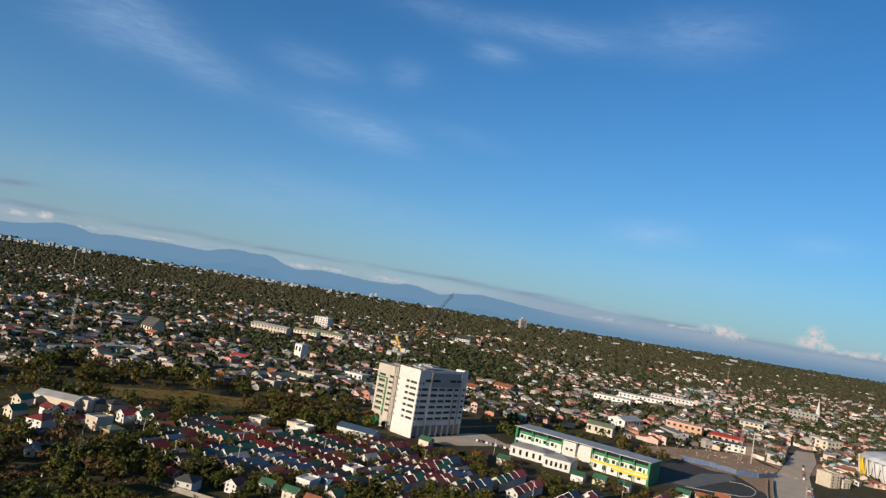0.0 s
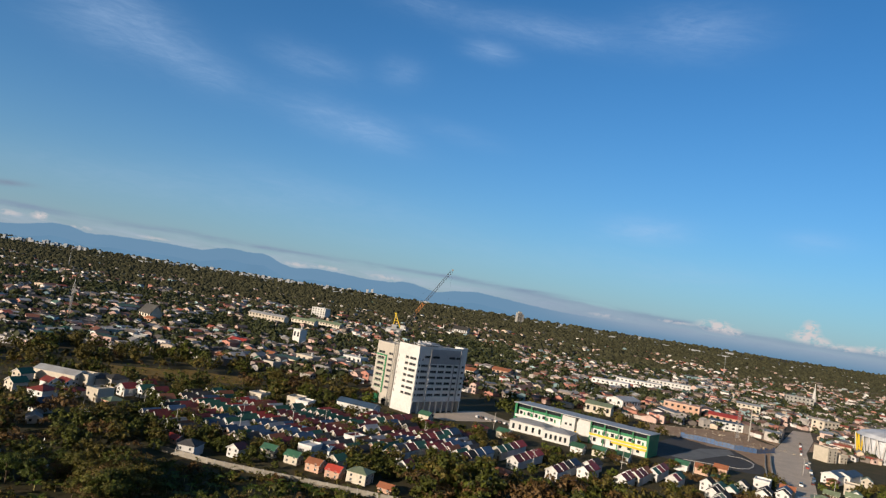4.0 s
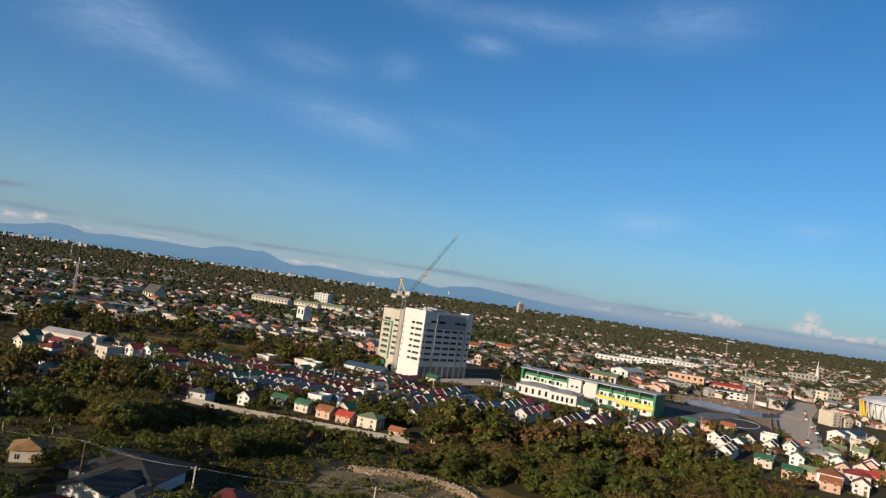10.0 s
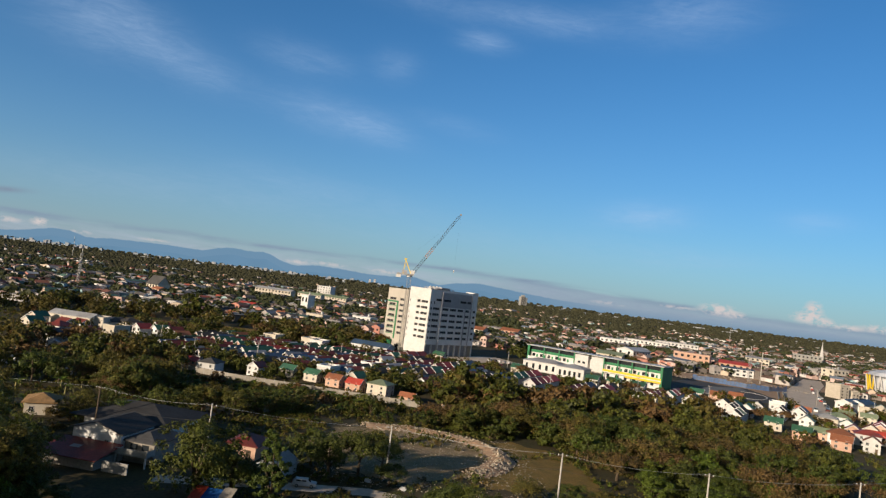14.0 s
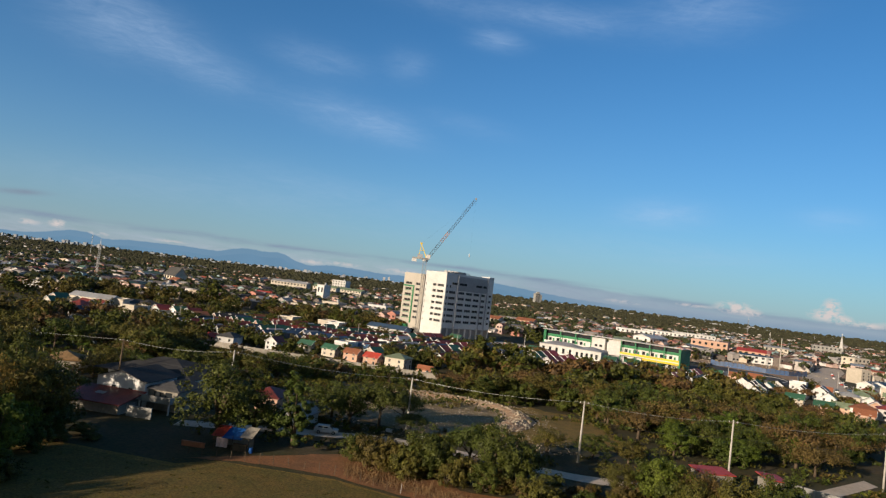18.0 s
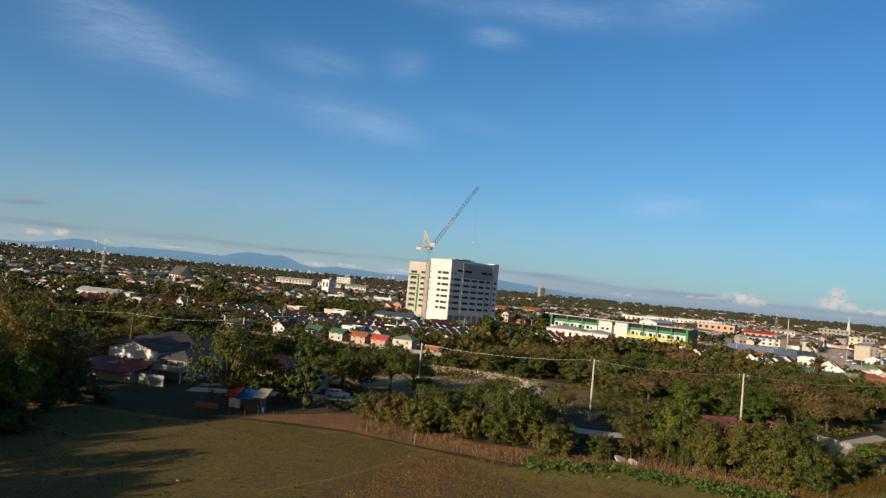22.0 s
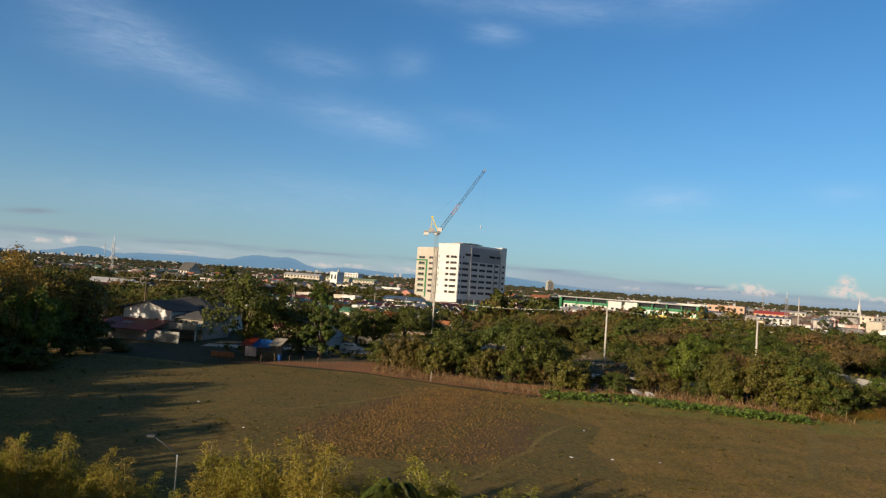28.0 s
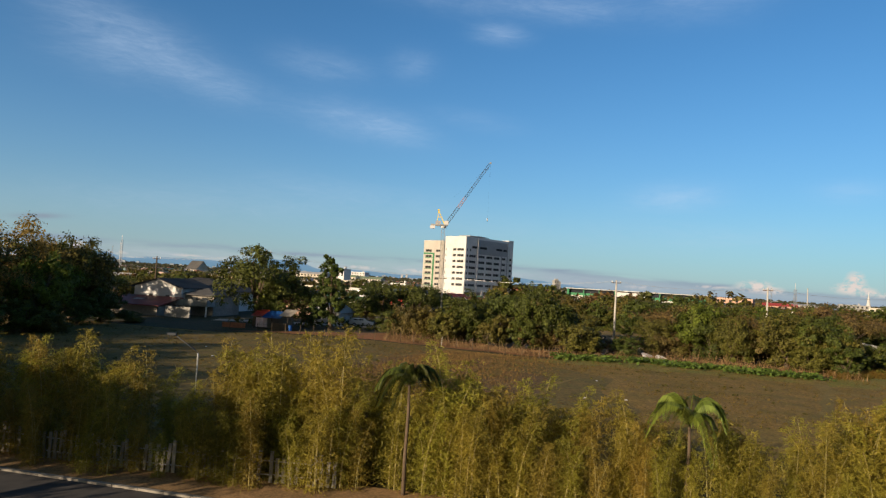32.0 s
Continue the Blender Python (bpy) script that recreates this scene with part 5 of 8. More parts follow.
def near_trees():
    rnd = random.Random(8)
    # the big dark group at the western edge of the pasture
    for k in (("tawny", -50.0, 80, 0.96, 1.17), ("tawny", -52, 71, 0.9, 1.2), ("tawny", -46.5, 67.5, 0.6, 1.0), ("broad", -46.2, 86.5, 0.86, 1.2), ("fresh", -42.6, 73, 0.95, 1.15), ("mango", -42.0, 80, 0.85, 1.0), ("mango", -40.5, 85, 0.8, 0.85), ("broad", -47, 71, 0.95, 1.05), ("mango", -52, 66, 1.2, 1.15), ("mango", -39.8, 89, 0.72, 0.8),
              ("thicket", -41, 76, 0.85, 0.8), ("thicket", -42.5, 70.5, 0.8, 0.7), ("thicket", -39, 82, 0.75, 0.75), ("thicket", -45, 66, 0.9, 0.75), ("scrub", -40.5, 72, 0.6, 0.6), ("thicket", -38.6, 87, 0.6, 0.6), ("scrub", -44, 63, 0.8, 0.7), ("thicket", -48, 60, 0.9, 0.8), ("mango", -57, 101, 1.0, 1.1), ("thicket", -53, 96, 1.0, 1.15), ("mango", -50, 91, 1.0, 1.15), ("broad", -47, 87, 0.85, 1.25), ("thicket", -62, 105, 1.1, 1.2), ("mango", -52.5, 101, 0.8, 0.95), ("mango", -66, 112, 1.0, 1.1), ("mango", -41, 91.5, 0.75, 0.8), ("thicket", -37.5, 92, 0.55, 0.55), ("scrub", -35.5, 90, 0.45, 0.45), ("broad", -70, 120, 1.0, 1.1), ("mango", -74, 104, 1.1, 1.1), ("broad", -56, 60, 1.0, 1.1), ("thicket", -46, 77, 0.9, 1.0)):
        east = k[1] > -43 and k[2] > 75
        tree(k[0], k[1] - (4.5 if east else 0), k[2], k[3] * (0.8 if east else 1), tall=k[4], where="by the pasture")
    # unseen trees, added to throw shade over the pasture and the bamboo
    for k in (("mango", -42, 32, 0.85, 0.95), ("mango", -47, 36, 0.9, 1.0), ("broad", -53, 40, 1.0, 1.1), ("broad", -60, 46, 1.0, 1.2), ("mango", -50, 33, 0.95, 1.1), ("mango", -56, 37, 0.95, 1.15), ("broad", -64, 42, 1.0, 1.2), ("mango", -70, 50, 1.1, 1.2), ("thicket", -44, 31, 1.0, 1.05), ("broad", -66, 52, 1.0, 1.2), ("acacia", -20.5, 16.0, 0.75, 1.15), ("acacia", -25, 17.0, 0.8, 1.15), ("acacia", -29.5, 18.5, 0.8, 1.2), ("acacia", -45, 25, 0.9, 1.3), ("broad", -56, 25, 1.0, 1.1), ("broad", -64, 29, 1.0, 1.2)):
        tree(k[0], k[1], k[2], k[3], tall=k[4], where="out of view west of the pasture")
    # trees round the hut and the car
    for k in (("mango", -26.0, 97, 1.28, 0.95), ("mango", -21.4, 99, 0.85, 0.95), ("column", -15.4, 97.5, 1.15, 0.95), ("thicket", -20, 106, 0.6, 0.7), ("scrub", -6, 104, 0.5, 0.6), ("mango", -9.5, 117, 0.9, 0.85), ("acacia", -4.5, 118, 0.85, 1.1), ("acacia", -0.5, 122, 0.7, 1.0), ("mango", -13, 121, 0.85, 0.85), ("acacia", 1, 113.5, 0.5, 0.9), ("broad", 24, 114, 0.55, 0.75), ("mango", 31.5, 113, 0.6, 0.75), ("broad", 37, 111.5, 0.5, 0.8)):
        tree(k[0], k[1], k[2], k[3], tall=k[4], where="beside the lane")
    # hedge between pasture and lane
    for i in range(46):
        x = -6 + i * 1.22 + rnd.uniform(-0.5, 0.5)
        y = 91 - (x + 6) * 0.30 + rnd.uniform(-1.6, 4.0) if x < 14 else 83.5 + rnd.uniform(-2.4, 6.5) - max(0, x - 34) * 0.25
        kind = rnd.choice(("scrub", "thicket", "thicket", "drybush", "shrub", "scrub"))
        gap = 0.62 if 13 < x < 31 and rnd.random() < 0.75 else 1.0
        tree(kind, x, y, gap * rnd.uniform(0.6, 0.85) if kind in ("scrub", "thicket") else gap * rnd.uniform(0.8, 1.15), tall=rnd.uniform(0.85, 1.25), where="in the hedge", group="hedge shrubs")
    for k in (("mango", 12.5, 91, 0.72, 1.0), ("acacia", 9.5, 95, 0.62, 1.1), ("mango", 17, 92, 0.6, 0.85), ("fresh", 33, 87, 0.85, 0.9), ("rain", 37.5, 85, 0.55, 1.0), ("broad", 41, 80, 0.7, 0.8), ("mango", 44.5, 79, 0.62, 0.9), ("fresh", 47, 83, 0.62, 0.85), ("broad", 35, 81, 0.5, 0.95),
              ("broad", 29, 91, 0.5, 0.8), ("mango", 49.5, 86, 0.6, 0.95), ("thicket", 46, 76.5, 0.6, 0.7), ("scrub", 42, 77, 0.6, 0.7), ("thicket", 52, 82, 0.6, 0.7), ("scrub", 57, 88, 0.6, 0.6), ("fresh", 62, 92, 0.5, 0.7)):
        tree(k[0], k[1], k[2], k[3], tall=k[4] * 1.25, where="in the hedge")
    # woods between the lane and the estate
    for i in range(520):
        x, y = rnd.uniform(14, 150), rnd.uniform(108, 250)
        if y < 118 + max(0, 40 - x) * 1.2 or y > 214 + x * 0.3 or y > 246 or x > 96 + (235 - y) * 0.32 or (x < 44 and y < 165) or abs(y - 104 - max(0, x - 64)) < 6:
            continue
        kind = rnd.choice(("mango", "mango", "broad", "rain", "thicket", "rain", "fresh", "scrub", "thicket", "mango"))
        big = 1.62 if y > 215 else 1.38 if y > 195 else 1.2 if y > 150 and x > 30 else 1.0
        tree(kind, x, y, big * rnd.uniform(0.6, 0.9), tall=rnd.uniform(0.75, 1.1), where="in the woods", group="woods by the lane")
    for i in range(80):
        x, y = rnd.uniform(-100, 24), rnd.uniform(164, 208)
        tree(rnd.choice(("shrub", "bush", "shrub", "drybush", "bush")), x, y, rnd.uniform(0.6, 1.1), where="on the waste land", group="waste land shrubs")
    for i in range(95):
        x, y = rnd.uniform(-130, -58), rnd.uniform(165, 250)
        if x > -90 and y > 224 + max(0, -70 - x) * 0.6 or any((x - a) ** 2 + (y - b) ** 2 < 40 for a, b in HOUSES):
            continue
        tree(rnd.choice(("broad", "mango", "rain", "broad", "mango")), x, y, rnd.uniform(0.5, 0.95), where="by the western houses", group="western trees")
    for i in range(26):
        x, y = rnd.uniform(-66, -30), rnd.uniform(128, 166)
        tree(rnd.choice(("broad", "shrub", "bush", "mango", "drybush")), x, y, rnd.uniform(0.45, 0.75), where="behind the villa", group="trees behind the villa")
    for i in range(40):
        x, y = rnd.uniform(-75, 10), rnd.uniform(338, 385)
        if x > -8 and y > 345:
            continue
        tree(rnd.choice(("broad", "mango", "broad", "rain", "fresh")), x, y, rnd.uniform(0.6, 0.95), where="behind the estate", group="trees behind the estate")
    for i in range(30):
        x, y = rnd.uniform(62, 170), rnd.uniform(396, 440)
        if y < 400 - (x - 75) * 0.1 or x > 150 and y > 420:
            continue
        tree(rnd.choice(("broad", "mango", "mango")), x, y, rnd.uniform(0.7, 1.0), where="behind the school", group="trees behind the school")
    free = lambda x, y, r: all((x - a) ** 2 + (y - b) ** 2 > r * r for a, b in HOUSES)
    for i in range(1500):
        x, y = rnd.uniform(-98, 45), rnd.uniform(228, 330)
        if free(x, y, 4.0 if y > 245 or x > -50 else 3.4):
            tree(rnd.choice(("broad", "mango", "shrub", "bush", "thicket", "mango")), x, y, rnd.uniform(0.32, 0.62), where="between terraced houses", group="garden trees")
    for i in range(26):
        t = rnd.random()
        x = -72 + 80 * t
        tree(rnd.choice(("scrub", "bush", "shrub", "thicket")), x, 219 - 16 * t + rnd.uniform(2, 5) + (rnd.random() < 0.5) * 6, rnd.uniform(0.3, 0.5), where="behind the estate wall", group="garden trees")
    for i in range(420):
        x, y = rnd.uniform(30, 270), rnd.uniform(212, 335)
        if x > 120 and y < 250 and rnd.random() < 0.6 or y > 325 + (x - 140) * 0.1 or x > 158 + (y - 260) * 0.52 and x < 208 + (y - 316) * 0.57 and y > 275 or not free(x, y, 4.5):
            continue
        tree(rnd.choice(("broad", "mango", "fresh", "shrub", "rain", "scrub")), x, y, rnd.uniform(0.35, 0.7), where="between houses", group="eastern garden trees")
    # round the meadow behind the estate
    for i in range(230):
        x, y = rnd.uniform(-215, -20), rnd.uniform(322, 430)
        near = 364 + (x + 110) * 0.45
        if abs(y - near) < 15 and -160 < x < -70 or not free(x, y, 5):
            continue
        tree(rnd.choice(("broad", "mango", "thicket", "scrub", "bush", "drybush")), x, y, rnd.uniform(0.5, 1.0), where="round the meadow", group="meadow trees")
    for i in range(60):
        x, y = rnd.uniform(-175, -95), rnd.uniform(225, 325)
        if free(x, y, 5):
            tree(rnd.choice(("broad", "mango", "thicket", "rain", "bush")), x, y, rnd.uniform(0.4, 0.75), where="round the hill houses", group="meadow trees")
    tree("mango", -123, 400, 1.5, where="behind the meadow", group="meadow trees")
    tree("mango", -118, 404, 1.3, where="behind the meadow", group="meadow trees")


near_trees()


def undergrowth():
    """Low scrub, grass and weeds between the pasture and the estate."""
    rng = np.random.default_rng(31)
    spots = []
    for x0, x1, y0, y1, m in ((-130, -8, 122, 214, 2600), (-80, -58, 85, 140, 350), (-30, 30, 160, 205, 700), (14, 160, 100, 250, 2200), (-210, -90, 200, 380, 1200), (-100, -20, 322, 380, 500), (-36, -2, 98, 122, 130), (-14, 42, 112, 165, 700), (40, 110, 78, 110, 400)):
        spots.append(np.stack([rng.uniform(x0, x1, m), rng.uniform(y0, y1, m)], 1))
    p = np.concatenate(spots)
    dense = np.array([noise.noise(Vector((a * 0.05, b * 0.05, 5.0))) for a, b in p]) + rng.normal(0, 0.2, len(p))
    lane = np.interp(p[:, 0], [-34, -18, -2, 26, 45, 64, 82, 140], [104, 107, 109, 99, 97, 104, 118, 170])
    ok = (dense > -0.22) & (np.abs(p[:, 1] - lane) > 3.4) & ~((p[:, 0] > -14) & (p[:, 0] < 40) & (p[:, 1] > 112) & (p[:, 1] < 164) & (dense < 0.3)) & ~((p[:, 0] > -58) & (p[:, 0] < -30) & (p[:, 1] < 132))
    p = p[ok]
    n = len(p)
    c = np.stack([p[:, 0], p[:, 1], np.array([ground_z(b) for b in p[:, 1]]) + 0.35], 1)
    v, f = leaf_cloud(c, rng.uniform(0.5, 1.9, n), 20, 0.34, np.array([0, 0, -40.0]), 0.55)
    lo = np.array([ground_z(b) for b in v[:, 1]])
    v[:, 2] = np.maximum(v[:, 2], lo + 0.02)
    me = np_mesh("undergrowth", v, f, M["leaf"])
    me.materials.append(M["olive"])
    me.materials.append(M["dry"])
    pick = np.repeat(rng.choice([0, 0, 1, 1, 1, 2], n), 20).astype(np.int32)
    me.polygons.foreach_set("material_index", pick)
    thing("undergrowth", "dark green weeds and scrub on waste land", "scrub", kind="stuff", data=me)


undergrowth()


def back_trees():
    """Crowns beyond the estate wall, too many to count, one object."""
    vs, fs, mats, slots, base = [], [], [], {}, 0
    for kind, me, m in BACK:
        n = len(me.vertices)
        co = np.empty(n * 3, np.float32)
        me.vertices.foreach_get("co", co)
        a = np.array(m)
        vs.append(co.reshape(-1, 3) @ a[:3, :3].T + a[:3, 3])
        fs.append(np.arange(n).reshape(-1, 3) + base)
        base += n
        k = slots.setdefault(SPECS[kind][3], len(slots))
        mats.append(np.full(n // 3, k, np.int32))
    me = np_mesh("back_trees", np.concatenate(vs), np.concatenate(fs), M[list(slots)[0]])
    for name in list(slots)[1:]:
        me.materials.append(M[name])
    me.polygons.foreach_set("material_index", np.concatenate(mats))
    thing("back_trees", "olive and dark green garden trees among the houses", "woods", kind="stuff", data=me)


back_trees()


def far_town():
    """Roofs and walls of the town, and the woods among them, too many to count."""
    rng = np.random.default_rng(21)
    n = 34000
    y = 390 + (rng.random(n) ** 1.7) * 2500
    x = (rng.random(n) - 0.5) * 2 * (120 + y * 0.80)
    keep = np.ones(n, bool)
    # keep the surroundings of the named buildings clear
    keep &= ~((np.abs(x - 20) < 62) & (y < 440))
    keep &= ~((x > 40) & (x < 262) & (y < 470 + np.clip(x - 200, 0, 200) * 0.4)) & ~((x >= 262) & (x < 345) & (y < 430))
    keep &= ~((x < -20) & (x > -200) & (y < 425))
    keep &= ~((np.abs(x - (276 + (y - 445) * 0.62)) < 17) & (y < 560))
    near = np.array(HOUSES)
    near = near[near[:, 1] > 425]
    keep &= ((x[:, None] - near[:, 0]) ** 2 + (y[:, None] - near[:, 1]) ** 2).min(1) > 64
    field = np.array([noise.noise(Vector((a * 0.006, b * 0.005, 4.0))) for a, b in zip(x, y)])
    woody = field + (y - 900) / 2200 + rng.normal(0, 0.14, n) - np.clip((x - 120) / 1400, 0, 0.3) * (y < 1400)
    is_house = keep & (woody < 0.10) & (rng.random(n) < np.where(y < 1000, 0.6, 0.42))
    is_tree = keep & ~is_house & (rng.random(n) < 0.95)
    hx, hy = x[is_house], y[is_house]
    k = len(hx)
    w, d = rng.uniform(4, 8, k), rng.uniform(5, 10, k)
    h, r = rng.choice([2.6, 2.8, 3.0, 4.6, 5.0, 6.4], k), rng.uniform(0.6, 1.6, k)
    flat = rng.random(k) < 0.25
    big = rng.random(k) < 0.03
    w[big] *= 2.0
    d[big] *= 2.4
    yaw = np.radians(np.choose(rng.integers(0, 3, k), [-36, 50, 10]) + rng.normal(0, 8, k))
    cs, sn = np.cos(yaw), np.sin(yaw)

    def place(px, py, pz):
        return np.stack([hx + cs * px - sn * py, hy + sn * px + cs * py, pz], -1)

    a, b, zero = w / 2, d / 2, np.zeros(k)
    ridge_z = h + np.where(flat, 0.05, r)
    corner = [(-1, -1), (1, -1), (1, 1), (-1, 1)]
    wall_v = np.stack([place(sx * a, sy * b, zero) for sx, sy in corner] + [place(sx * a, sy * b, h) for sx, sy in corner] + [place(zero, -b, ridge_z), place(zero, b, ridge_z)], 1)
    quads = np.array([(0, 1, 5, 4), (1, 2, 6, 5), (2, 3, 7, 6), (3, 0, 4, 7)])
    tris = np.array([(4, 5, 8), (6, 7, 9)])
    base = (np.arange(k) * 10)[:, None, None]
    tri = np.concatenate([quads[:, [0, 1, 2]], quads[:, [0, 2, 3]], tris])
    town = thing("far_town", "dense low houses with rusty and grey roofs", "town", kind="stuff", data=np_mesh("far_town", wall_v.reshape(-1, 3), (base + tri).reshape(-1, 3), M["townwall"]))
    o = 0.5
    slope = np.where(flat, 0, r / a) * o
    roof_v = np.stack([place(-a - o, -b - o, h - slope + 0.06), place(-a - o, b + o, h - slope + 0.06), place(zero, b + o, ridge_z + 0.12), place(zero, -b - o, ridge_z + 0.12), place(a + o, b + o, h - slope + 0.06), place(a + o, -b - o, h - slope + 0.06)], 1)
    rf = np.array([(0, 3, 2, 1), (3, 5, 4, 2)])
    ob = part("far_roofs", np_mesh("far_roofs", roof_v.reshape(-1, 3), ((np.arange(k) * 6)[:, None, None] + rf).reshape(-1, 4), M["townroof"]), None, town)
    tagged(ob, kind="stuff")
    # window strips on the walls towards the camera
    sel = rng.random(k) < 0.8
    strips = []
    for zz in (1.0, 4.0):
        for px in (-0.28, 0.24):
            okay = sel & (h > zz + 1.6)
            e = 0.05
            q = [place(px * w - 0.7, -b - e, zero + zz), place(px * w + 0.7, -b - e, zero + zz), place(px * w + 0.7, -b - e, zero + zz + 1.2), place(px * w - 0.7, -b - e, zero + zz + 1.2)]
            strips.append(np.stack(q, 1)[okay])
    sv = np.concatenate(strips).reshape(-1, 3)
    tagged(part("far_windows", np_mesh("far_windows", sv, np.arange(len(sv)).reshape(-1, 4), M["glass"]), None, town), kind="stuff")
    # trees: clusters of tilted leaf cards about each crown
    extra = 14000
    ey = 420 + (rng.random(extra) ** 1.5) * 3300
    ex = (rng.random(extra) - 0.5) * 2 * (150 + ey * 0.80)
    ok = ~((ex > -30) & (ex < 345) & (ey < 480)) & ~((np.abs(ex - (290 + (ey - 460) * 0.45)) < 16) & (ey < 640)) & ~((ex < -20) & (ex > -200) & (ey < 425))
    fx, fy = rng.uniform(-800, 800, 6000), rng.uniform(425, 1050, 6000)
    clump = np.array([noise.noise(Vector((a * 0.012, b * 0.012, 9.0))) for a, b in zip(fx, fy)]) + rng.normal(0, 0.12, 6000)
    fok = (np.abs(fx) < 120 + fy * 0.8) & (clump > 0.02) & ~((fx > -30) & (fx < 345) & (fy < 490)) & ~((np.abs(fx - (290 + (fy - 460) * 0.45)) < 16) & (fy < 640)) & ~((fx < -20) & (fx > -200) & (fy < 428))
    tx, ty = np.concatenate([x[is_tree], ex[ok], fx[fok]]), np.concatenate([y[is_tree], ey[ok], fy[fok]])
    m = len(tx)
    lift = 12 * np.clip((ty - 2200) / 1700, 0, 1) ** 2
    sz = rng.uniform(2.3, 5.2, m) * (1 + np.clip((ty - 1500) / 2500, 0, 1))

    def leafy(pick, per, leaf):
        """Crowns of many small tilted leaf clumps."""
        q, k = sz[pick], int(pick.sum())
        dirs = rng.normal(size=(k, per, 3))
        dirs /= np.linalg.norm(dirs, axis=2, keepdims=True)
        dirs[..., 2] = np.abs(dirs[..., 2]) * 0.9 - 0.15
        c = np.stack([tx[pick], ty[pick], q * 0.85 + lift[pick]], -1)[:, None] + dirs * q[:, None, None] * rng.uniform(0.5, 1.08, (k, per, 1)) * np.array([1, 1, 0.85])
        tilt = dirs + rng.normal(0, 0.35, dirs.shape)
        u = np.cross(tilt, rng.normal(size=dirs.shape))
        u /= np.linalg.norm(u, axis=2, keepdims=True) + 1e-9
        t = np.cross(tilt, u)
        t /= np.linalg.norm(t, axis=2, keepdims=True) + 1e-9
        e = (q * leaf)[:, None, None] * rng.uniform(0.6, 1.3, (k, per, 1))
        v = np.stack([c - u * e, c - t * e * 0.8, c + u * e, c + t * e * 0.8], 2)
        v[..., 2] = np.maximum(v[..., 2], 0.0)
        return v.reshape(-1, 3)

    tv = leafy(ty < 1050, 20, 0.32)
    woods = thing("far_woods", "dark green trees scattered through the town", "woods", kind="stuff", data=np_mesh("far_woods", tv, np.arange(len(tv)).reshape(-1, 4), M["woods"]))
    # beyond, uneven low crowns that merge into one canopy
    pick = ty >= 1050
    k, q = int(pick.sum()), sz[pick]
    a = np.linspace(0, 2 * math.pi, 8)[:7] + rng.uniform(0, 1, (k, 1))
    wide = q * rng.uniform(0.9, 1.5, k)
    rings = []
    for rad, hgt in ((1.0, 0.05), (0.95, 0.7), (0.55, 1.25)):
        r = wide[:, None] * rad * rng.uniform(0.7, 1.25, (k, 7))
        rings.append(np.stack([tx[pick][:, None] + r * np.cos(a), ty[pick][:, None] + r * np.sin(a), lift[pick][:, None] + q[:, None] * hgt * rng.uniform(0.8, 1.15, (k, 7))], -1))
    top = np.stack([tx[pick], ty[pick], lift[pick] + q * rng.uniform(1.35, 1.7, k)], -1)[:, None]
    dome = np.concatenate(rings + [top], 1)
    tri = []
    for c in range(7):
        d = (c + 1) % 7
        for lo in (0, 7):
            tri += [(lo + c, lo + d, lo + 7 + d), (lo + c, lo + 7 + d, lo + 7 + c)]
        tri.append((14 + c, 14 + d, 21))
    faces = ((np.arange(k) * 22)[:, None, None] + np.array(tri)).reshape(-1, 3)
    tagged(part("far_canopy", np_mesh("far_canopy", dome.reshape(-1, 3), faces, M["canopy"]), None, woods), kind="stuff")


far_town()


def skyline():
    """Pale towers of the far city along the horizon, haze put into their colour."""
    rng = random.Random(31)
    b = Buf()
    for a0, a1, n, h0, h1, w0, w1, r in ((-34, -24, 90, 7, 24, 8, 18, 3600), (-22, -8, 70, 5, 16, 10, 24, 3600), (-7.5, -2, 22, 8, 34, 9, 16, 3500), (-12, -9.5, 14, 8, 22, 9, 15, 3400), (-2, 8, 26, 4, 12, 10, 24, 3600), (8, 34, 36, 4, 11, 10, 34, 3600), (-34, 34, 70, 5, 11, 10, 36, 3000)):
        for _ in range(n):
            a, rr = rng.uniform(a0, a1), r * rng.uniform(0.93, 1.04)
            w, h = rng.uniform(w0, w1), h0 + (h1 - h0) * rng.random() ** 2.5
            x, y = math.sin(radians(a)) * rr, math.cos(radians(a)) * rr
            b.box(x - w / 2, x + w / 2, y - w / 2, y + w / 2, 0, ground_z(y) + h)
    thing("far_skyline", "pale towers of a distant city tinted with haze", "skyline", kind="stuff", data=b.mesh("far_skyline", M["skyline"]))
    t = thing("apartment_tower", "lone grey apartment tower on the plain", "building", pose(459, 2716, 0, 0, 0, 20))
    part("wall", Buf().box(-11, 9, -9, 9, 0, 44).box(9.02, 18, -8, 8, 0, 40), M["concrete"], t)
    part("roof_room", Buf().box(-5, 7, -5, 5, 44, 50), M["concrete"], t)
    for k in range(11):
        part("window_band", Buf().box(-10.4, 8.4, -9.2, -9.02, 3 + 3.7 * k, 4.7 + 3.7 * k), M["glass"], t)


skyline()

# ---- the estate's wall, poles and lines ----
def polyline(points, step):
    """Points every step metres along a line, with the turn there."""
    out = []
    for (x0, y0), (x1, y1) in zip(points, points[1:]):
        n = max(1, round(math.hypot(x1 - x0, y1 - y0) / step))
        out += [(x0 + (x1 - x0) * k / n, y0 + (y1 - y0) * k / n, math.degrees(math.atan2(y1 - y0, x1 - x0)), math.hypot(x1 - x0, y1 - y0) / n) for k in range(n)]
    return out


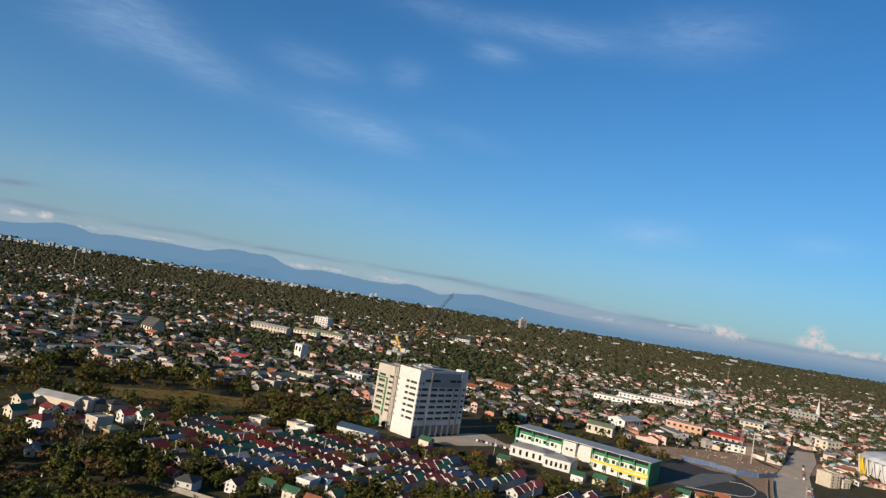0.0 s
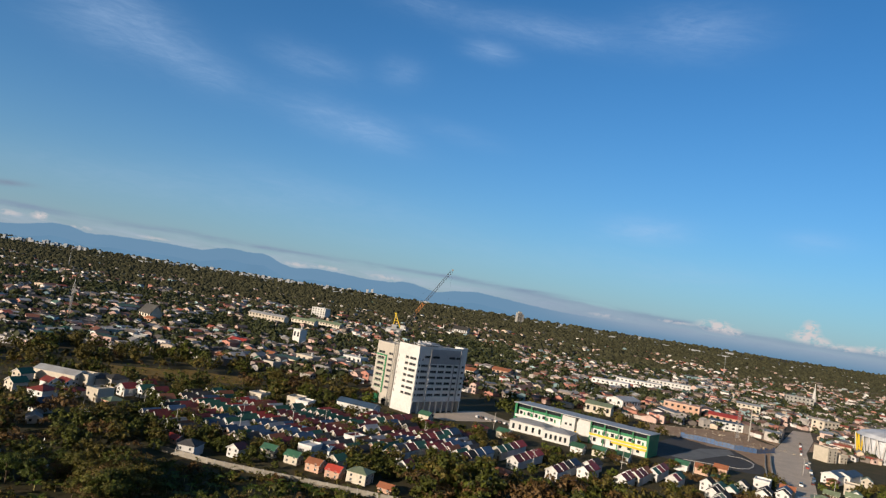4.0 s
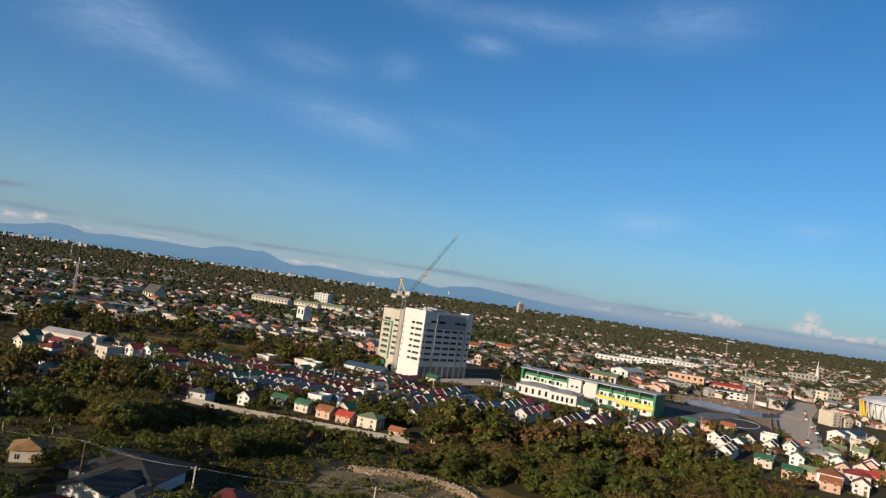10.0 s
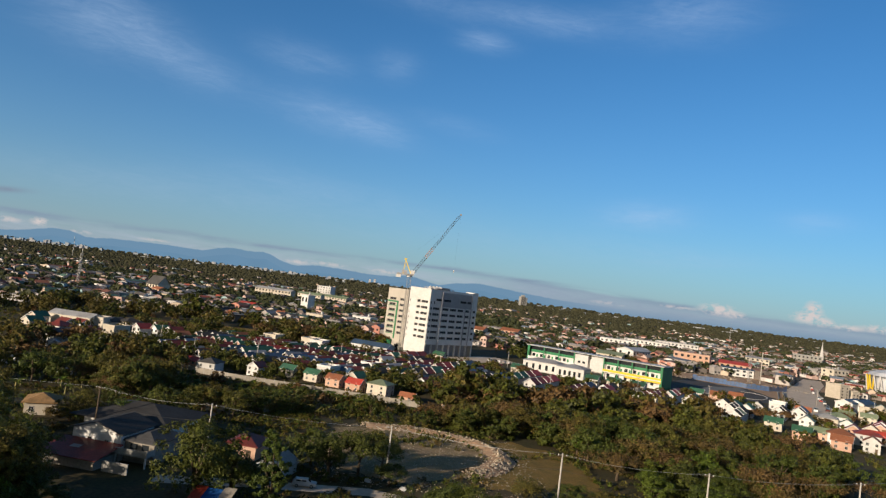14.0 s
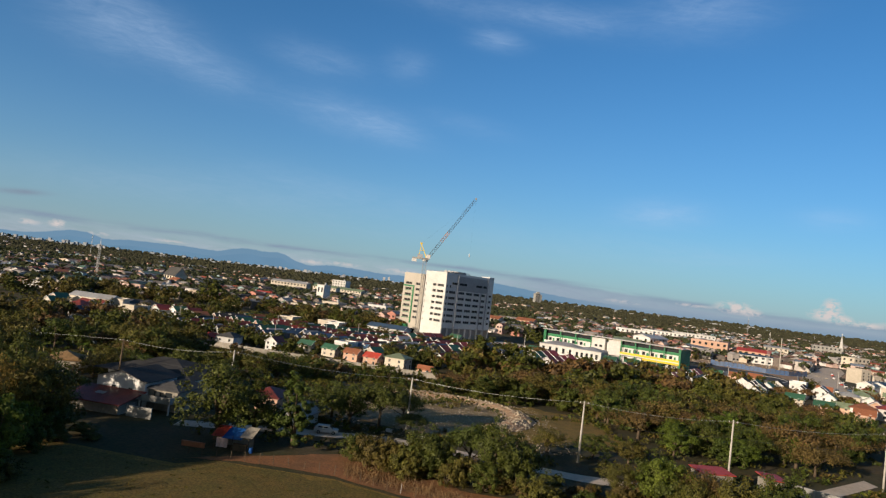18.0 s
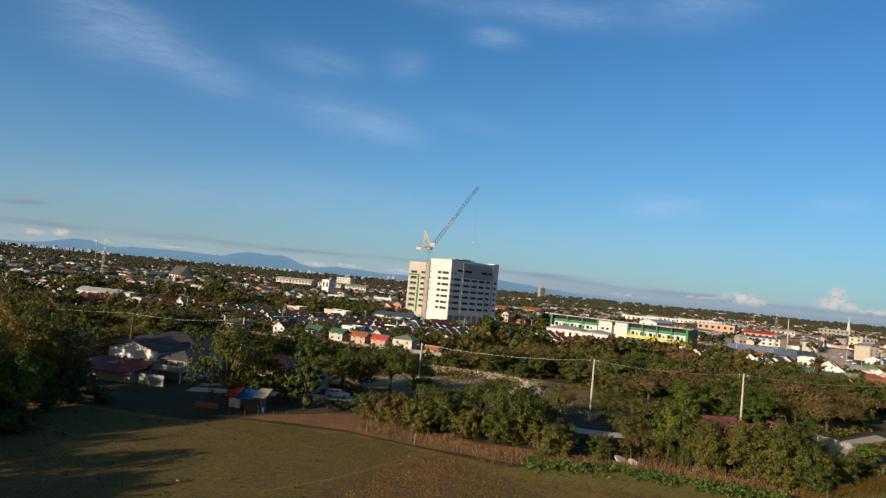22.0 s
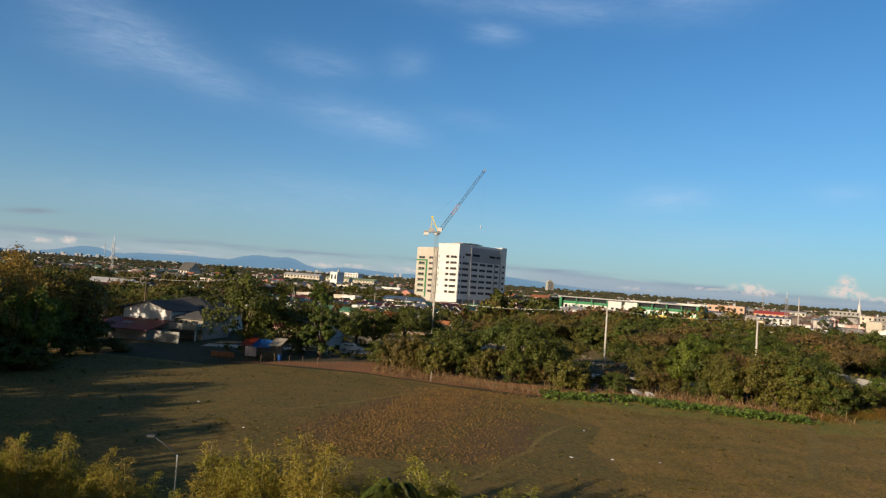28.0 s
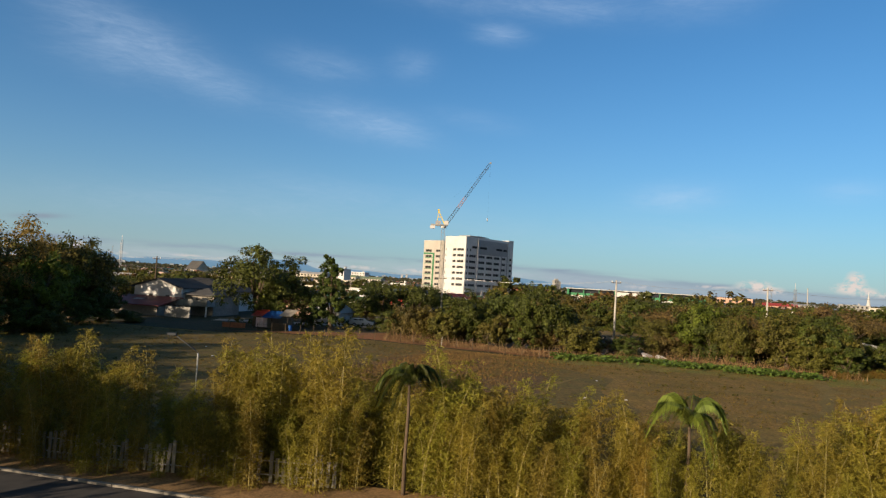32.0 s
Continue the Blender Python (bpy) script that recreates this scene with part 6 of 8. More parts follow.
def block_wall(name, points, h, mat, label, step=3.0):
    w = thing(name, label, "wall", kind="structure")
    for x, y, a, l in polyline(points, step):
        m = pose(x, y, min(ground_z(y), ground_z(y + 2)) - 0.15, 0, 0, a)
        part("panel", Buf().box(0.12, l - 0.12, -0.07, 0.07, 0, h), mat, w, m=m)
        part("post", Buf().box(-0.118, 0.118, -0.11, 0.11, 0, h + 0.12).add([(-.14, -.14, h + .12), (.14, -.14, h + .12), (.14, .14, h + .12), (-.14, .14, h + .12), (0, 0, h + .22)], [(0, 3, 2, 1), (0, 1, 4), (1, 2, 4), (2, 3, 4), (3, 0, 4)]), M["concrete"], w, m=m)
    return w


block_wall("perimeter_wall", [(-72, 224), (-50, 216), (-28, 212), (-14, 209.5), (8, 205.5)], 1.9, M["block"], "weathered grey block wall round the estate")


def power_pole(x, y, top, label="tall concrete power pole with a crossarm", arm=True, r=0.13, yaw=-5, mat="pole"):
    z0 = ground_z(y)
    p = thing("power_pole", label, "utility pole", pose(x, y, z0, 0, 0, yaw), "power poles")
    h = top - z0
    part("shaft", Buf().tube([(0, 0, -0.5), (0, 0, h * 0.5), (0, 0, h)], [r * 1.5, r * 1.2, r * 0.9], 8).mesh("shaft", M[mat], True), None, p)
    if arm:
        part("crossarm", Buf().box(-0.75, 0.75, -0.06, 0.06, h - 0.5, h - 0.38), M["bark"], p)
        for k in (-0.65, 0, 0.65):
            part("insulator", Buf().tube([(k, 0, h - 0.375), (k, 0, h - 0.26), (k, 0, h - 0.15)], [0.05, 0.08, 0.03], 6), M["white"], p)
    return (x, y, top - 0.2)


LINE = [power_pole(-50.8, 121.0, 12.3, "dark timber power pole with a crossarm", mat="bark"), power_pole(-28.0, 108.0, 14.2), power_pole(0.3, 118.0, 11.9), power_pole(28.0, 108.5, 12.8), power_pole(50.8, 105.5, 13.0), power_pole(80, 112, 13.0)]


def power_line(p, q, sag, r=0.03, off=(0, 0, 0), mat="steel"):
    pts = []
    for k in range(13):
        t = k / 12
        v = Vector(p).lerp(Vector(q), t) + Vector(off)
        v.z -= 4 * sag * t * (1 - t)
        pts.append(tuple(v))
    return thing("power_line", "thin sagging overhead cable between poles", "cable", group="overhead cables", data=Buf().tube(pts, [r] * 13, 4).mesh("power_line", M[mat]))


power_line((-120, 128, 11.5), LINE[0], 0.8, 0.014)
for p, q in zip(LINE, LINE[1:]):
    for off in ((-0.6, 0, 0), (0.6, 0, 0)):
        power_line(p, q, 0.7, 0.012, off)
    power_line(p, q, 0.9, 0.022, (0, 0, -2.4), "wire")
power_line(LINE[-1], (140, 150, 12), 0.9)
for x, y, h in ((-75, 253, 7.5), (-53, 258, 8), (-37, 280, 8), (-10, 258, 8), (18, 300, 8), (62, 275, 8), (107, 300, 8.5), (140, 301, 8.5), (55, 346, 9), (-95, 275, 8), (-115, 268, 8), (205, 300, 9), (178, 272, 8), (232, 322, 9), (-58, 285, 8), (-25, 292, 8), (241, 446, 21), (222, 352, 9)):
    power_pole(x, y, h, "slim concrete street pole between houses", arm=h < 10, r=0.1 if h < 10 else 0.3)


# ---- the villa behind the mango trees ----
def villa():
    v = thing("villa", "white two-storey villa with dark grey hip roofs", "house", pose(-46.0, 111.0, ground_z(111) - 0.05, 0, 0, -12))
    w, h, rise = 8.6, 4.3, 1.3
    b = Buf().gable_wall(w, 9.0, h, rise)
    part("gable_wall", b, M["white"], v, "stained white gable wall", pose(0, 4.5, 0))
    part("gable_roof", Buf().gable_roof(w, 9.0, h, rise, 0.5), M["slate"], v, m=pose(0, 4.5, 0))
    for x, z in ((-1.2, 2.4), (1.8, 2.3)):
        o = part("window", WIN, None, v, m=pose(x, 0, z) @ Matrix.Scale(0.8, 4))
        part("pane", PANE, None, o)
    part("main_body", Buf().box(-9.5, 4.5, 9.6, 24.6, 0, 3.7), M["white"], v)
    part("main_roof", Buf().add([tuple(pose(-2.5, 17.1, 0, 0, 0, 90) @ Vector(p)) for p in Buf().hip_roof(15.0, 17.5, 3.72, 2.2, 0.8).v], Buf().hip_roof(15.0, 17.5, 3.72, 2.2, 0.8).f), M["slate"], v, "dark grey hip roof")
    # wing and balcony take grey materials to put the shade on them into colour
    part("east_wing", Buf().box(4.32, 9.5, 1.0, 9.4, 0, 3.3), M["block"], v)
    part("east_roof", Buf().hip_roof(5.4, 8.6, 3.32, 1.2, 0.5), M["slate"], v, m=pose(6.9, 5.2, 0))
    part("balcony", Buf().box(4.32, 9.8, -1.4, 0.99, 1.7, 1.95).box(4.32, 9.8, -1.4, -1.28, 1.96, 2.7).box(9.68, 9.8, -1.27, 0.99, 1.96, 2.7), M["concrete"], v, "balcony coloured grey for its shade")
    for x in (4.5, 9.6):
        part("balcony_post", Buf().box(x - 0.1, x + 0.1, -1.35, -1.15, 0, 1.69), M["white"], v)
    for x in (5.4, 7.4):
        part("window", Buf().box(x, x + 1.2, 0.94, 0.997, 2.1, 3.0), M["glass"], v)
    for x in (-4.5, -1.5, 3.0):
        part("window", Buf().box(x, x + 1.3, 9.54, 9.597, 1.2, 2.4), M["glass"], v)
    part("lean_to", Buf().box(-5.2, 4.2, -6.0, -0.2, 0, 1.5), M["block"], v)
    part("lean_to_roof", Buf().add([(-5.6, -6.6, 1.55), (4.8, -6.6, 1.55), (4.8, -0.05, 2.7), (-5.6, -0.05, 2.7), (-5.6, -6.6, 1.68), (4.8, -6.6, 1.68), (4.8, -0.05, 2.83), (-5.6, -0.05, 2.83)], [(0, 3, 2, 1), (4, 5, 6, 7), (0, 1, 5, 4), (1, 2, 6, 5), (2, 3, 7, 6), (3, 0, 4, 7)]), M["maroon"], v, "rusty maroon lean-to roof")
    part("roof_patch", Buf().box(-0.8, 0.8, -0.5, 0.5, -0.02, 0.02, pose(-1.2, -3.0, 2.36, 10, 0, 0)), M["zinc"], v, "zinc patch sheet")
    part("yard_wall", Buf().box(5.2, 9.4, -5.4, -5.2, 0, 1.7), M["concrete"], v, "grey yard wall")


villa()
b_house = house("cottage", -24.5, 122.5, -10, "peach", "maroon", 2, "houses by the lane")
house("cottage", -68, 137, 20, "cream", "litter", 2, "houses by the lane")
house("bungalow", -17.5, 113.5, -15, "white", "zinc", 1, "houses by the lane")


def hut():
    h = thing("roadside_hut", "ramshackle roadside hut under blue and red tarpaulins", "hut", pose(-22.8, 93.8, 3, 0, 0, -4))
    for x, y in ((-2.2, -1.2), (2.4, -1.2), (-2.2, 1.4), (2.4, 1.4), (0.2, -1.2)):
        part("post", Buf().tube([(x, y, -0.1), (x + 0.05, y, 1.9)], [0.06, 0.05], 5), M["bark"], h)
    for k, (x0, x1, z, mat, lab) in enumerate(((-2.6, -1.0, 1.7, "red", "red tarpaulin"), (-1.1, 1.5, 1.55, "tarp", "blue tarpaulin"), (1.3, 3.0, 1.9, "block", "grey sheet roof"))):
        b = Buf()
        n = 5
        pts = [(x0 + (x1 - x0) * i / n, -1.6 + 3.4 * j / n, z + 0.75 * j / n - 0.25 * math.sin(math.pi * i / n) * math.sin(math.pi * j / n)) for j in range(n + 1) for i in range(n + 1)]
        b.add(pts + [(x, y, zz + 0.03) for x, y, zz in pts], [(j * 6 + i, (j + 1) * 6 + i, (j + 1) * 6 + i + 1, j * 6 + i + 1) for j in range(n) for i in range(n)] + [(36 + j * 6 + i, 36 + j * 6 + i + 1, 36 + (j + 1) * 6 + i + 1, 36 + (j + 1) * 6 + i) for j in range(n) for i in range(n)])
        part("tarpaulin" if k < 2 else "roof_sheet", b, M[mat], h, lab)
    part("cloth", Buf().add([(-1.9 + 0.3 * i, -1.3 + 0.1 * (i % 2), z) for z in (0.25, 1.5) for i in range(6)] + [(-1.9 + 0.3 * i, -1.24 + 0.1 * (i % 2), z) for z in (0.25, 1.5) for i in range(6)], [(i, i + 1, i + 7, i + 6) for i in range(5)] + [(13 + i, 12 + i, 18 + i, 19 + i) for i in range(5)]), M["pink"], h, "hanging pink cloth")
    part("counter", Buf().box(0.4, 2.2, -1.3, -0.7, 0, 0.9), M["bark"], h)
    part("back_panel", Buf().box(-2.2, 2.4, 1.3, 1.36, 0, 1.6), M["block"], h)
    part("drum", Buf().tube([(2.9, -1.4, 0), (2.9, -1.4, 0.75)], [0.26, 0.26], 10), M["tarp"], h)
    low = thing("low_wall", "low red-brown brick wall by the hut", "wall", pose(-29.2, 92.4, 3, 0, 0, -8))
    part("wall", Buf().box(0, 3.2, -0.1, 0.1, -0.1, 0.6).box(-0.02, 3.22, -0.14, 0.14, 0.6, 0.68), M["orange"], low)


hut()


def car(x, y, yaw, mat="carpaint", words="white estate car parked on the lane", s=0.84):
    c = thing("car", words, "car", pose(x, y, ground_z(y) + 0.05, 0, 0, yaw) @ Matrix.Scale(s, 4), "parked cars")
    prof = [(-2.2, 0.35), (2.15, 0.35), (2.25, 0.6), (2.15, 0.85), (1.2, 1.0), (0.6, 1.5), (-1.6, 1.52), (-2.1, 1.05), (-2.25, 0.7)]
    n = len(prof)
    for_body = [(px, -0.85 + (0.12 if pz > 1.1 else 0), pz) for px, pz in prof] + [(px, 0.85 - (0.12 if pz > 1.1 else 0), pz) for px, pz in prof]
    part("body", Buf().add(for_body, [tuple(range(n)), tuple(range(2 * n - 1, n - 1, -1))] + [(i, n + i, n + (i + 1) % n, (i + 1) % n) for i in range(n)]), M[mat], c)
    for x0, x1 in ((-1.5, -0.55), (-0.45, 0.35)):
        for sy in (-1, 1):
            part("side_window", Buf().box(x0, x1, sy * 0.80 - 0.02, sy * 0.80 + 0.02, 1.02, 1.38), M["glass"], c)
    part("windscreen", Buf().add([(1.16, -0.66, 1.04), (1.16, 0.66, 1.04), (0.66, 0.62, 1.46), (0.66, -0.62, 1.46), (1.20, -0.66, 1.05), (1.20, 0.66, 1.05), (0.70, 0.62, 1.48), (0.70, -0.62, 1.48)], [(0, 3, 2, 1), (4, 5, 6, 7), (0, 1, 5, 4), (1, 2, 6, 5), (2, 3, 7, 6), (3, 0, 4, 7)]), M["glass"], c)
    for wx in (-1.35, 1.4):
        for sy in (-1, 1):
            o = part("wheel", Buf().tube([(wx, sy * 0.70, 0.33), (wx, sy * 0.88, 0.33)], [0.33, 0.33], 14), M["tyre"], c)
            part("rim", Buf().tube([(wx, sy * 0.87, 0.33), (wx, sy * 0.90, 0.33)], [0.2, 0.18], 10), M["steel"], o)
    for sy in (-0.6, 0.6):
        part("headlight", Buf().box(2.2, 2.26, sy - 0.15, sy + 0.15, 0.65, 0.8), M["frame"], c)
        part("tail_light", Buf().box(-2.27, -2.2, sy - 0.12, sy + 0.12, 0.75, 1.0), M["red"], c)
    return c


car(-12.2, 108.2, 4)
car(58, 106, 60, words="pale parked car among the trees")
for k in range(9):
    car(50 + 3.0 * k * 0.8, 376 - 1.3 * k, 60 + 6 * (k % 3), ("carpaint", "slate", "carpaint", "steel")[k % 4], "small car parked beside the tall building")
for k in range(5):
    car(262 + 7 * k, 420 + 12 * k, 55, ("carpaint", "slate", "red")[k % 3], "car on the wide concrete road")


def pasture_fence():
    f = thing("wire_fence", "leaning timber posts with slack wire round the pasture", "fence")
    rnd = random.Random(6)
    tops = []
    for x, y, a, l in polyline([(-27, 88.3), (-16, 88.0), (-8, 86.6), (0.5, 82.2), (11.5, 76.6), (14, 78.5)], 1.9):
        lean = (rnd.uniform(-0.12, 0.12), rnd.uniform(-0.12, 0.12))
        h = rnd.uniform(0.95, 1.35)
        part("post", Buf().tube([(x, y, 2.9), (x + lean[0], y + lean[1], 3 + h)], [0.045, 0.035], 5), M["pole"] if rnd.random() < 0.15 else M["bark"], f)
        tops.append((x + lean[0], y + lean[1], 3 + h))
    for z in (-0.15, -0.6):
        part("wire", Buf().tube([(x, y, zz + z) for x, y, zz in tops], [0.006] * len(tops), 3), M["wire"], f)
    return f


pasture_fence()


def rock_mesh(n, spots, s0, s1, seed):
    """Many small angular rocks."""
    rng = np.random.default_rng(seed)
    c = spots(rng, n)
    s = rng.uniform(s0, s1, (n, 1, 1)) * rng.uniform(0.5, 1.3, (n, 1, 3))
    oct_v = np.array([(1, 0, 0), (0, 1, 0), (-1, 0, 0), (0, -1, 0), (0, 0, 0.8), (0, 0, -0.5)]) 
    v = c[:, None] + oct_v * s + rng.normal(0, 0.12, (n, 6, 3)) * s
    f = np.array([(0, 1, 4), (1, 2, 4), (2, 3, 4), (3, 0, 4), (1, 0, 5), (2, 1, 5), (3, 2, 5), (0, 3, 5)])
    return v.reshape(-1, 3), ((np.arange(n) * 6)[:, None, None] + f).reshape(-1, 3)


def mound():
    arc = [(-6, 164), (4, 166), (12, 164), (19, 158), (23.5, 149), (24, 140), (21, 132), (16, 126.5)]
    n = 96
    px, py = np.interp(np.linspace(0, 7, n), range(8), [p[0] for p in arc]), np.interp(np.linspace(0, 7, n), range(8), [p[1] for p in arc])
    v = []
    for k in range(n):
        d = np.array([px[min(k + 1, n - 1)] - px[max(k - 1, 0)], py[min(k + 1, n - 1)] - py[max(k - 1, 0)]])
        d /= np.linalg.norm(d)
        nx, ny = d[1], -d[0]
        hump = 0.9 + 0.5 * noise.noise(Vector((k * 0.3, 0, 5)))
        for o, h in ((-3.2, 0.0), (-1.2, hump * 0.8), (0.2, hump), (1.4, hump * 0.6), (2.8, 0.0)):
            v.append((px[k] - nx * o, py[k] - ny * o, ground_z(py[k]) + h + 0.02))
    f = [(k * 5 + j, (k + 1) * 5 + j, (k + 1) * 5 + j + 1, k * 5 + j + 1) for k in range(n - 1) for j in range(4)]
    berm = thing("rubble_mound", "curved mound of pale broken rubble", "mound", data=np_mesh("rubble_mound", np.array(v), np.array(f), M["dirt"]))

    def spots(rng, m):
        k = rng.integers(0, n, m)
        off = rng.normal(0, 1.5, (m, 2))
        x, y = px[k] + off[:, 0], py[k] + off[:, 1]
        z = np.array([ground_z(b) for b in y]) + np.clip(1.0 - np.hypot(off[:, 0], off[:, 1]) / 3.0, 0, 1) * 1.0 + 0.05
        return np.stack([x, y, z], 1)

    rv, rf = rock_mesh(1500, spots, 0.14, 0.42, 2)
    tagged(part("rubble", np_mesh("rubble", rv, rf, M["rock"]), None, berm), kind="stuff")

    def loose(rng, m):
        x, y = rng.uniform(-12, 30, m), rng.uniform(112, 164, m)
        return np.stack([x, y, np.array([ground_z(b) for b in y]) + 0.05], 1)

    rv, rf = rock_mesh(2600, loose, 0.05, 0.2, 3)
    thing("scattered_rubble", "pale rocks scattered over the clearing", "rubble", kind="stuff", data=np_mesh("scattered_rubble", rv, rf, M["rock"]))


mound()


def clods():
    def spots(rng, m):
        y = rng.uniform(46, 78, m)
        x = np.interp(y, [46, 53, 65, 78], [-4, -5, -0.5, 3.5]) + rng.normal(0, 2.6, m) + (rng.random(m) < 0.25) * 7
        return np.stack([x, y, np.full(m, 3.05)], 1)

    v, f = rock_mesh(11000, spots, 0.045, 0.12, 12)
    thing("soil_clods", "clods of brown soil on the ploughed patch", "soil", kind="stuff", data=np_mesh("soil_clods", v, f, M["soil"]))


clods()
for x, y, a, s in ((25.6, 82.6, 20, 1.15), (26.9, 82.0, -25, 0.9), (20.2, 82.6, 40, 0.6), (-2.5, 114.5, 10, 0.9), (3.4, 112.2, -30, 0.8)):
    thing("concrete_slab", "broken pale concrete slab lying on soil", "slab", pose(x, y, ground_z(y) + 0.28 * s, 28, 12, a) @ Matrix.Scale(s, 4), data=Buf().prism([(-0.7, -0.4), (0.6, -0.5), (0.75, 0.35), (-0.1, 0.55), (-0.65, 0.4)], -0.08, 0.08).mesh("concrete_slab", M["white"]))


def east_sheds():
    s = thing("long_shed", "low concrete shed with a red sheet roof end", "shed", pose(54.4, 95.4, 3, 0, 0, 2))
    wall = [(0, 0, -0.2), (9.4, 0, -0.2), (9.4, 0, 2.2), (0, 0, 3.7)]
    part("wall", Buf().add(wall + [(x, 0.25, z) for x, _, z in wall], [(0, 1, 2, 3), (7, 6, 5, 4), (0, 4, 5, 1), (1, 5, 6, 2), (2, 6, 7, 3), (3, 7, 4, 0)]), M["concrete"], s, "stained concrete wall with a sloping top")
    part("end_room", Buf().box(-2.6, -0.01, 0.0, 3.0, -0.2, 3.5), M["block"], s)
    part("roof", Buf().box(-3.0, 0.3, -0.5, 3.3, -0.06, 0.06, pose(0, 0, 3.7, 3, 4, 0)), M["red"], s, "red sheet roof")
    part("doorway", Buf().box(3.4, 4.3, -0.03, -0.004, 0, 1.7), M["void"], s)
    for k in range(4):
        part("pier", Buf().box(1.6 + 2.3 * k, 1.85 + 2.3 * k, -0.12, -0.004, -0.2, 3.3 - 0.36 * k), M["pole"], s)
    r = thing("shed", "small shed with a red sheet roof", "shed", pose(41.5, 93.6, 3, 0, 0, 8))
    part("wall", Buf().box(0, 4.6, 0, 3.0, -0.2, 3.9), M["block"], r)
    part("roof", Buf().box(-0.3, 4.9, -0.4, 3.3, -0.05, 0.06, pose(0, 0, 4.06, 4, 0, 0)), M["red"], r, "red sheet roof")


east_sheds()


def creeper():
    """Low broad-leaved creepers along the pasture's far edge."""
    rng = np.random.default_rng(14)
    n = 9000
    t = rng.random(n)
    x = 13 + t * 28
    y = np.interp(x, [13, 24, 33, 41], [77.2, 78.0, 74.2, 72.4]) + rng.normal(0, 1.2, n) + np.where(rng.random(n) < 0.2, rng.uniform(-1, 1.5, n), 0)
    keep = np.array([noise.noise(Vector((a * 0.45, b * 0.6, 8.0))) for a, b in zip(x, y)]) + rng.normal(0, 0.12, n) > -0.08
    x, y = x[keep], y[keep]
    n = len(x)
    z = 3.08 + rng.random(n) * 0.42
    c = np.stack([x, y, z], 1)
    up = rng.normal(0, 0.45, (n, 3)) + np.array([0, 0, 1.0])
    a = np.cross(up, rng.normal(size=(n, 3)))
    a /= np.linalg.norm(a, axis=1, keepdims=True)
    b = np.cross(up, a)
    b /= np.linalg.norm(b, axis=1, keepdims=True)
    s = rng.uniform(0.10, 0.24, (n, 1))
    v = np.stack([c - a * s, c + b * s * 0.8, c + a * s, c - b * s * 0.8], 1).reshape(-1, 3)
    thing("creeper_bed", "low bright green creepers along the pasture edge", "plants", kind="stuff", data=np_mesh("creeper_bed", v, np.arange(len(v)).reshape(-1, 4), M["creeper"]))


creeper()


def tussocks():
    """Grass tufts over the pasture: upright blades, thicker in patches."""
    rng = np.random.default_rng(15)
    n = 110000
    x, y = rng.uniform(-60, 90, n), 30 + 75 * rng.random(n)
    lim = np.interp(x, [-60, -30, -8, 12, 24, 42, 70, 110], [84, 86, 84.5, 75, 78, 72.5, 91, 110])
    patch = np.array([noise.noise(Vector((a * 0.12, b * 0.12, 2.0))) + 0.5 * noise.noise(Vector((a * 0.5, b * 0.5, 7.0))) for a, b in zip(x, y)])
    ploughed = (np.abs(x - np.interp(y, [46, 53, 65, 78], [-4, -5, -0.5, 3.5])) < 5.0) & (y > 47)
    ok = (y < lim) & (patch + rng.normal(0, 0.25, n) > np.where(ploughed, 0.75, 0.0)) & (y > 31 - 0.05 * x)
    x, y = x[ok], y[ok]
    n = len(x)
    h = rng.uniform(0.03, 0.11, n) * (1 + (rng.random(n) < 0.03) * 1.5)
    a = rng.uniform(0, 2 * math.pi, n)
    w = rng.uniform(0.03, 0.09, n)
    dx, dy = np.cos(a) * w, np.sin(a) * w
    lean = rng.normal(0, 0.07, (n, 2))
    v = np.stack([np.stack([x - dx, y - dy, np.full(n, 3.02)], 1), np.stack([x + dx, y + dy, np.full(n, 3.02)], 1), np.stack([x + lean[:, 0] + dx * 0.3, y + lean[:, 1], 3.03 + h], 1)], 1).reshape(-1, 3)
    thing("pasture_grass", "short dry tufts of pasture grass", "grass", kind="stuff", data=np_mesh("pasture_grass", v, np.arange(len(v)).reshape(-1, 3), M["grass"]))
    # tall straw strip at the eastern end
    n = 5000
    x, y = rng.uniform(43, 75, n), rng.normal(0, 1.3, n)
    y = 75 + (x - 43) * 0.5 + y
    h = rng.uniform(0.3, 0.8, n)
    v = np.stack([np.stack([x - 0.05, y, np.full(n, 3.0)], 1), np.stack([x + 0.05, y, np.full(n, 3.0)], 1), np.stack([x + rng.normal(0, 0.2, n), y + rng.normal(0, 0.2, n), 3 + h], 1)], 1).reshape(-1, 3)
    thing("straw_grass", "tall pale dry grass beside the pasture", "grass", kind="stuff", data=np_mesh("straw_grass", v, np.arange(len(v)).reshape(-1, 3), M["grass"]))


tussocks()


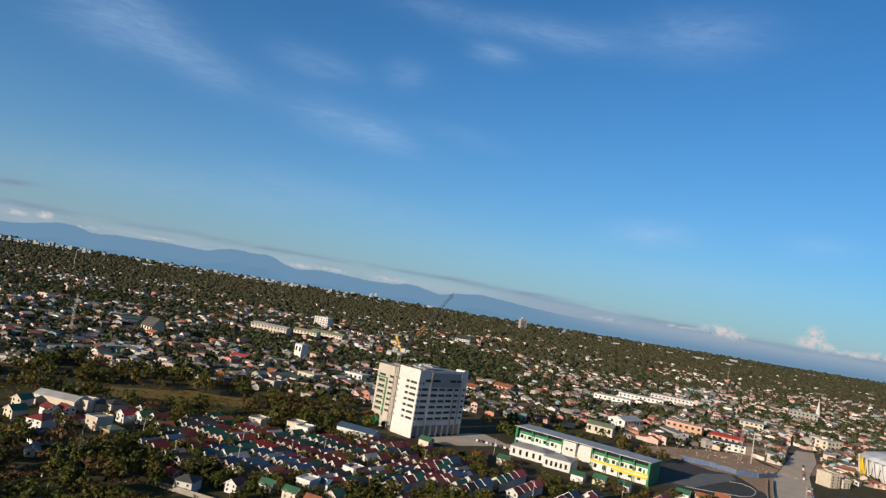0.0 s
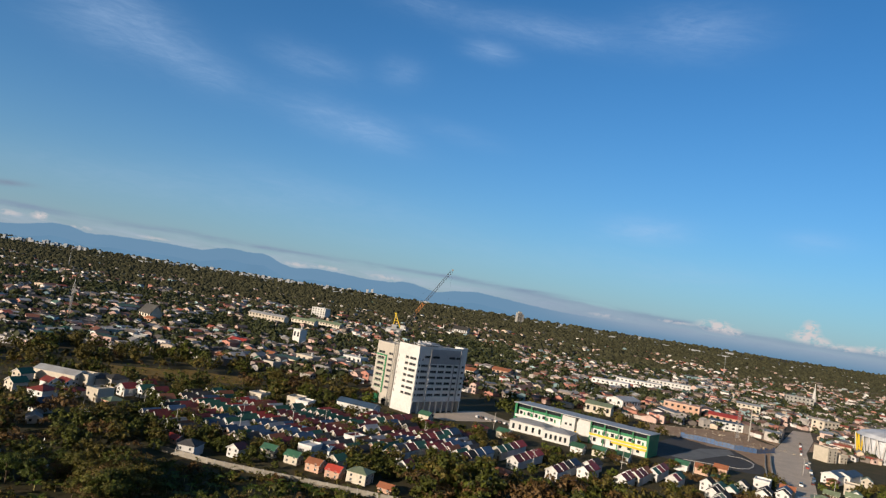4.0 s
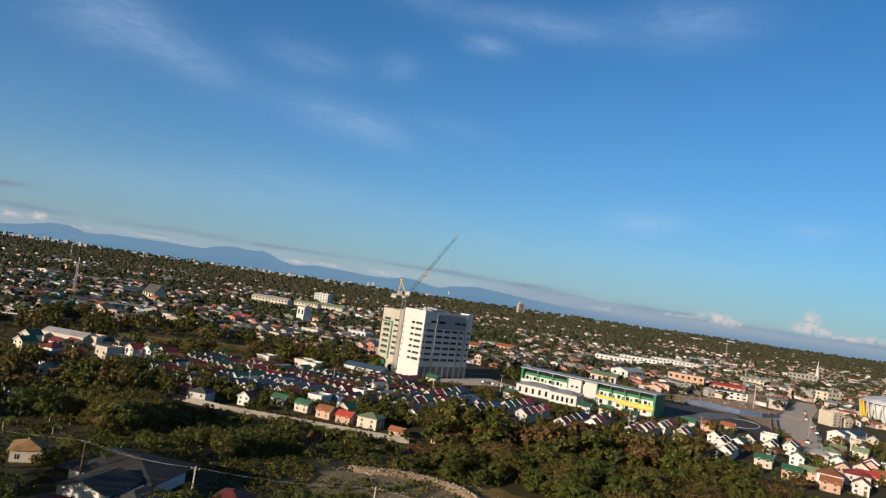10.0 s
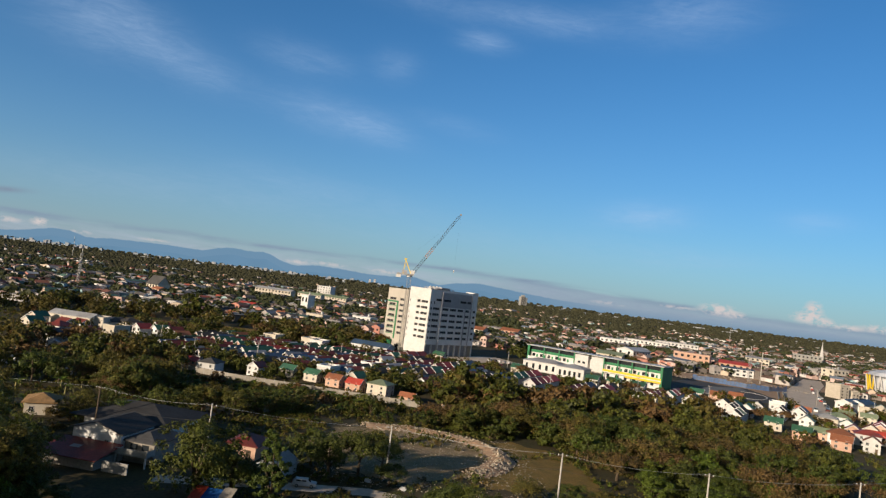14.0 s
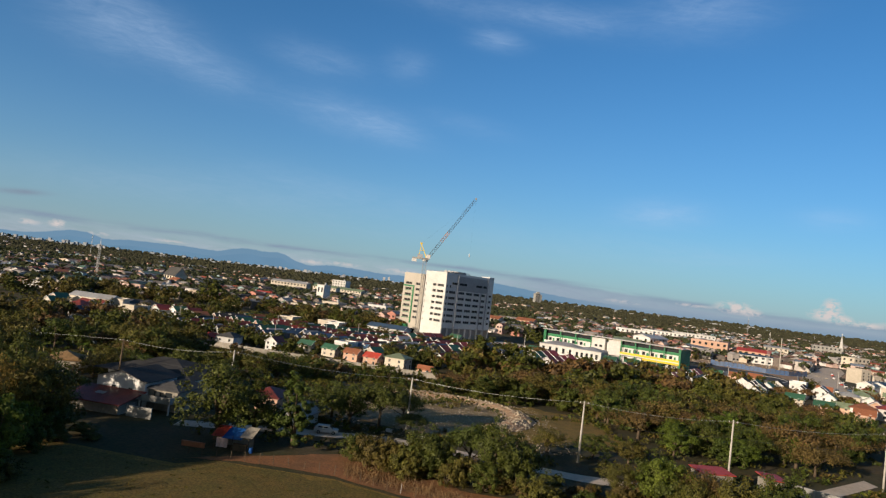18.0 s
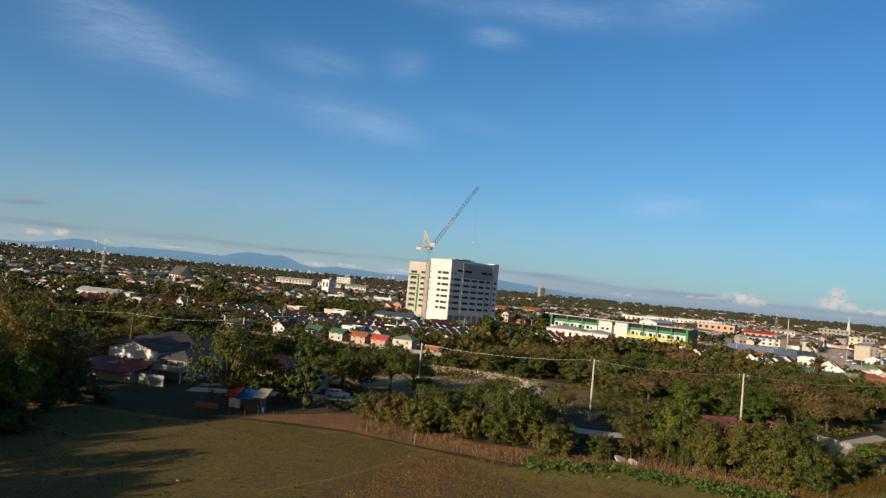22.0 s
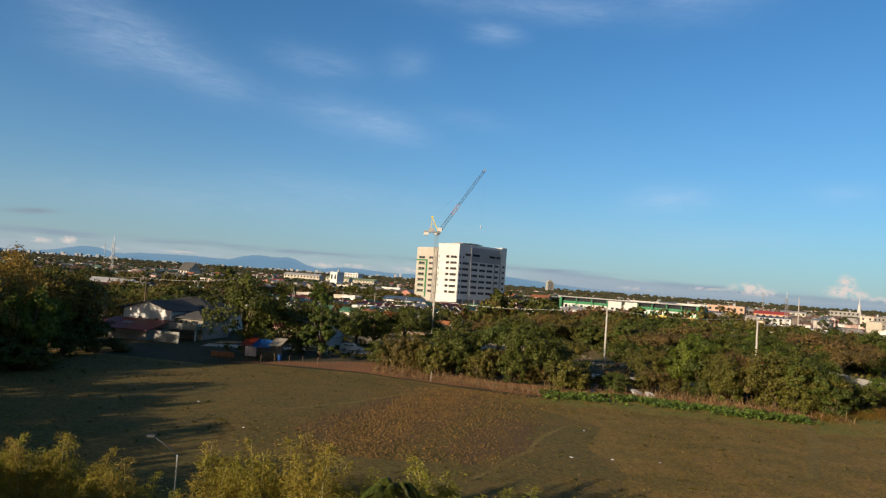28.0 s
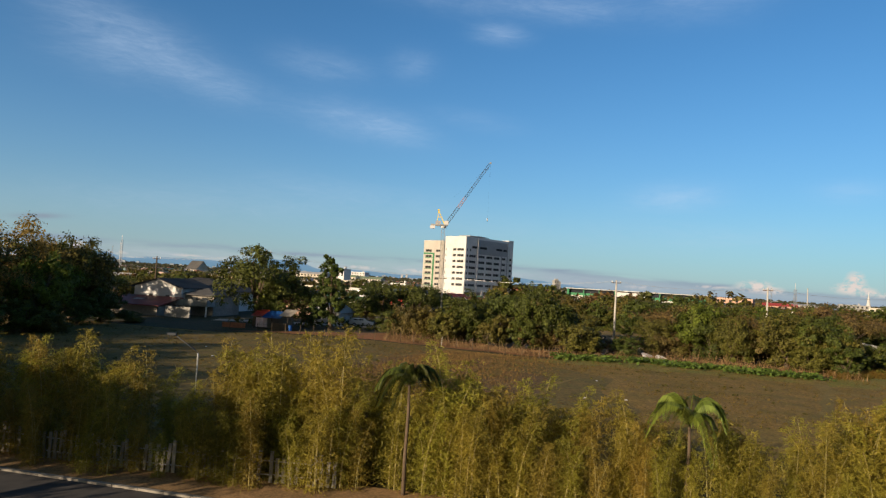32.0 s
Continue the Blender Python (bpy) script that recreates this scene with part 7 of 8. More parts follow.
def dry_brush():
    """Dead stems and vines along the foot of the hedge and over the soil bank."""
    rng = np.random.default_rng(77)
    n = 11000
    x = rng.uniform(-7, 46, n)
    y = np.interp(x, [-7, 0, 8, 12, 24, 34, 46], [88.5, 85.5, 81.5, 80, 81.5, 79.5, 74.5]) + rng.normal(0, 1.3, n)
    h = rng.gamma(2.0, 0.27, n) * np.where(y > np.interp(x, [-7, 46], [88, 78]), 1.4, 0.7)
    a, w = rng.uniform(0, 2 * math.pi, n), rng.uniform(0.012, 0.035, n)
    lean = rng.normal(0, 0.35, (n, 2)) * h[:, None]
    z = np.full(n, 3.04)
    v = np.stack([np.stack([x - np.cos(a) * w, y - np.sin(a) * w, z], 1), np.stack([x + np.cos(a) * w, y + np.sin(a) * w, z], 1), np.stack([x + lean[:, 0], y + lean[:, 1], z + h], 1)], 1).reshape(-1, 3)
    thing("dry_brush", "dead brown stems along the foot of the hedge", "brush", kind="stuff", data=np_mesh("dry_brush", v, np.arange(len(v)).reshape(-1, 3), M["straw"]))


dry_brush()


def weeds():
    """Small dark weeds over the pasture, and a few pale scraps."""
    rng = np.random.default_rng(51)
    n = 900
    x, y = rng.uniform(-45, 70, n), rng.uniform(33, 86, n)
    lim = np.interp(x, [-60, -30, -8, 12, 24, 42, 70, 110], [82, 84, 82, 73, 76, 70, 88, 110])
    ok = (y < lim) & (rng.random(n) < 0.35 + 0.65 * (np.array([noise.noise(Vector((a * 0.15, b * 0.15, 3.0))) for a, b in zip(x, y)]) > 0.05))
    c = np.stack([x, y, np.full(n, 3.06)], 1)[ok]
    v, f = leaf_cloud(c, rng.uniform(0.12, 0.38, len(c)), 16, 0.09, np.array([0, 0, -40.0]), 0.45)
    v[:, 2] = np.maximum(v[:, 2], 3.03)
    thing("pasture_weeds", "low dark weeds scattered over the pasture", "weeds", kind="stuff", data=np_mesh("pasture_weeds", v, f, M["olive"]))
    scrap = Buf().prism([(-0.2, -0.08), (0.15, -0.12), (0.22, 0.06), (-0.1, 0.13)], 0.0, 0.05).mesh("scrap", M["white"])
    for k in range(7):
        thing("scrap", "small pale plastic scrap lying on grass", "litter", pose(rng.uniform(-24, 24), rng.uniform(46, 72), 3.05, 0, 0, rng.uniform(0, 360)) @ Matrix.Scale(0.6, 4), "scraps on the pasture", data=scrap)


weeds()


def banana_plants():
    rng = random.Random(17)
    b = Buf()
    for k in range(11):
        a = k * 2.4
        e = rng.uniform(0.5, 1.2)
        L = rng.uniform(1.3, 2.0)
        d = Vector((math.cos(a), math.sin(a), 0))
        sidew = Vector((-math.sin(a), math.cos(a), 0)) * 0.26
        pts = [d * (L * t * math.cos(e * (1 - t))) + Vector((0, 0, 1.4 + L * (math.sin(e) * t - 0.55 * t * t))) for t in (0, 0.35, 0.7, 1.0)]
        ws = (0.25, 1.0, 0.9, 0.15)
        for i in range(3):
            b.add([tuple(pts[i] - sidew * ws[i]), tuple(pts[i + 1] - sidew * ws[i + 1]), tuple(pts[i + 1] + Vector((0, 0, -0.05))), tuple(pts[i] + Vector((0, 0, -0.05)))], [(0, 1, 2, 3)])
            b.add([tuple(pts[i] + sidew * ws[i]), tuple(pts[i + 1] + sidew * ws[i + 1]), tuple(pts[i + 1] + Vector((0, 0, -0.05))), tuple(pts[i] + Vector((0, 0, -0.05)))], [(3, 2, 1, 0)])
    leaves = b.mesh("leaves", M["fresh"])
    stem = Buf().tube([(0, 0, -0.1), (0.03, 0, 0.8), (0, 0.03, 1.5)], [0.14, 0.11, 0.07], 7).mesh("stem", M["culm"])
    for k in range(60):
        x, y = rng.uniform(-66, -8), rng.uniform(178, 206)
        if rng.random() < 0.3:
            x, y = rng.uniform(-90, -45), rng.uniform(140, 175)
        p = thing("banana_plant", "ragged green banana plant on waste land", "banana plant", pose(x, y, ground_z(y), 0, 0, rng.uniform(0, 360)) @ Matrix.Scale(rng.uniform(0.7, 1.25), 4), "banana plants")
        part("stem", stem, None, p)
        part("leaves", leaves, None, p)


banana_plants()


def grave_markers():
    rng = random.Random(19)
    me = Buf().prism([(-0.3, -0.12), (0.3, -0.12), (0.3, 0.12), (-0.3, 0.12)], -0.1, 0.9).add([(-0.3, -0.12, 0.9), (0.3, -0.12, 0.9), (0.3, 0.12, 0.9), (-0.3, 0.12, 0.9), (0, 0, 1.2)], [(0, 1, 4), (1, 2, 4), (2, 3, 4), (3, 0, 4)]).mesh("grave_marker", M["white"])
    for k in range(34):
        x, y = rng.uniform(-118, -78), rng.uniform(186, 216)
        thing("grave_marker", "small white grave marker in the grass", "grave marker", pose(x, y, ground_z(y), 0, 0, rng.uniform(-40, 20)) @ Matrix.Scale(rng.uniform(0.7, 1.2), 4), "grave markers", data=me)


grave_markers()

# ---- bamboo screen, lamp and palms in front ----
def bamboo_proto(seed, height):
    rng = np.random.default_rng(seed)
    culms, leaf_c, leaf_d = [], [], []
    for k in range(3):
        a, lean = rng.uniform(0, 2 * math.pi), rng.uniform(0.3, 1.2)
        h = height * rng.uniform(0.7, 1.0)
        base = np.array([rng.normal(0, 0.22), rng.normal(0, 0.22), 0])
        pts = [tuple(base + np.array([math.cos(a) * lean * t ** 2.4, math.sin(a) * lean * t ** 2.4, h * t - 0.1])) for t in np.linspace(0, 1, 8)]
        culms.append(Buf().tube(pts, list(np.linspace(0.035, 0.008, 8)), 5).mesh("culm", M["culm"]))
        for t in np.linspace(0.04, 1.0, 20):
            p = np.array([np.interp(t, np.linspace(0, 1, 8), [q[i] for q in pts]) for i in range(3)])
            for _ in range(7):
                b = rng.uniform(0, 2 * math.pi)
                L = rng.uniform(0.35, 0.95) * (1.2 - 0.55 * t)
                d = np.array([math.cos(b), math.sin(b), rng.uniform(0.1, 0.8)])
                for s in np.linspace(0.2, 1.0, 9):
                    c = p + d * L * s - np.array([0, 0, 0.28 * s * s])
                    leaf_c.append(c + rng.normal(0, 0.045, 3))
                    leaf_d.append(d * 0.5 + rng.normal(0, 0.55, 3) - np.array([0, 0, 0.35]))
    c, d = np.array(leaf_c), np.array(leaf_d)
    d /= np.linalg.norm(d, axis=1, keepdims=True)
    side_v = np.cross(d, rng.normal(size=d.shape))
    side_v /= np.linalg.norm(side_v, axis=1, keepdims=True)
    L, W = rng.uniform(0.12, 0.24, (len(c), 1)), rng.uniform(0.013, 0.024, (len(c), 1))
    v = np.stack([c + side_v * W, c + d * L, c - side_v * W], 1).reshape(-1, 3)
    return culms, np_mesh("leaves", v, np.arange(len(v)).reshape(-1, 3), M["bamboo"])


BAMBOO = [bamboo_proto(50 + k, 4.7 + 0.25 * k) for k in range(5)]


SCREEN_X = [-32, -14, -11.5, -10.6, -9.5, -8.5, -6, -3, -1.2, -0.6, 0.8, 2.5, 4.4, 8, 9, 10.7, 13, 15, 24]
SCREEN_H = [4.3, 4.2, 4.2, 2.9, 2.9, 4.8, 4.4, 4.5, 3.6, 3.6, 4.9, 4.2, 3.7, 3.4, 2.7, 3.5, 3.3, 4.4, 4.6]


def bamboo_row():
    rnd = random.Random(23)
    for x, y, a, l in polyline([(-32, 33.4), (-17, 28.2), (-8, 26.9), (0, 26.1), (12, 24.0), (24, 21.4)], 0.55) + polyline([(-8, 27.9), (0, 27.1), (12, 25.0), (24, 22.4)], 0.75) + polyline([(-32, 31.0), (-17, 26.9), (-13.2, 26.0), (-8, 25.2), (0, 24.6), (12, 22.9), (24, 20.3)], 0.8):
        k = rnd.randrange(5)
        culms, leaves = BAMBOO[k]
        tall = float(np.interp(x, SCREEN_X, SCREEN_H))
        front = y < float(np.interp(x, [-32, -17, -8, 0, 24], [32.4, 27.7, 26.2, 25.4, 20.9]))
        if front and (abs(x + 0.93) < 0.7 or abs(x - 9.1) < 1.0):
            continue
        tall *= 0.72 if front else 1.0
        s = tall / 4.7 * rnd.uniform(0.84, 1.08) * (1.0 + 0.16 * noise.noise(Vector((x * 0.9, 3, 0))))
        b = thing("bamboo", "feathery yellow-green bamboo clump along a fence", "bamboo", pose(x + rnd.uniform(-0.3, 0.3), y + rnd.uniform(-0.5, 0.7), 3, 0, 0, rnd.uniform(0, 360)) @ Matrix.Scale(s, 4), "bamboo screen")
        for c in culms:
            part("culm", c, None, b)
        part("leaves", leaves, None, b)


bamboo_row()


def picket_fence():
    f = thing("picket_fence", "weathered grey picket fence among the bamboo", "fence")
    rnd = random.Random(29)
    me = Buf().prism([(-0.07, -0.02), (0.07, -0.02), (0.07, 0.02), (-0.07, 0.02)], -0.1, 1.15).mesh("picket", M["block"])
    pts = polyline([(-32, 31.5), (-17, 27.4), (-13.2, 26.5), (-8, 25.7), (-3, 25.2)], 0.24)
    for x, y, a, l in pts:
        if rnd.random() < 0.12:
            continue
        part("picket", me, None, f, m=pose(x, y, 3, rnd.uniform(-3, 3), rnd.uniform(-3, 3), a) @ Matrix.Diagonal((1, 1, rnd.uniform(0.85, 1.1), 1)))
    for z in (3.35, 3.85):
        part("rail", Buf().tube([(x, y + 0.05, z) for x, y, a, l in pts[::6]], [0.03] * len(pts[::6]), 4), M["pole"], f)


picket_fence()


def kerb():
    k = thing("kerb", "pale concrete kerb stones beside the road", "kerb", kind="structure")
    me = Buf().box(0.01, 0.99, -0.08, 0.08, -0.1, 0.1).mesh("kerb_stone", M["block"])
    for x, y, a, l in polyline([(-60, 36.8), (-20, 26.2), (-8, 23.4), (16, 17.8)], 1.0):
        part("kerb_stone", me, None, k, m=pose(x, y, 3.03, 0, 0, a) @ Matrix.Diagonal((l, 1, 1, 1)))


kerb()


def street_lamp():
    p = thing("street_lamp", "slim grey street lamp with a bent arm", "street lamp", pose(-9.9, 28.4, 3))
    part("pole", Buf().tube([(0, 0, -0.1), (0, 0, 2.2), (0, 0, 4.2), (-0.02, 0, 4.3)], [0.04, 0.036, 0.03, 0.028], 8).mesh("pole", M["steel"], True), None, p)
    part("arm", Buf().tube([(-0.02, 0, 4.3), (-0.1, -0.01, 4.4), (-0.95, -0.18, 5.02)], [0.027, 0.025, 0.02], 8).mesh("arm", M["darksteel"], True), None, p, "dark bent arm")
    part("lamp_head", Buf().prism([(-1.22, -0.3), (-0.9, -0.25), (-0.88, -0.12), (-1.22, -0.14)], 5.0, 5.09), M["darksteel"], p, "small dark lamp head")
    part("lens", Buf().box(-1.18, -0.95, -0.27, -0.17, 4.975, 4.999), M["glass"], p)


street_lamp()


def palm(x, y, top, droop, mat, label, size, n=13, seed=1, low=0.1):
    rng = random.Random(seed)
    z0 = 3.0
    p = thing("palm_tree", label, "palm tree", pose(x, y, z0))
    h = top - z0
    part("trunk", Buf().tube([(0.02, 0, -0.1), (0.0, 0.03, h * 0.35), (0.03, 0, h * 0.7), (0, 0, h)], [0.09, 0.065, 0.06, 0.05], 9).mesh("trunk", M["bark"], True), None, p)
    for k in range(n):
        a = k * 2.4 + rng.uniform(-0.2, 0.2)
        e = rng.uniform(low, 1.5)
        L = size * rng.uniform(0.8, 1.1)
        d = Vector((math.cos(a), math.sin(a), 0))
        sv = Vector((-math.sin(a), math.cos(a), 0))
        b = Buf()
        ts = [i / 11 for i in range(12)]
        rib = [d * (L * t * (0.5 + 0.5 * math.cos(e))) + Vector((0, 0, h + L * (1.8 * math.sin(e) * t - droop * t * t))) for t in ts]
        b.tube([tuple(q) for q in rib], [0.022 * (1 - 0.07 * i) for i in range(12)], 4)
        for i in range(1, 12):
            for s in (-1, 1):
                for j in (0.0, 0.2, 0.4, 0.6, 0.8):
                    q = rib[i - 1].lerp(rib[i], j)
                    ln = 0.28 * size * math.sin(math.pi * (0.15 + 0.75 * (i + j) / 12)) * rng.uniform(0.8, 1.15)
                    tip = q + sv * s * ln * 0.6 + d * ln * 0.4 - Vector((0, 0, ln * 0.65))
                    mid = q + sv * s * ln * 0.42 + d * ln * 0.22 - Vector((0, 0, ln * 0.18))
                    w = d * 0.03
                    b.add([tuple(q - w), tuple(mid - w), tuple(tip), tuple(mid + w), tuple(q + w)], [(0, 1, 3, 4), (1, 2, 3)])
        part("frond", b, M[mat], p)


palm(-0.93, 25.0, 7.2, 1.7, "leaf", "young palm with dark drooping fronds", 1.5, 13, 3, 0.6)
palm(9.1, 24.3, 6.5, 1.85, "palmleaf", "young palm with bright green arching fronds", 2.0, 9, 5, 0.65)
palm(13.6, 18.6, 4.2, 1.5, "palmleaf", "low palm with bright green fronds", 1.1, 11, 7)

# ---- landmarks of the town ----
def arena():
    a = thing("arena", "round white arena with yellow and white V-shaped struts", "arena", pose(365, 443, 0))
    R, H, n = 44.0, 15.0, 40
    ring = [(R * math.cos(2 * math.pi * k / n), R * math.sin(2 * math.pi * k / n)) for k in range(n)]
    part("drum", Buf().prism([(x * 0.93, y * 0.93) for x, y in ring], 0, H), M["dome"], a, "pale grey drum wall")
    b = Buf()
    prof = [(1.0, H), (0.93, H + 2.2), (0.75, H + 4.2), (0.45, H + 5.6), (0.12, H + 6.2)]
    v = [(x * s, y * s, z) for s, z in prof for x, y in ring]
    b.add(v, [(j * n + k, j * n + (k + 1) % n, (j + 1) * n + (k + 1) % n, (j + 1) * n + k) for j in range(len(prof) - 1) for k in range(n)] + [tuple((len(prof) - 1) * n + k for k in range(n))])
    part("roof", b, M["dome"], a, "white shallow dome roof")
    for k in range(n):
        p, q, r = ring[k], ring[(k + 1) % n], (R * 0.97 * math.cos(2 * math.pi * (k + 0.5) / n), R * 0.97 * math.sin(2 * math.pi * (k + 0.5) / n))
        mat = M["yellow"] if 16 < k < 19 else M["white"]
        part("strut", Buf().bar((r[0], r[1], 0), (p[0], p[1], H), 0.45).bar((r[0], r[1], 0), (q[0], q[1], H), 0.45), mat, a)
    part("entrance_roof", Buf().box(-R - 9, -R + 2, -12, 0, 3.2, 3.6), M["red"], a, "red entrance roof")
    part("entrance_wall", Buf().box(-R - 8, -R + 1, -11, -1, 0, 3.2), M["peach"], a)


arena()


def spire():
    s = thing("church_spire", "slender white pointed spire above the town", "spire", pose(515, 817, 0))
    part("shaft", Buf().tube([(0, 0, 0), (0, 0, 12), (0, 0, 27)], [3.2, 2.4, 0.25], 8), M["white"], s)
    part("cross", Buf().box(-0.15, 0.15, -0.15, 0.15, 27, 29.5).box(-0.8, 0.8, -0.14, 0.14, 28.4, 28.7), M["white"], s)
    part("nave", Buf().box(-26, -5, -9, 9, 0, 9).gable_wall(1, 1, 0.1, 0.1), M["cream"], s)


spire()


def slab_block(x, y, yaw, l, w, h, storeys, wall, label, roofmat="concrete", gable=0.0, cat="building"):
    """A plain long block with rows of windows on its two near sides."""
    o = thing("building", label, cat, pose(x, y, ground_z(y), 0, 0, yaw), "larger buildings of the town")
    part("wall", Buf().box(-l / 2, l / 2, -w / 2, w / 2, 0, h), M[wall], o)
    if gable:
        b = Buf().gable_roof(w, l, h, gable, 0.6)
        part("roof", Buf().add([tuple(pose(0, 0, 0, 0, 0, 90) @ Vector(p)) for p in b.v], b.f), M[roofmat], o)
        for sx in (-l / 2, l / 2 - 0.3):
            e = Buf().add([(sx + dx, yy, zz) for dx in (0, 0.3) for yy, zz in ((-w / 2, h), (w / 2, h), (0, h + gable))], [(0, 2, 1), (3, 4, 5), (0, 1, 4, 3), (1, 2, 5, 4), (2, 0, 3, 5)])
            part("gable", e, M[wall], o)
    else:
        part("parapet", Buf().box(-l / 2 - 0.15, l / 2 + 0.15, -w / 2 - 0.15, w / 2 + 0.15, h, h + 0.7), M[wall], o)
        part("roof_tank", Buf().tube([(l * 0.2, 0, h + 0.7), (l * 0.2, 0, h + 2.6)], [1.0, 1.0], 10), M["steel"], o)
    fh = h / storeys
    for s in range(storeys):
        n = max(2, int(l / 4))
        for k in range(n):
            xx = -l / 2 + l * (k + 0.5) / n
            part("window", Buf().box(xx - 0.9, xx + 0.9, -w / 2 - 0.06, -w / 2 - 0.004, s * fh + fh * 0.32, s * fh + fh * 0.8), M["glass"], o)
        n = max(1, int(w / 5))
        for k in range(n):
            yy = -w / 2 + w * (k + 0.5) / n
            part("window", Buf().box(-l / 2 - 0.06, -l / 2 - 0.004, yy - 0.9, yy + 0.9, s * fh + fh * 0.32, s * fh + fh * 0.8), M["glass"], o)
    return o


for k in ((-83, 578, -36, 8, 8, 16.0, 2, "white", "tall plain white block in the town"),
          (-150, 780, -20, 46, 10, 11, 3, "cream", "long cream three-storey school block", "zinc", 2.0),
          (-112, 800, -20, 30, 10, 10, 3, "cream", "long cream school block", "sage", 2.0),
          (-120, 1006, -20, 22, 16, 17, 5, "white", "pale grey five-storey block"),
          (-90, 830, -25, 44, 12, 9, 3, "cream", "long cream block under a green roof", "sage", 2.4),
          (104, 1190, -20, 26, 16, 10, 2, "white", "white church with a dark roof", "slate", 6.0, "church"),
          (-216, 601, -36, 16, 12, 9, 2, "cream", "church with a steep dark gable roof", "slate", 7.0, "church"),
          (-207, 580, -36, 10, 8, 6, 2, "peach", "orange house by the church", "orange", 1.6),
          (222, 512, -30, 26, 14, 11, 3, "peach", "peach three-storey apartment block"),
          (250, 500, -30, 22, 12, 8, 2, "peach", "peach two-storey block with red roof", "red", 1.8),
          (172, 500, 40, 24, 14, 9, 2, "white", "white hall with a blue-grey roof", "zinc", 2.0),
          (146, 470, -30, 18, 12, 6, 1, "cream", "low hall with a teal roof", "sage", 1.8),
          (246, 489, -14, 22, 7, 5.5, 2, "white", "long white site office", "blue", 0.8),
          (330, 620, -25, 20, 12, 9, 3, "cream", "tall yellow house with three storeys", "zinc", 1.2),
          (205, 640, -25, 34, 14, 9, 3, "white", "white terrace of tall houses"),
          (250, 690, -25, 44, 14, 9, 3, "white", "white terrace of tall houses"),
          (300, 735, -25, 44, 14, 9, 3, "white", "white terrace of tall houses"),
          (480, 790, -25, 30, 16, 12, 3, "concrete", "unfinished grey concrete block"),
          (366, 560, 20, 18, 12, 10, 3, "cream", "cream block with open balconies"),
          (-178, 480, -30, 12, 9, 6, 2, "white", "white house on the hill road"),
          (-60, 480, -30, 14, 10, 7, 2, "cream", "cream flat-roofed two-storey house"),
          (-30, 520, -30, 16, 10, 7, 2, "white", "white flat-roofed two-storey house"),
          (-118, 520, -30, 14, 10, 6, 2, "peach", "peach house with a salmon-red roof", "red", 1.8),
          (60, 560, -30, 16, 11, 7, 2, "cream", "cream hall with tiled roof", "orange", 2.0),
          (95, 600, -30, 16, 11, 7, 2, "peach", "peach house with tiled roof", "orange", 2.0)):
    slab_block(*k)


def mast(x, y, h, label):
    m = thing("radio_mast", label, "mast", pose(x, y, ground_z(y)))
    part("lattice", lattice(Buf(), (0, 0, 0), (0, 0, h), 1.3, 14, 0.1), M["steel"], m)
    part("antenna", Buf().bar((0, 0, h), (0, 0, h + 4), 0.15), M["white"], m)


mast(-247, 522, 28, "grey lattice radio mast among houses")
mast(-700, 1440, 44, "tall lattice radio mast among trees")
mast(236, 452, 20, "steel floodlight mast beside the road")
mast(560, 1150, 34, "lattice radio mast on the plain")


def site_fence():
    f = thing("site_hoarding", "faded blue sheet hoarding round the building site", "fence")
    rnd = random.Random(6)
    for x, y, a, l in polyline([(183, 419), (197, 412.6), (209.3, 401.6), (222.4, 400), (240.5, 412.3)], 2.4):
        h = rnd.uniform(2.4, 3.4)
        part("sheet", Buf().box(0.02, l - 0.02, -0.04, 0.04, 0, h), M["fadedblue"], f, m=pose(x, y, 0.02, rnd.uniform(-16, -6), rnd.uniform(-3, 3), a))
        part("post", Buf().box(-0.08, 0.08, 0.06, 0.2, 0, h + 0.3), M["bark"], f, m=pose(x, y, 0.02, 0, 0, a))
    k = thing("lot_kerb", "pale curved kerb round the asphalt lot", "kerb", kind="structure")
    for x, y, a, l in polyline([(154.9, 346.3), (168.9, 344.3), (183.7, 343.8), (190, 347), (196, 354), (200.5, 362), (202, 369), (200.5, 376), (193.3, 377)], 2.0):
        part("kerb_stone", Buf().box(0.0, l, -0.35, 0.35, 0, 0.2), M["pole"], k, m=pose(x, y, 0.02, 0, 0, a))
    c = thing("channel_wall", "pale concrete channel wall beside the wide road", "wall", kind="structure")
    for d, h in ((0, 1.6), (-3.2, 1.0)):
        for x, y, a, l in polyline([(229 + d, 397), (209 + d, 360), (181 + d, 305)], 6.0):
            part("panel", Buf().box(0.02, l - 0.02, -0.2, 0.2, 0, h), M["concrete"], c, m=pose(x, y, 0.02, 0, 0, a))
    w = thing("long_wall", "long pale block wall behind the meadow", "wall", kind="structure")
    for x, y, a, l in polyline([(-187.5, 426.4), (-165, 426), (-143.8, 425)], 6.0):
        part("panel", Buf().box(0.02, l - 0.02, -0.2, 0.2, 0, 2.8), M["block"], w, m=pose(x, y, 0.02, 0, 0, a))
    # heaps of earth and scrap on the site
    def heap(r, m):
        return np.stack([r.uniform(165, 262, m), r.uniform(415, 485, m), np.full(m, 0.1)], 1)
    v, q = rock_mesh(260, heap, 0.2, 0.9, 42)
    thing("site_rubble", "tan earth heaps and scrap on the building site", "rubble", kind="stuff", data=np_mesh("site_rubble", v, q, M["rock"]))


site_fence()


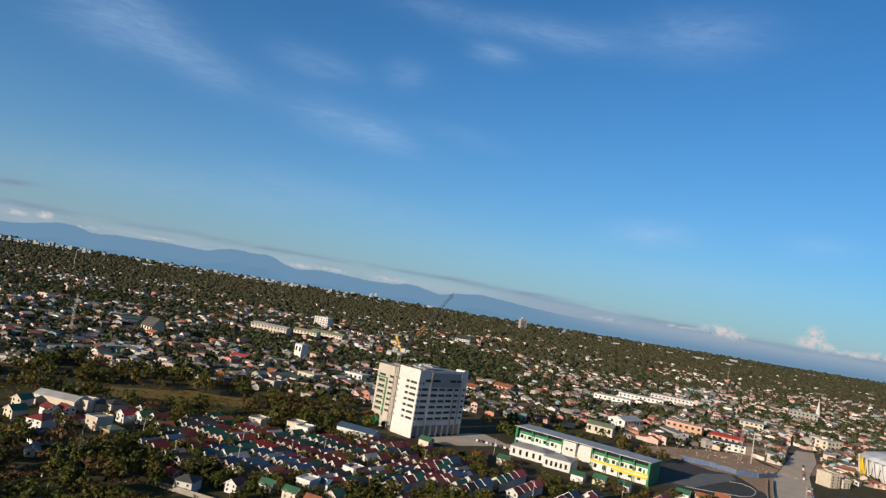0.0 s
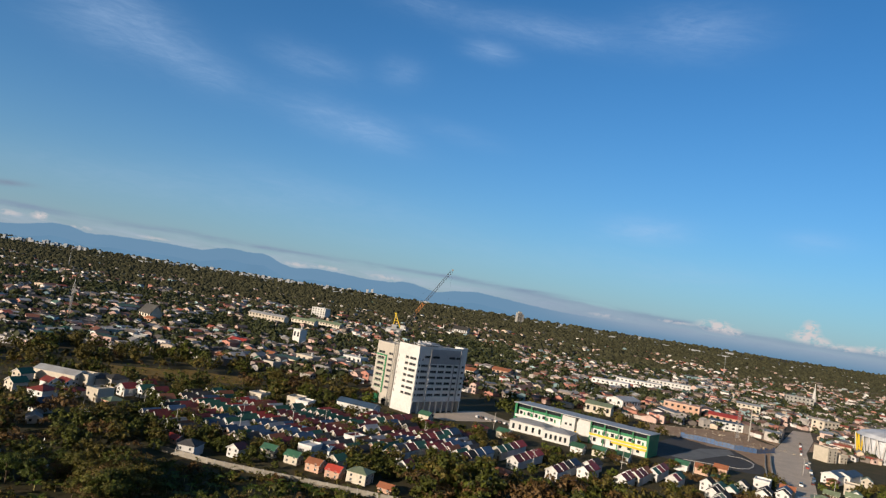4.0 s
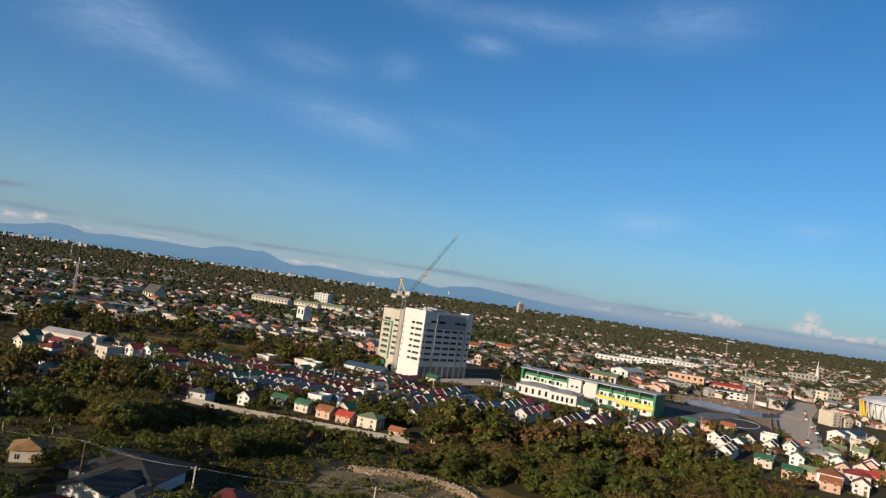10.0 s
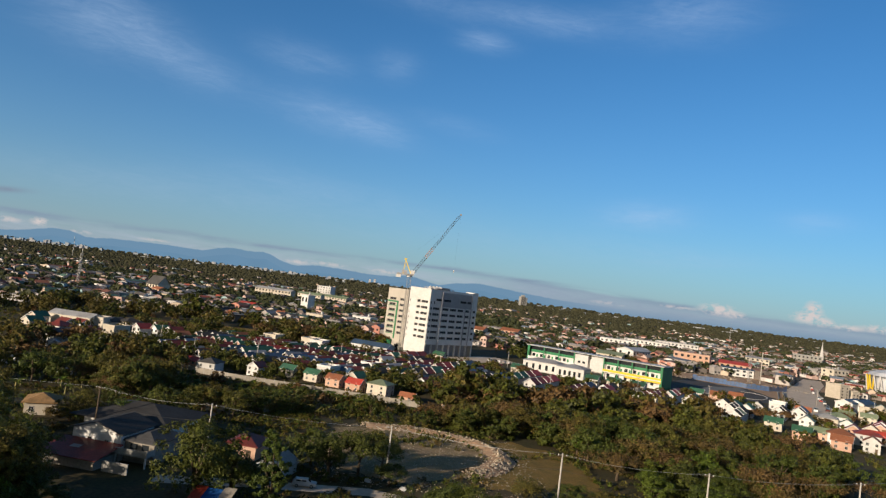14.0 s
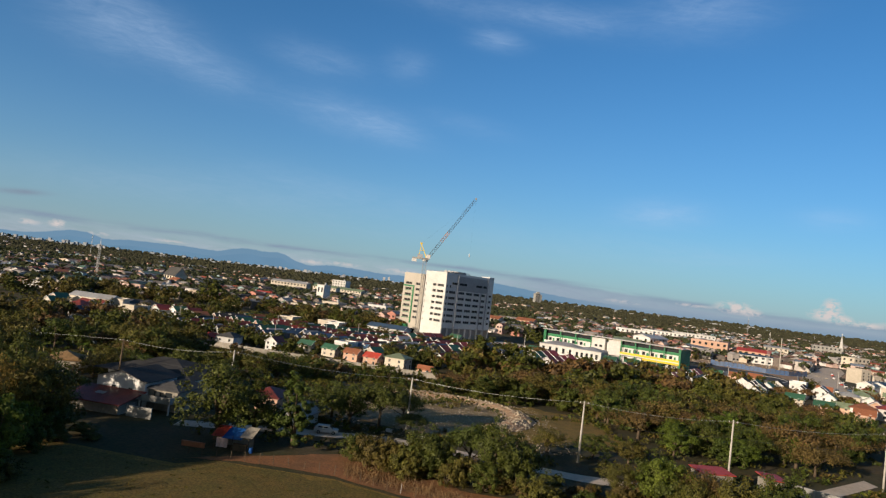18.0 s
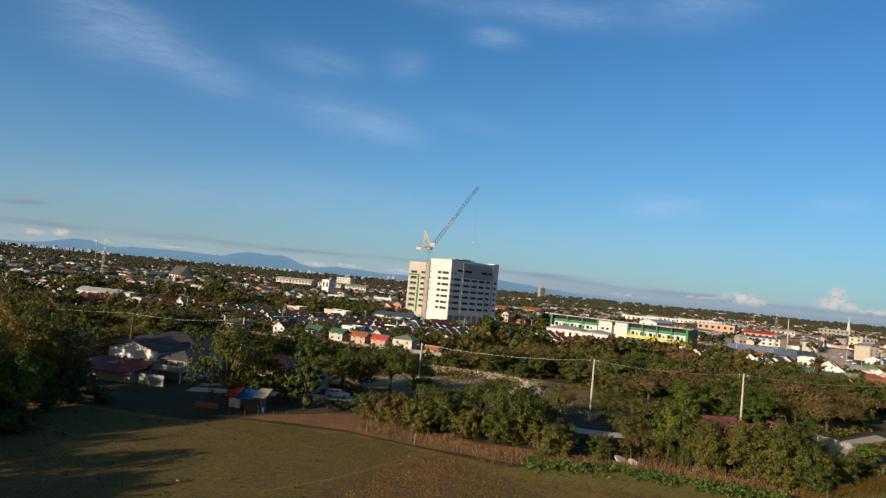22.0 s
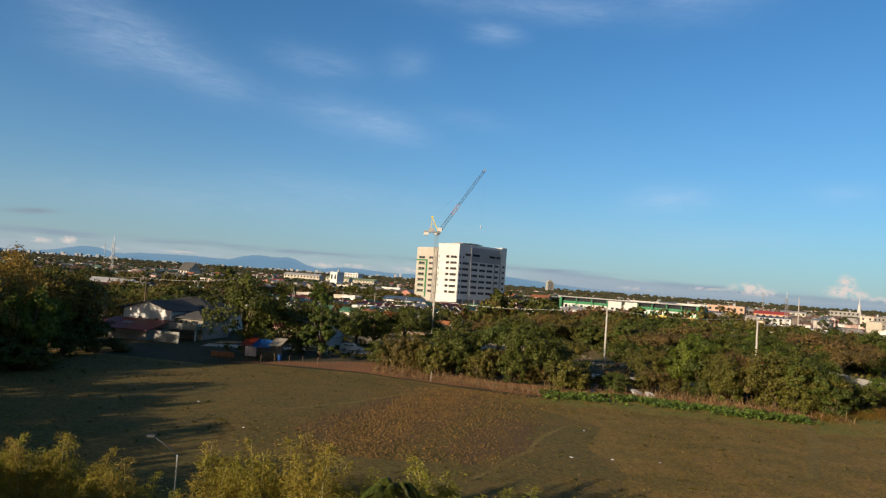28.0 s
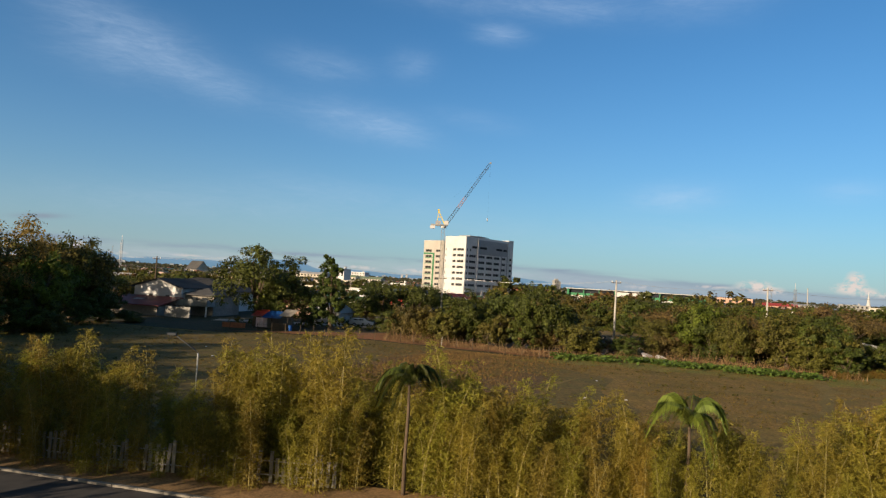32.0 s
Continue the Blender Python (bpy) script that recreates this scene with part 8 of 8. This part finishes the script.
def parked(kind, x, y, yaw, mat, label, l, w, h):
    """A far parked vehicle: body, cab glass, wheels."""
    o = thing(kind, label, kind, pose(x, y, ground_z(y) + 0.08, 0, 0, yaw), "vehicles on the wide road")
    part("body", Buf().prism([(-l / 2, -w / 2), (l / 2, -w / 2), (l / 2, w / 2), (-l / 2, w / 2)], 0.35, 0.35 + h * 0.45), M[mat], o)
    part("cabin", Buf().add([(-l * 0.38, -w * 0.46, 0.352 + h * 0.45), (l * 0.3, -w * 0.46, 0.352 + h * 0.45), (l * 0.3, w * 0.46, 0.352 + h * 0.45), (-l * 0.38, w * 0.46, 0.352 + h * 0.45), (-l * 0.33, -w * 0.4, h), (l * 0.15, -w * 0.4, h), (l * 0.15, w * 0.4, h), (-l * 0.33, w * 0.4, h)], [(0, 3, 2, 1), (4, 5, 6, 7), (0, 1, 5, 4), (1, 2, 6, 5), (2, 3, 7, 6), (3, 0, 4, 7)]), M["glass"], o)
    for sx in (-0.3, 0.3):
        for sy in (-1, 1):
            part("wheel", Buf().tube([(sx * l, sy * w * 0.5 - 0.1, 0.3), (sx * l, sy * w * 0.5 + 0.1, 0.3)], [0.3, 0.3], 10), M["tyre"], o)


for k in (("car", 244, 385, 60, "carpaint", "white car parked beside the wide road", 3.6, 1.5, 1.35), ("car", 238, 374, 62, "red", "red car parked beside the wide road", 3.5, 1.5, 1.3), ("van", 232, 361, 60, "carpaint", "white van parked beside the wide road", 4.2, 1.7, 1.9),
          ("car", 227, 352, 58, "slate", "grey car parked beside the wide road", 3.6, 1.5, 1.3), ("van", 220, 339, 60, "blue", "blue van parked beside the wide road", 4.2, 1.7, 1.9), ("van", 203, 322, 60, "carpaint", "white van standing on the wide road", 4.4, 1.8, 2.0), ("car", 214, 330, 61, "maroon", "maroon car parked beside the wide road", 3.5, 1.5, 1.3), ("car", 250, 392, 61, "zinc", "silver car parked beside the wide road", 3.6, 1.5, 1.3)):
    parked(*k)


# ---- bring the plan to full size ----
for ob in scene.objects:
    if ob.parent is None and ob.type in {"MESH", "EMPTY", "CURVE", "FONT"}:
        ob.matrix_basis = Matrix.Scale(FULL, 4) @ ob.matrix_basis
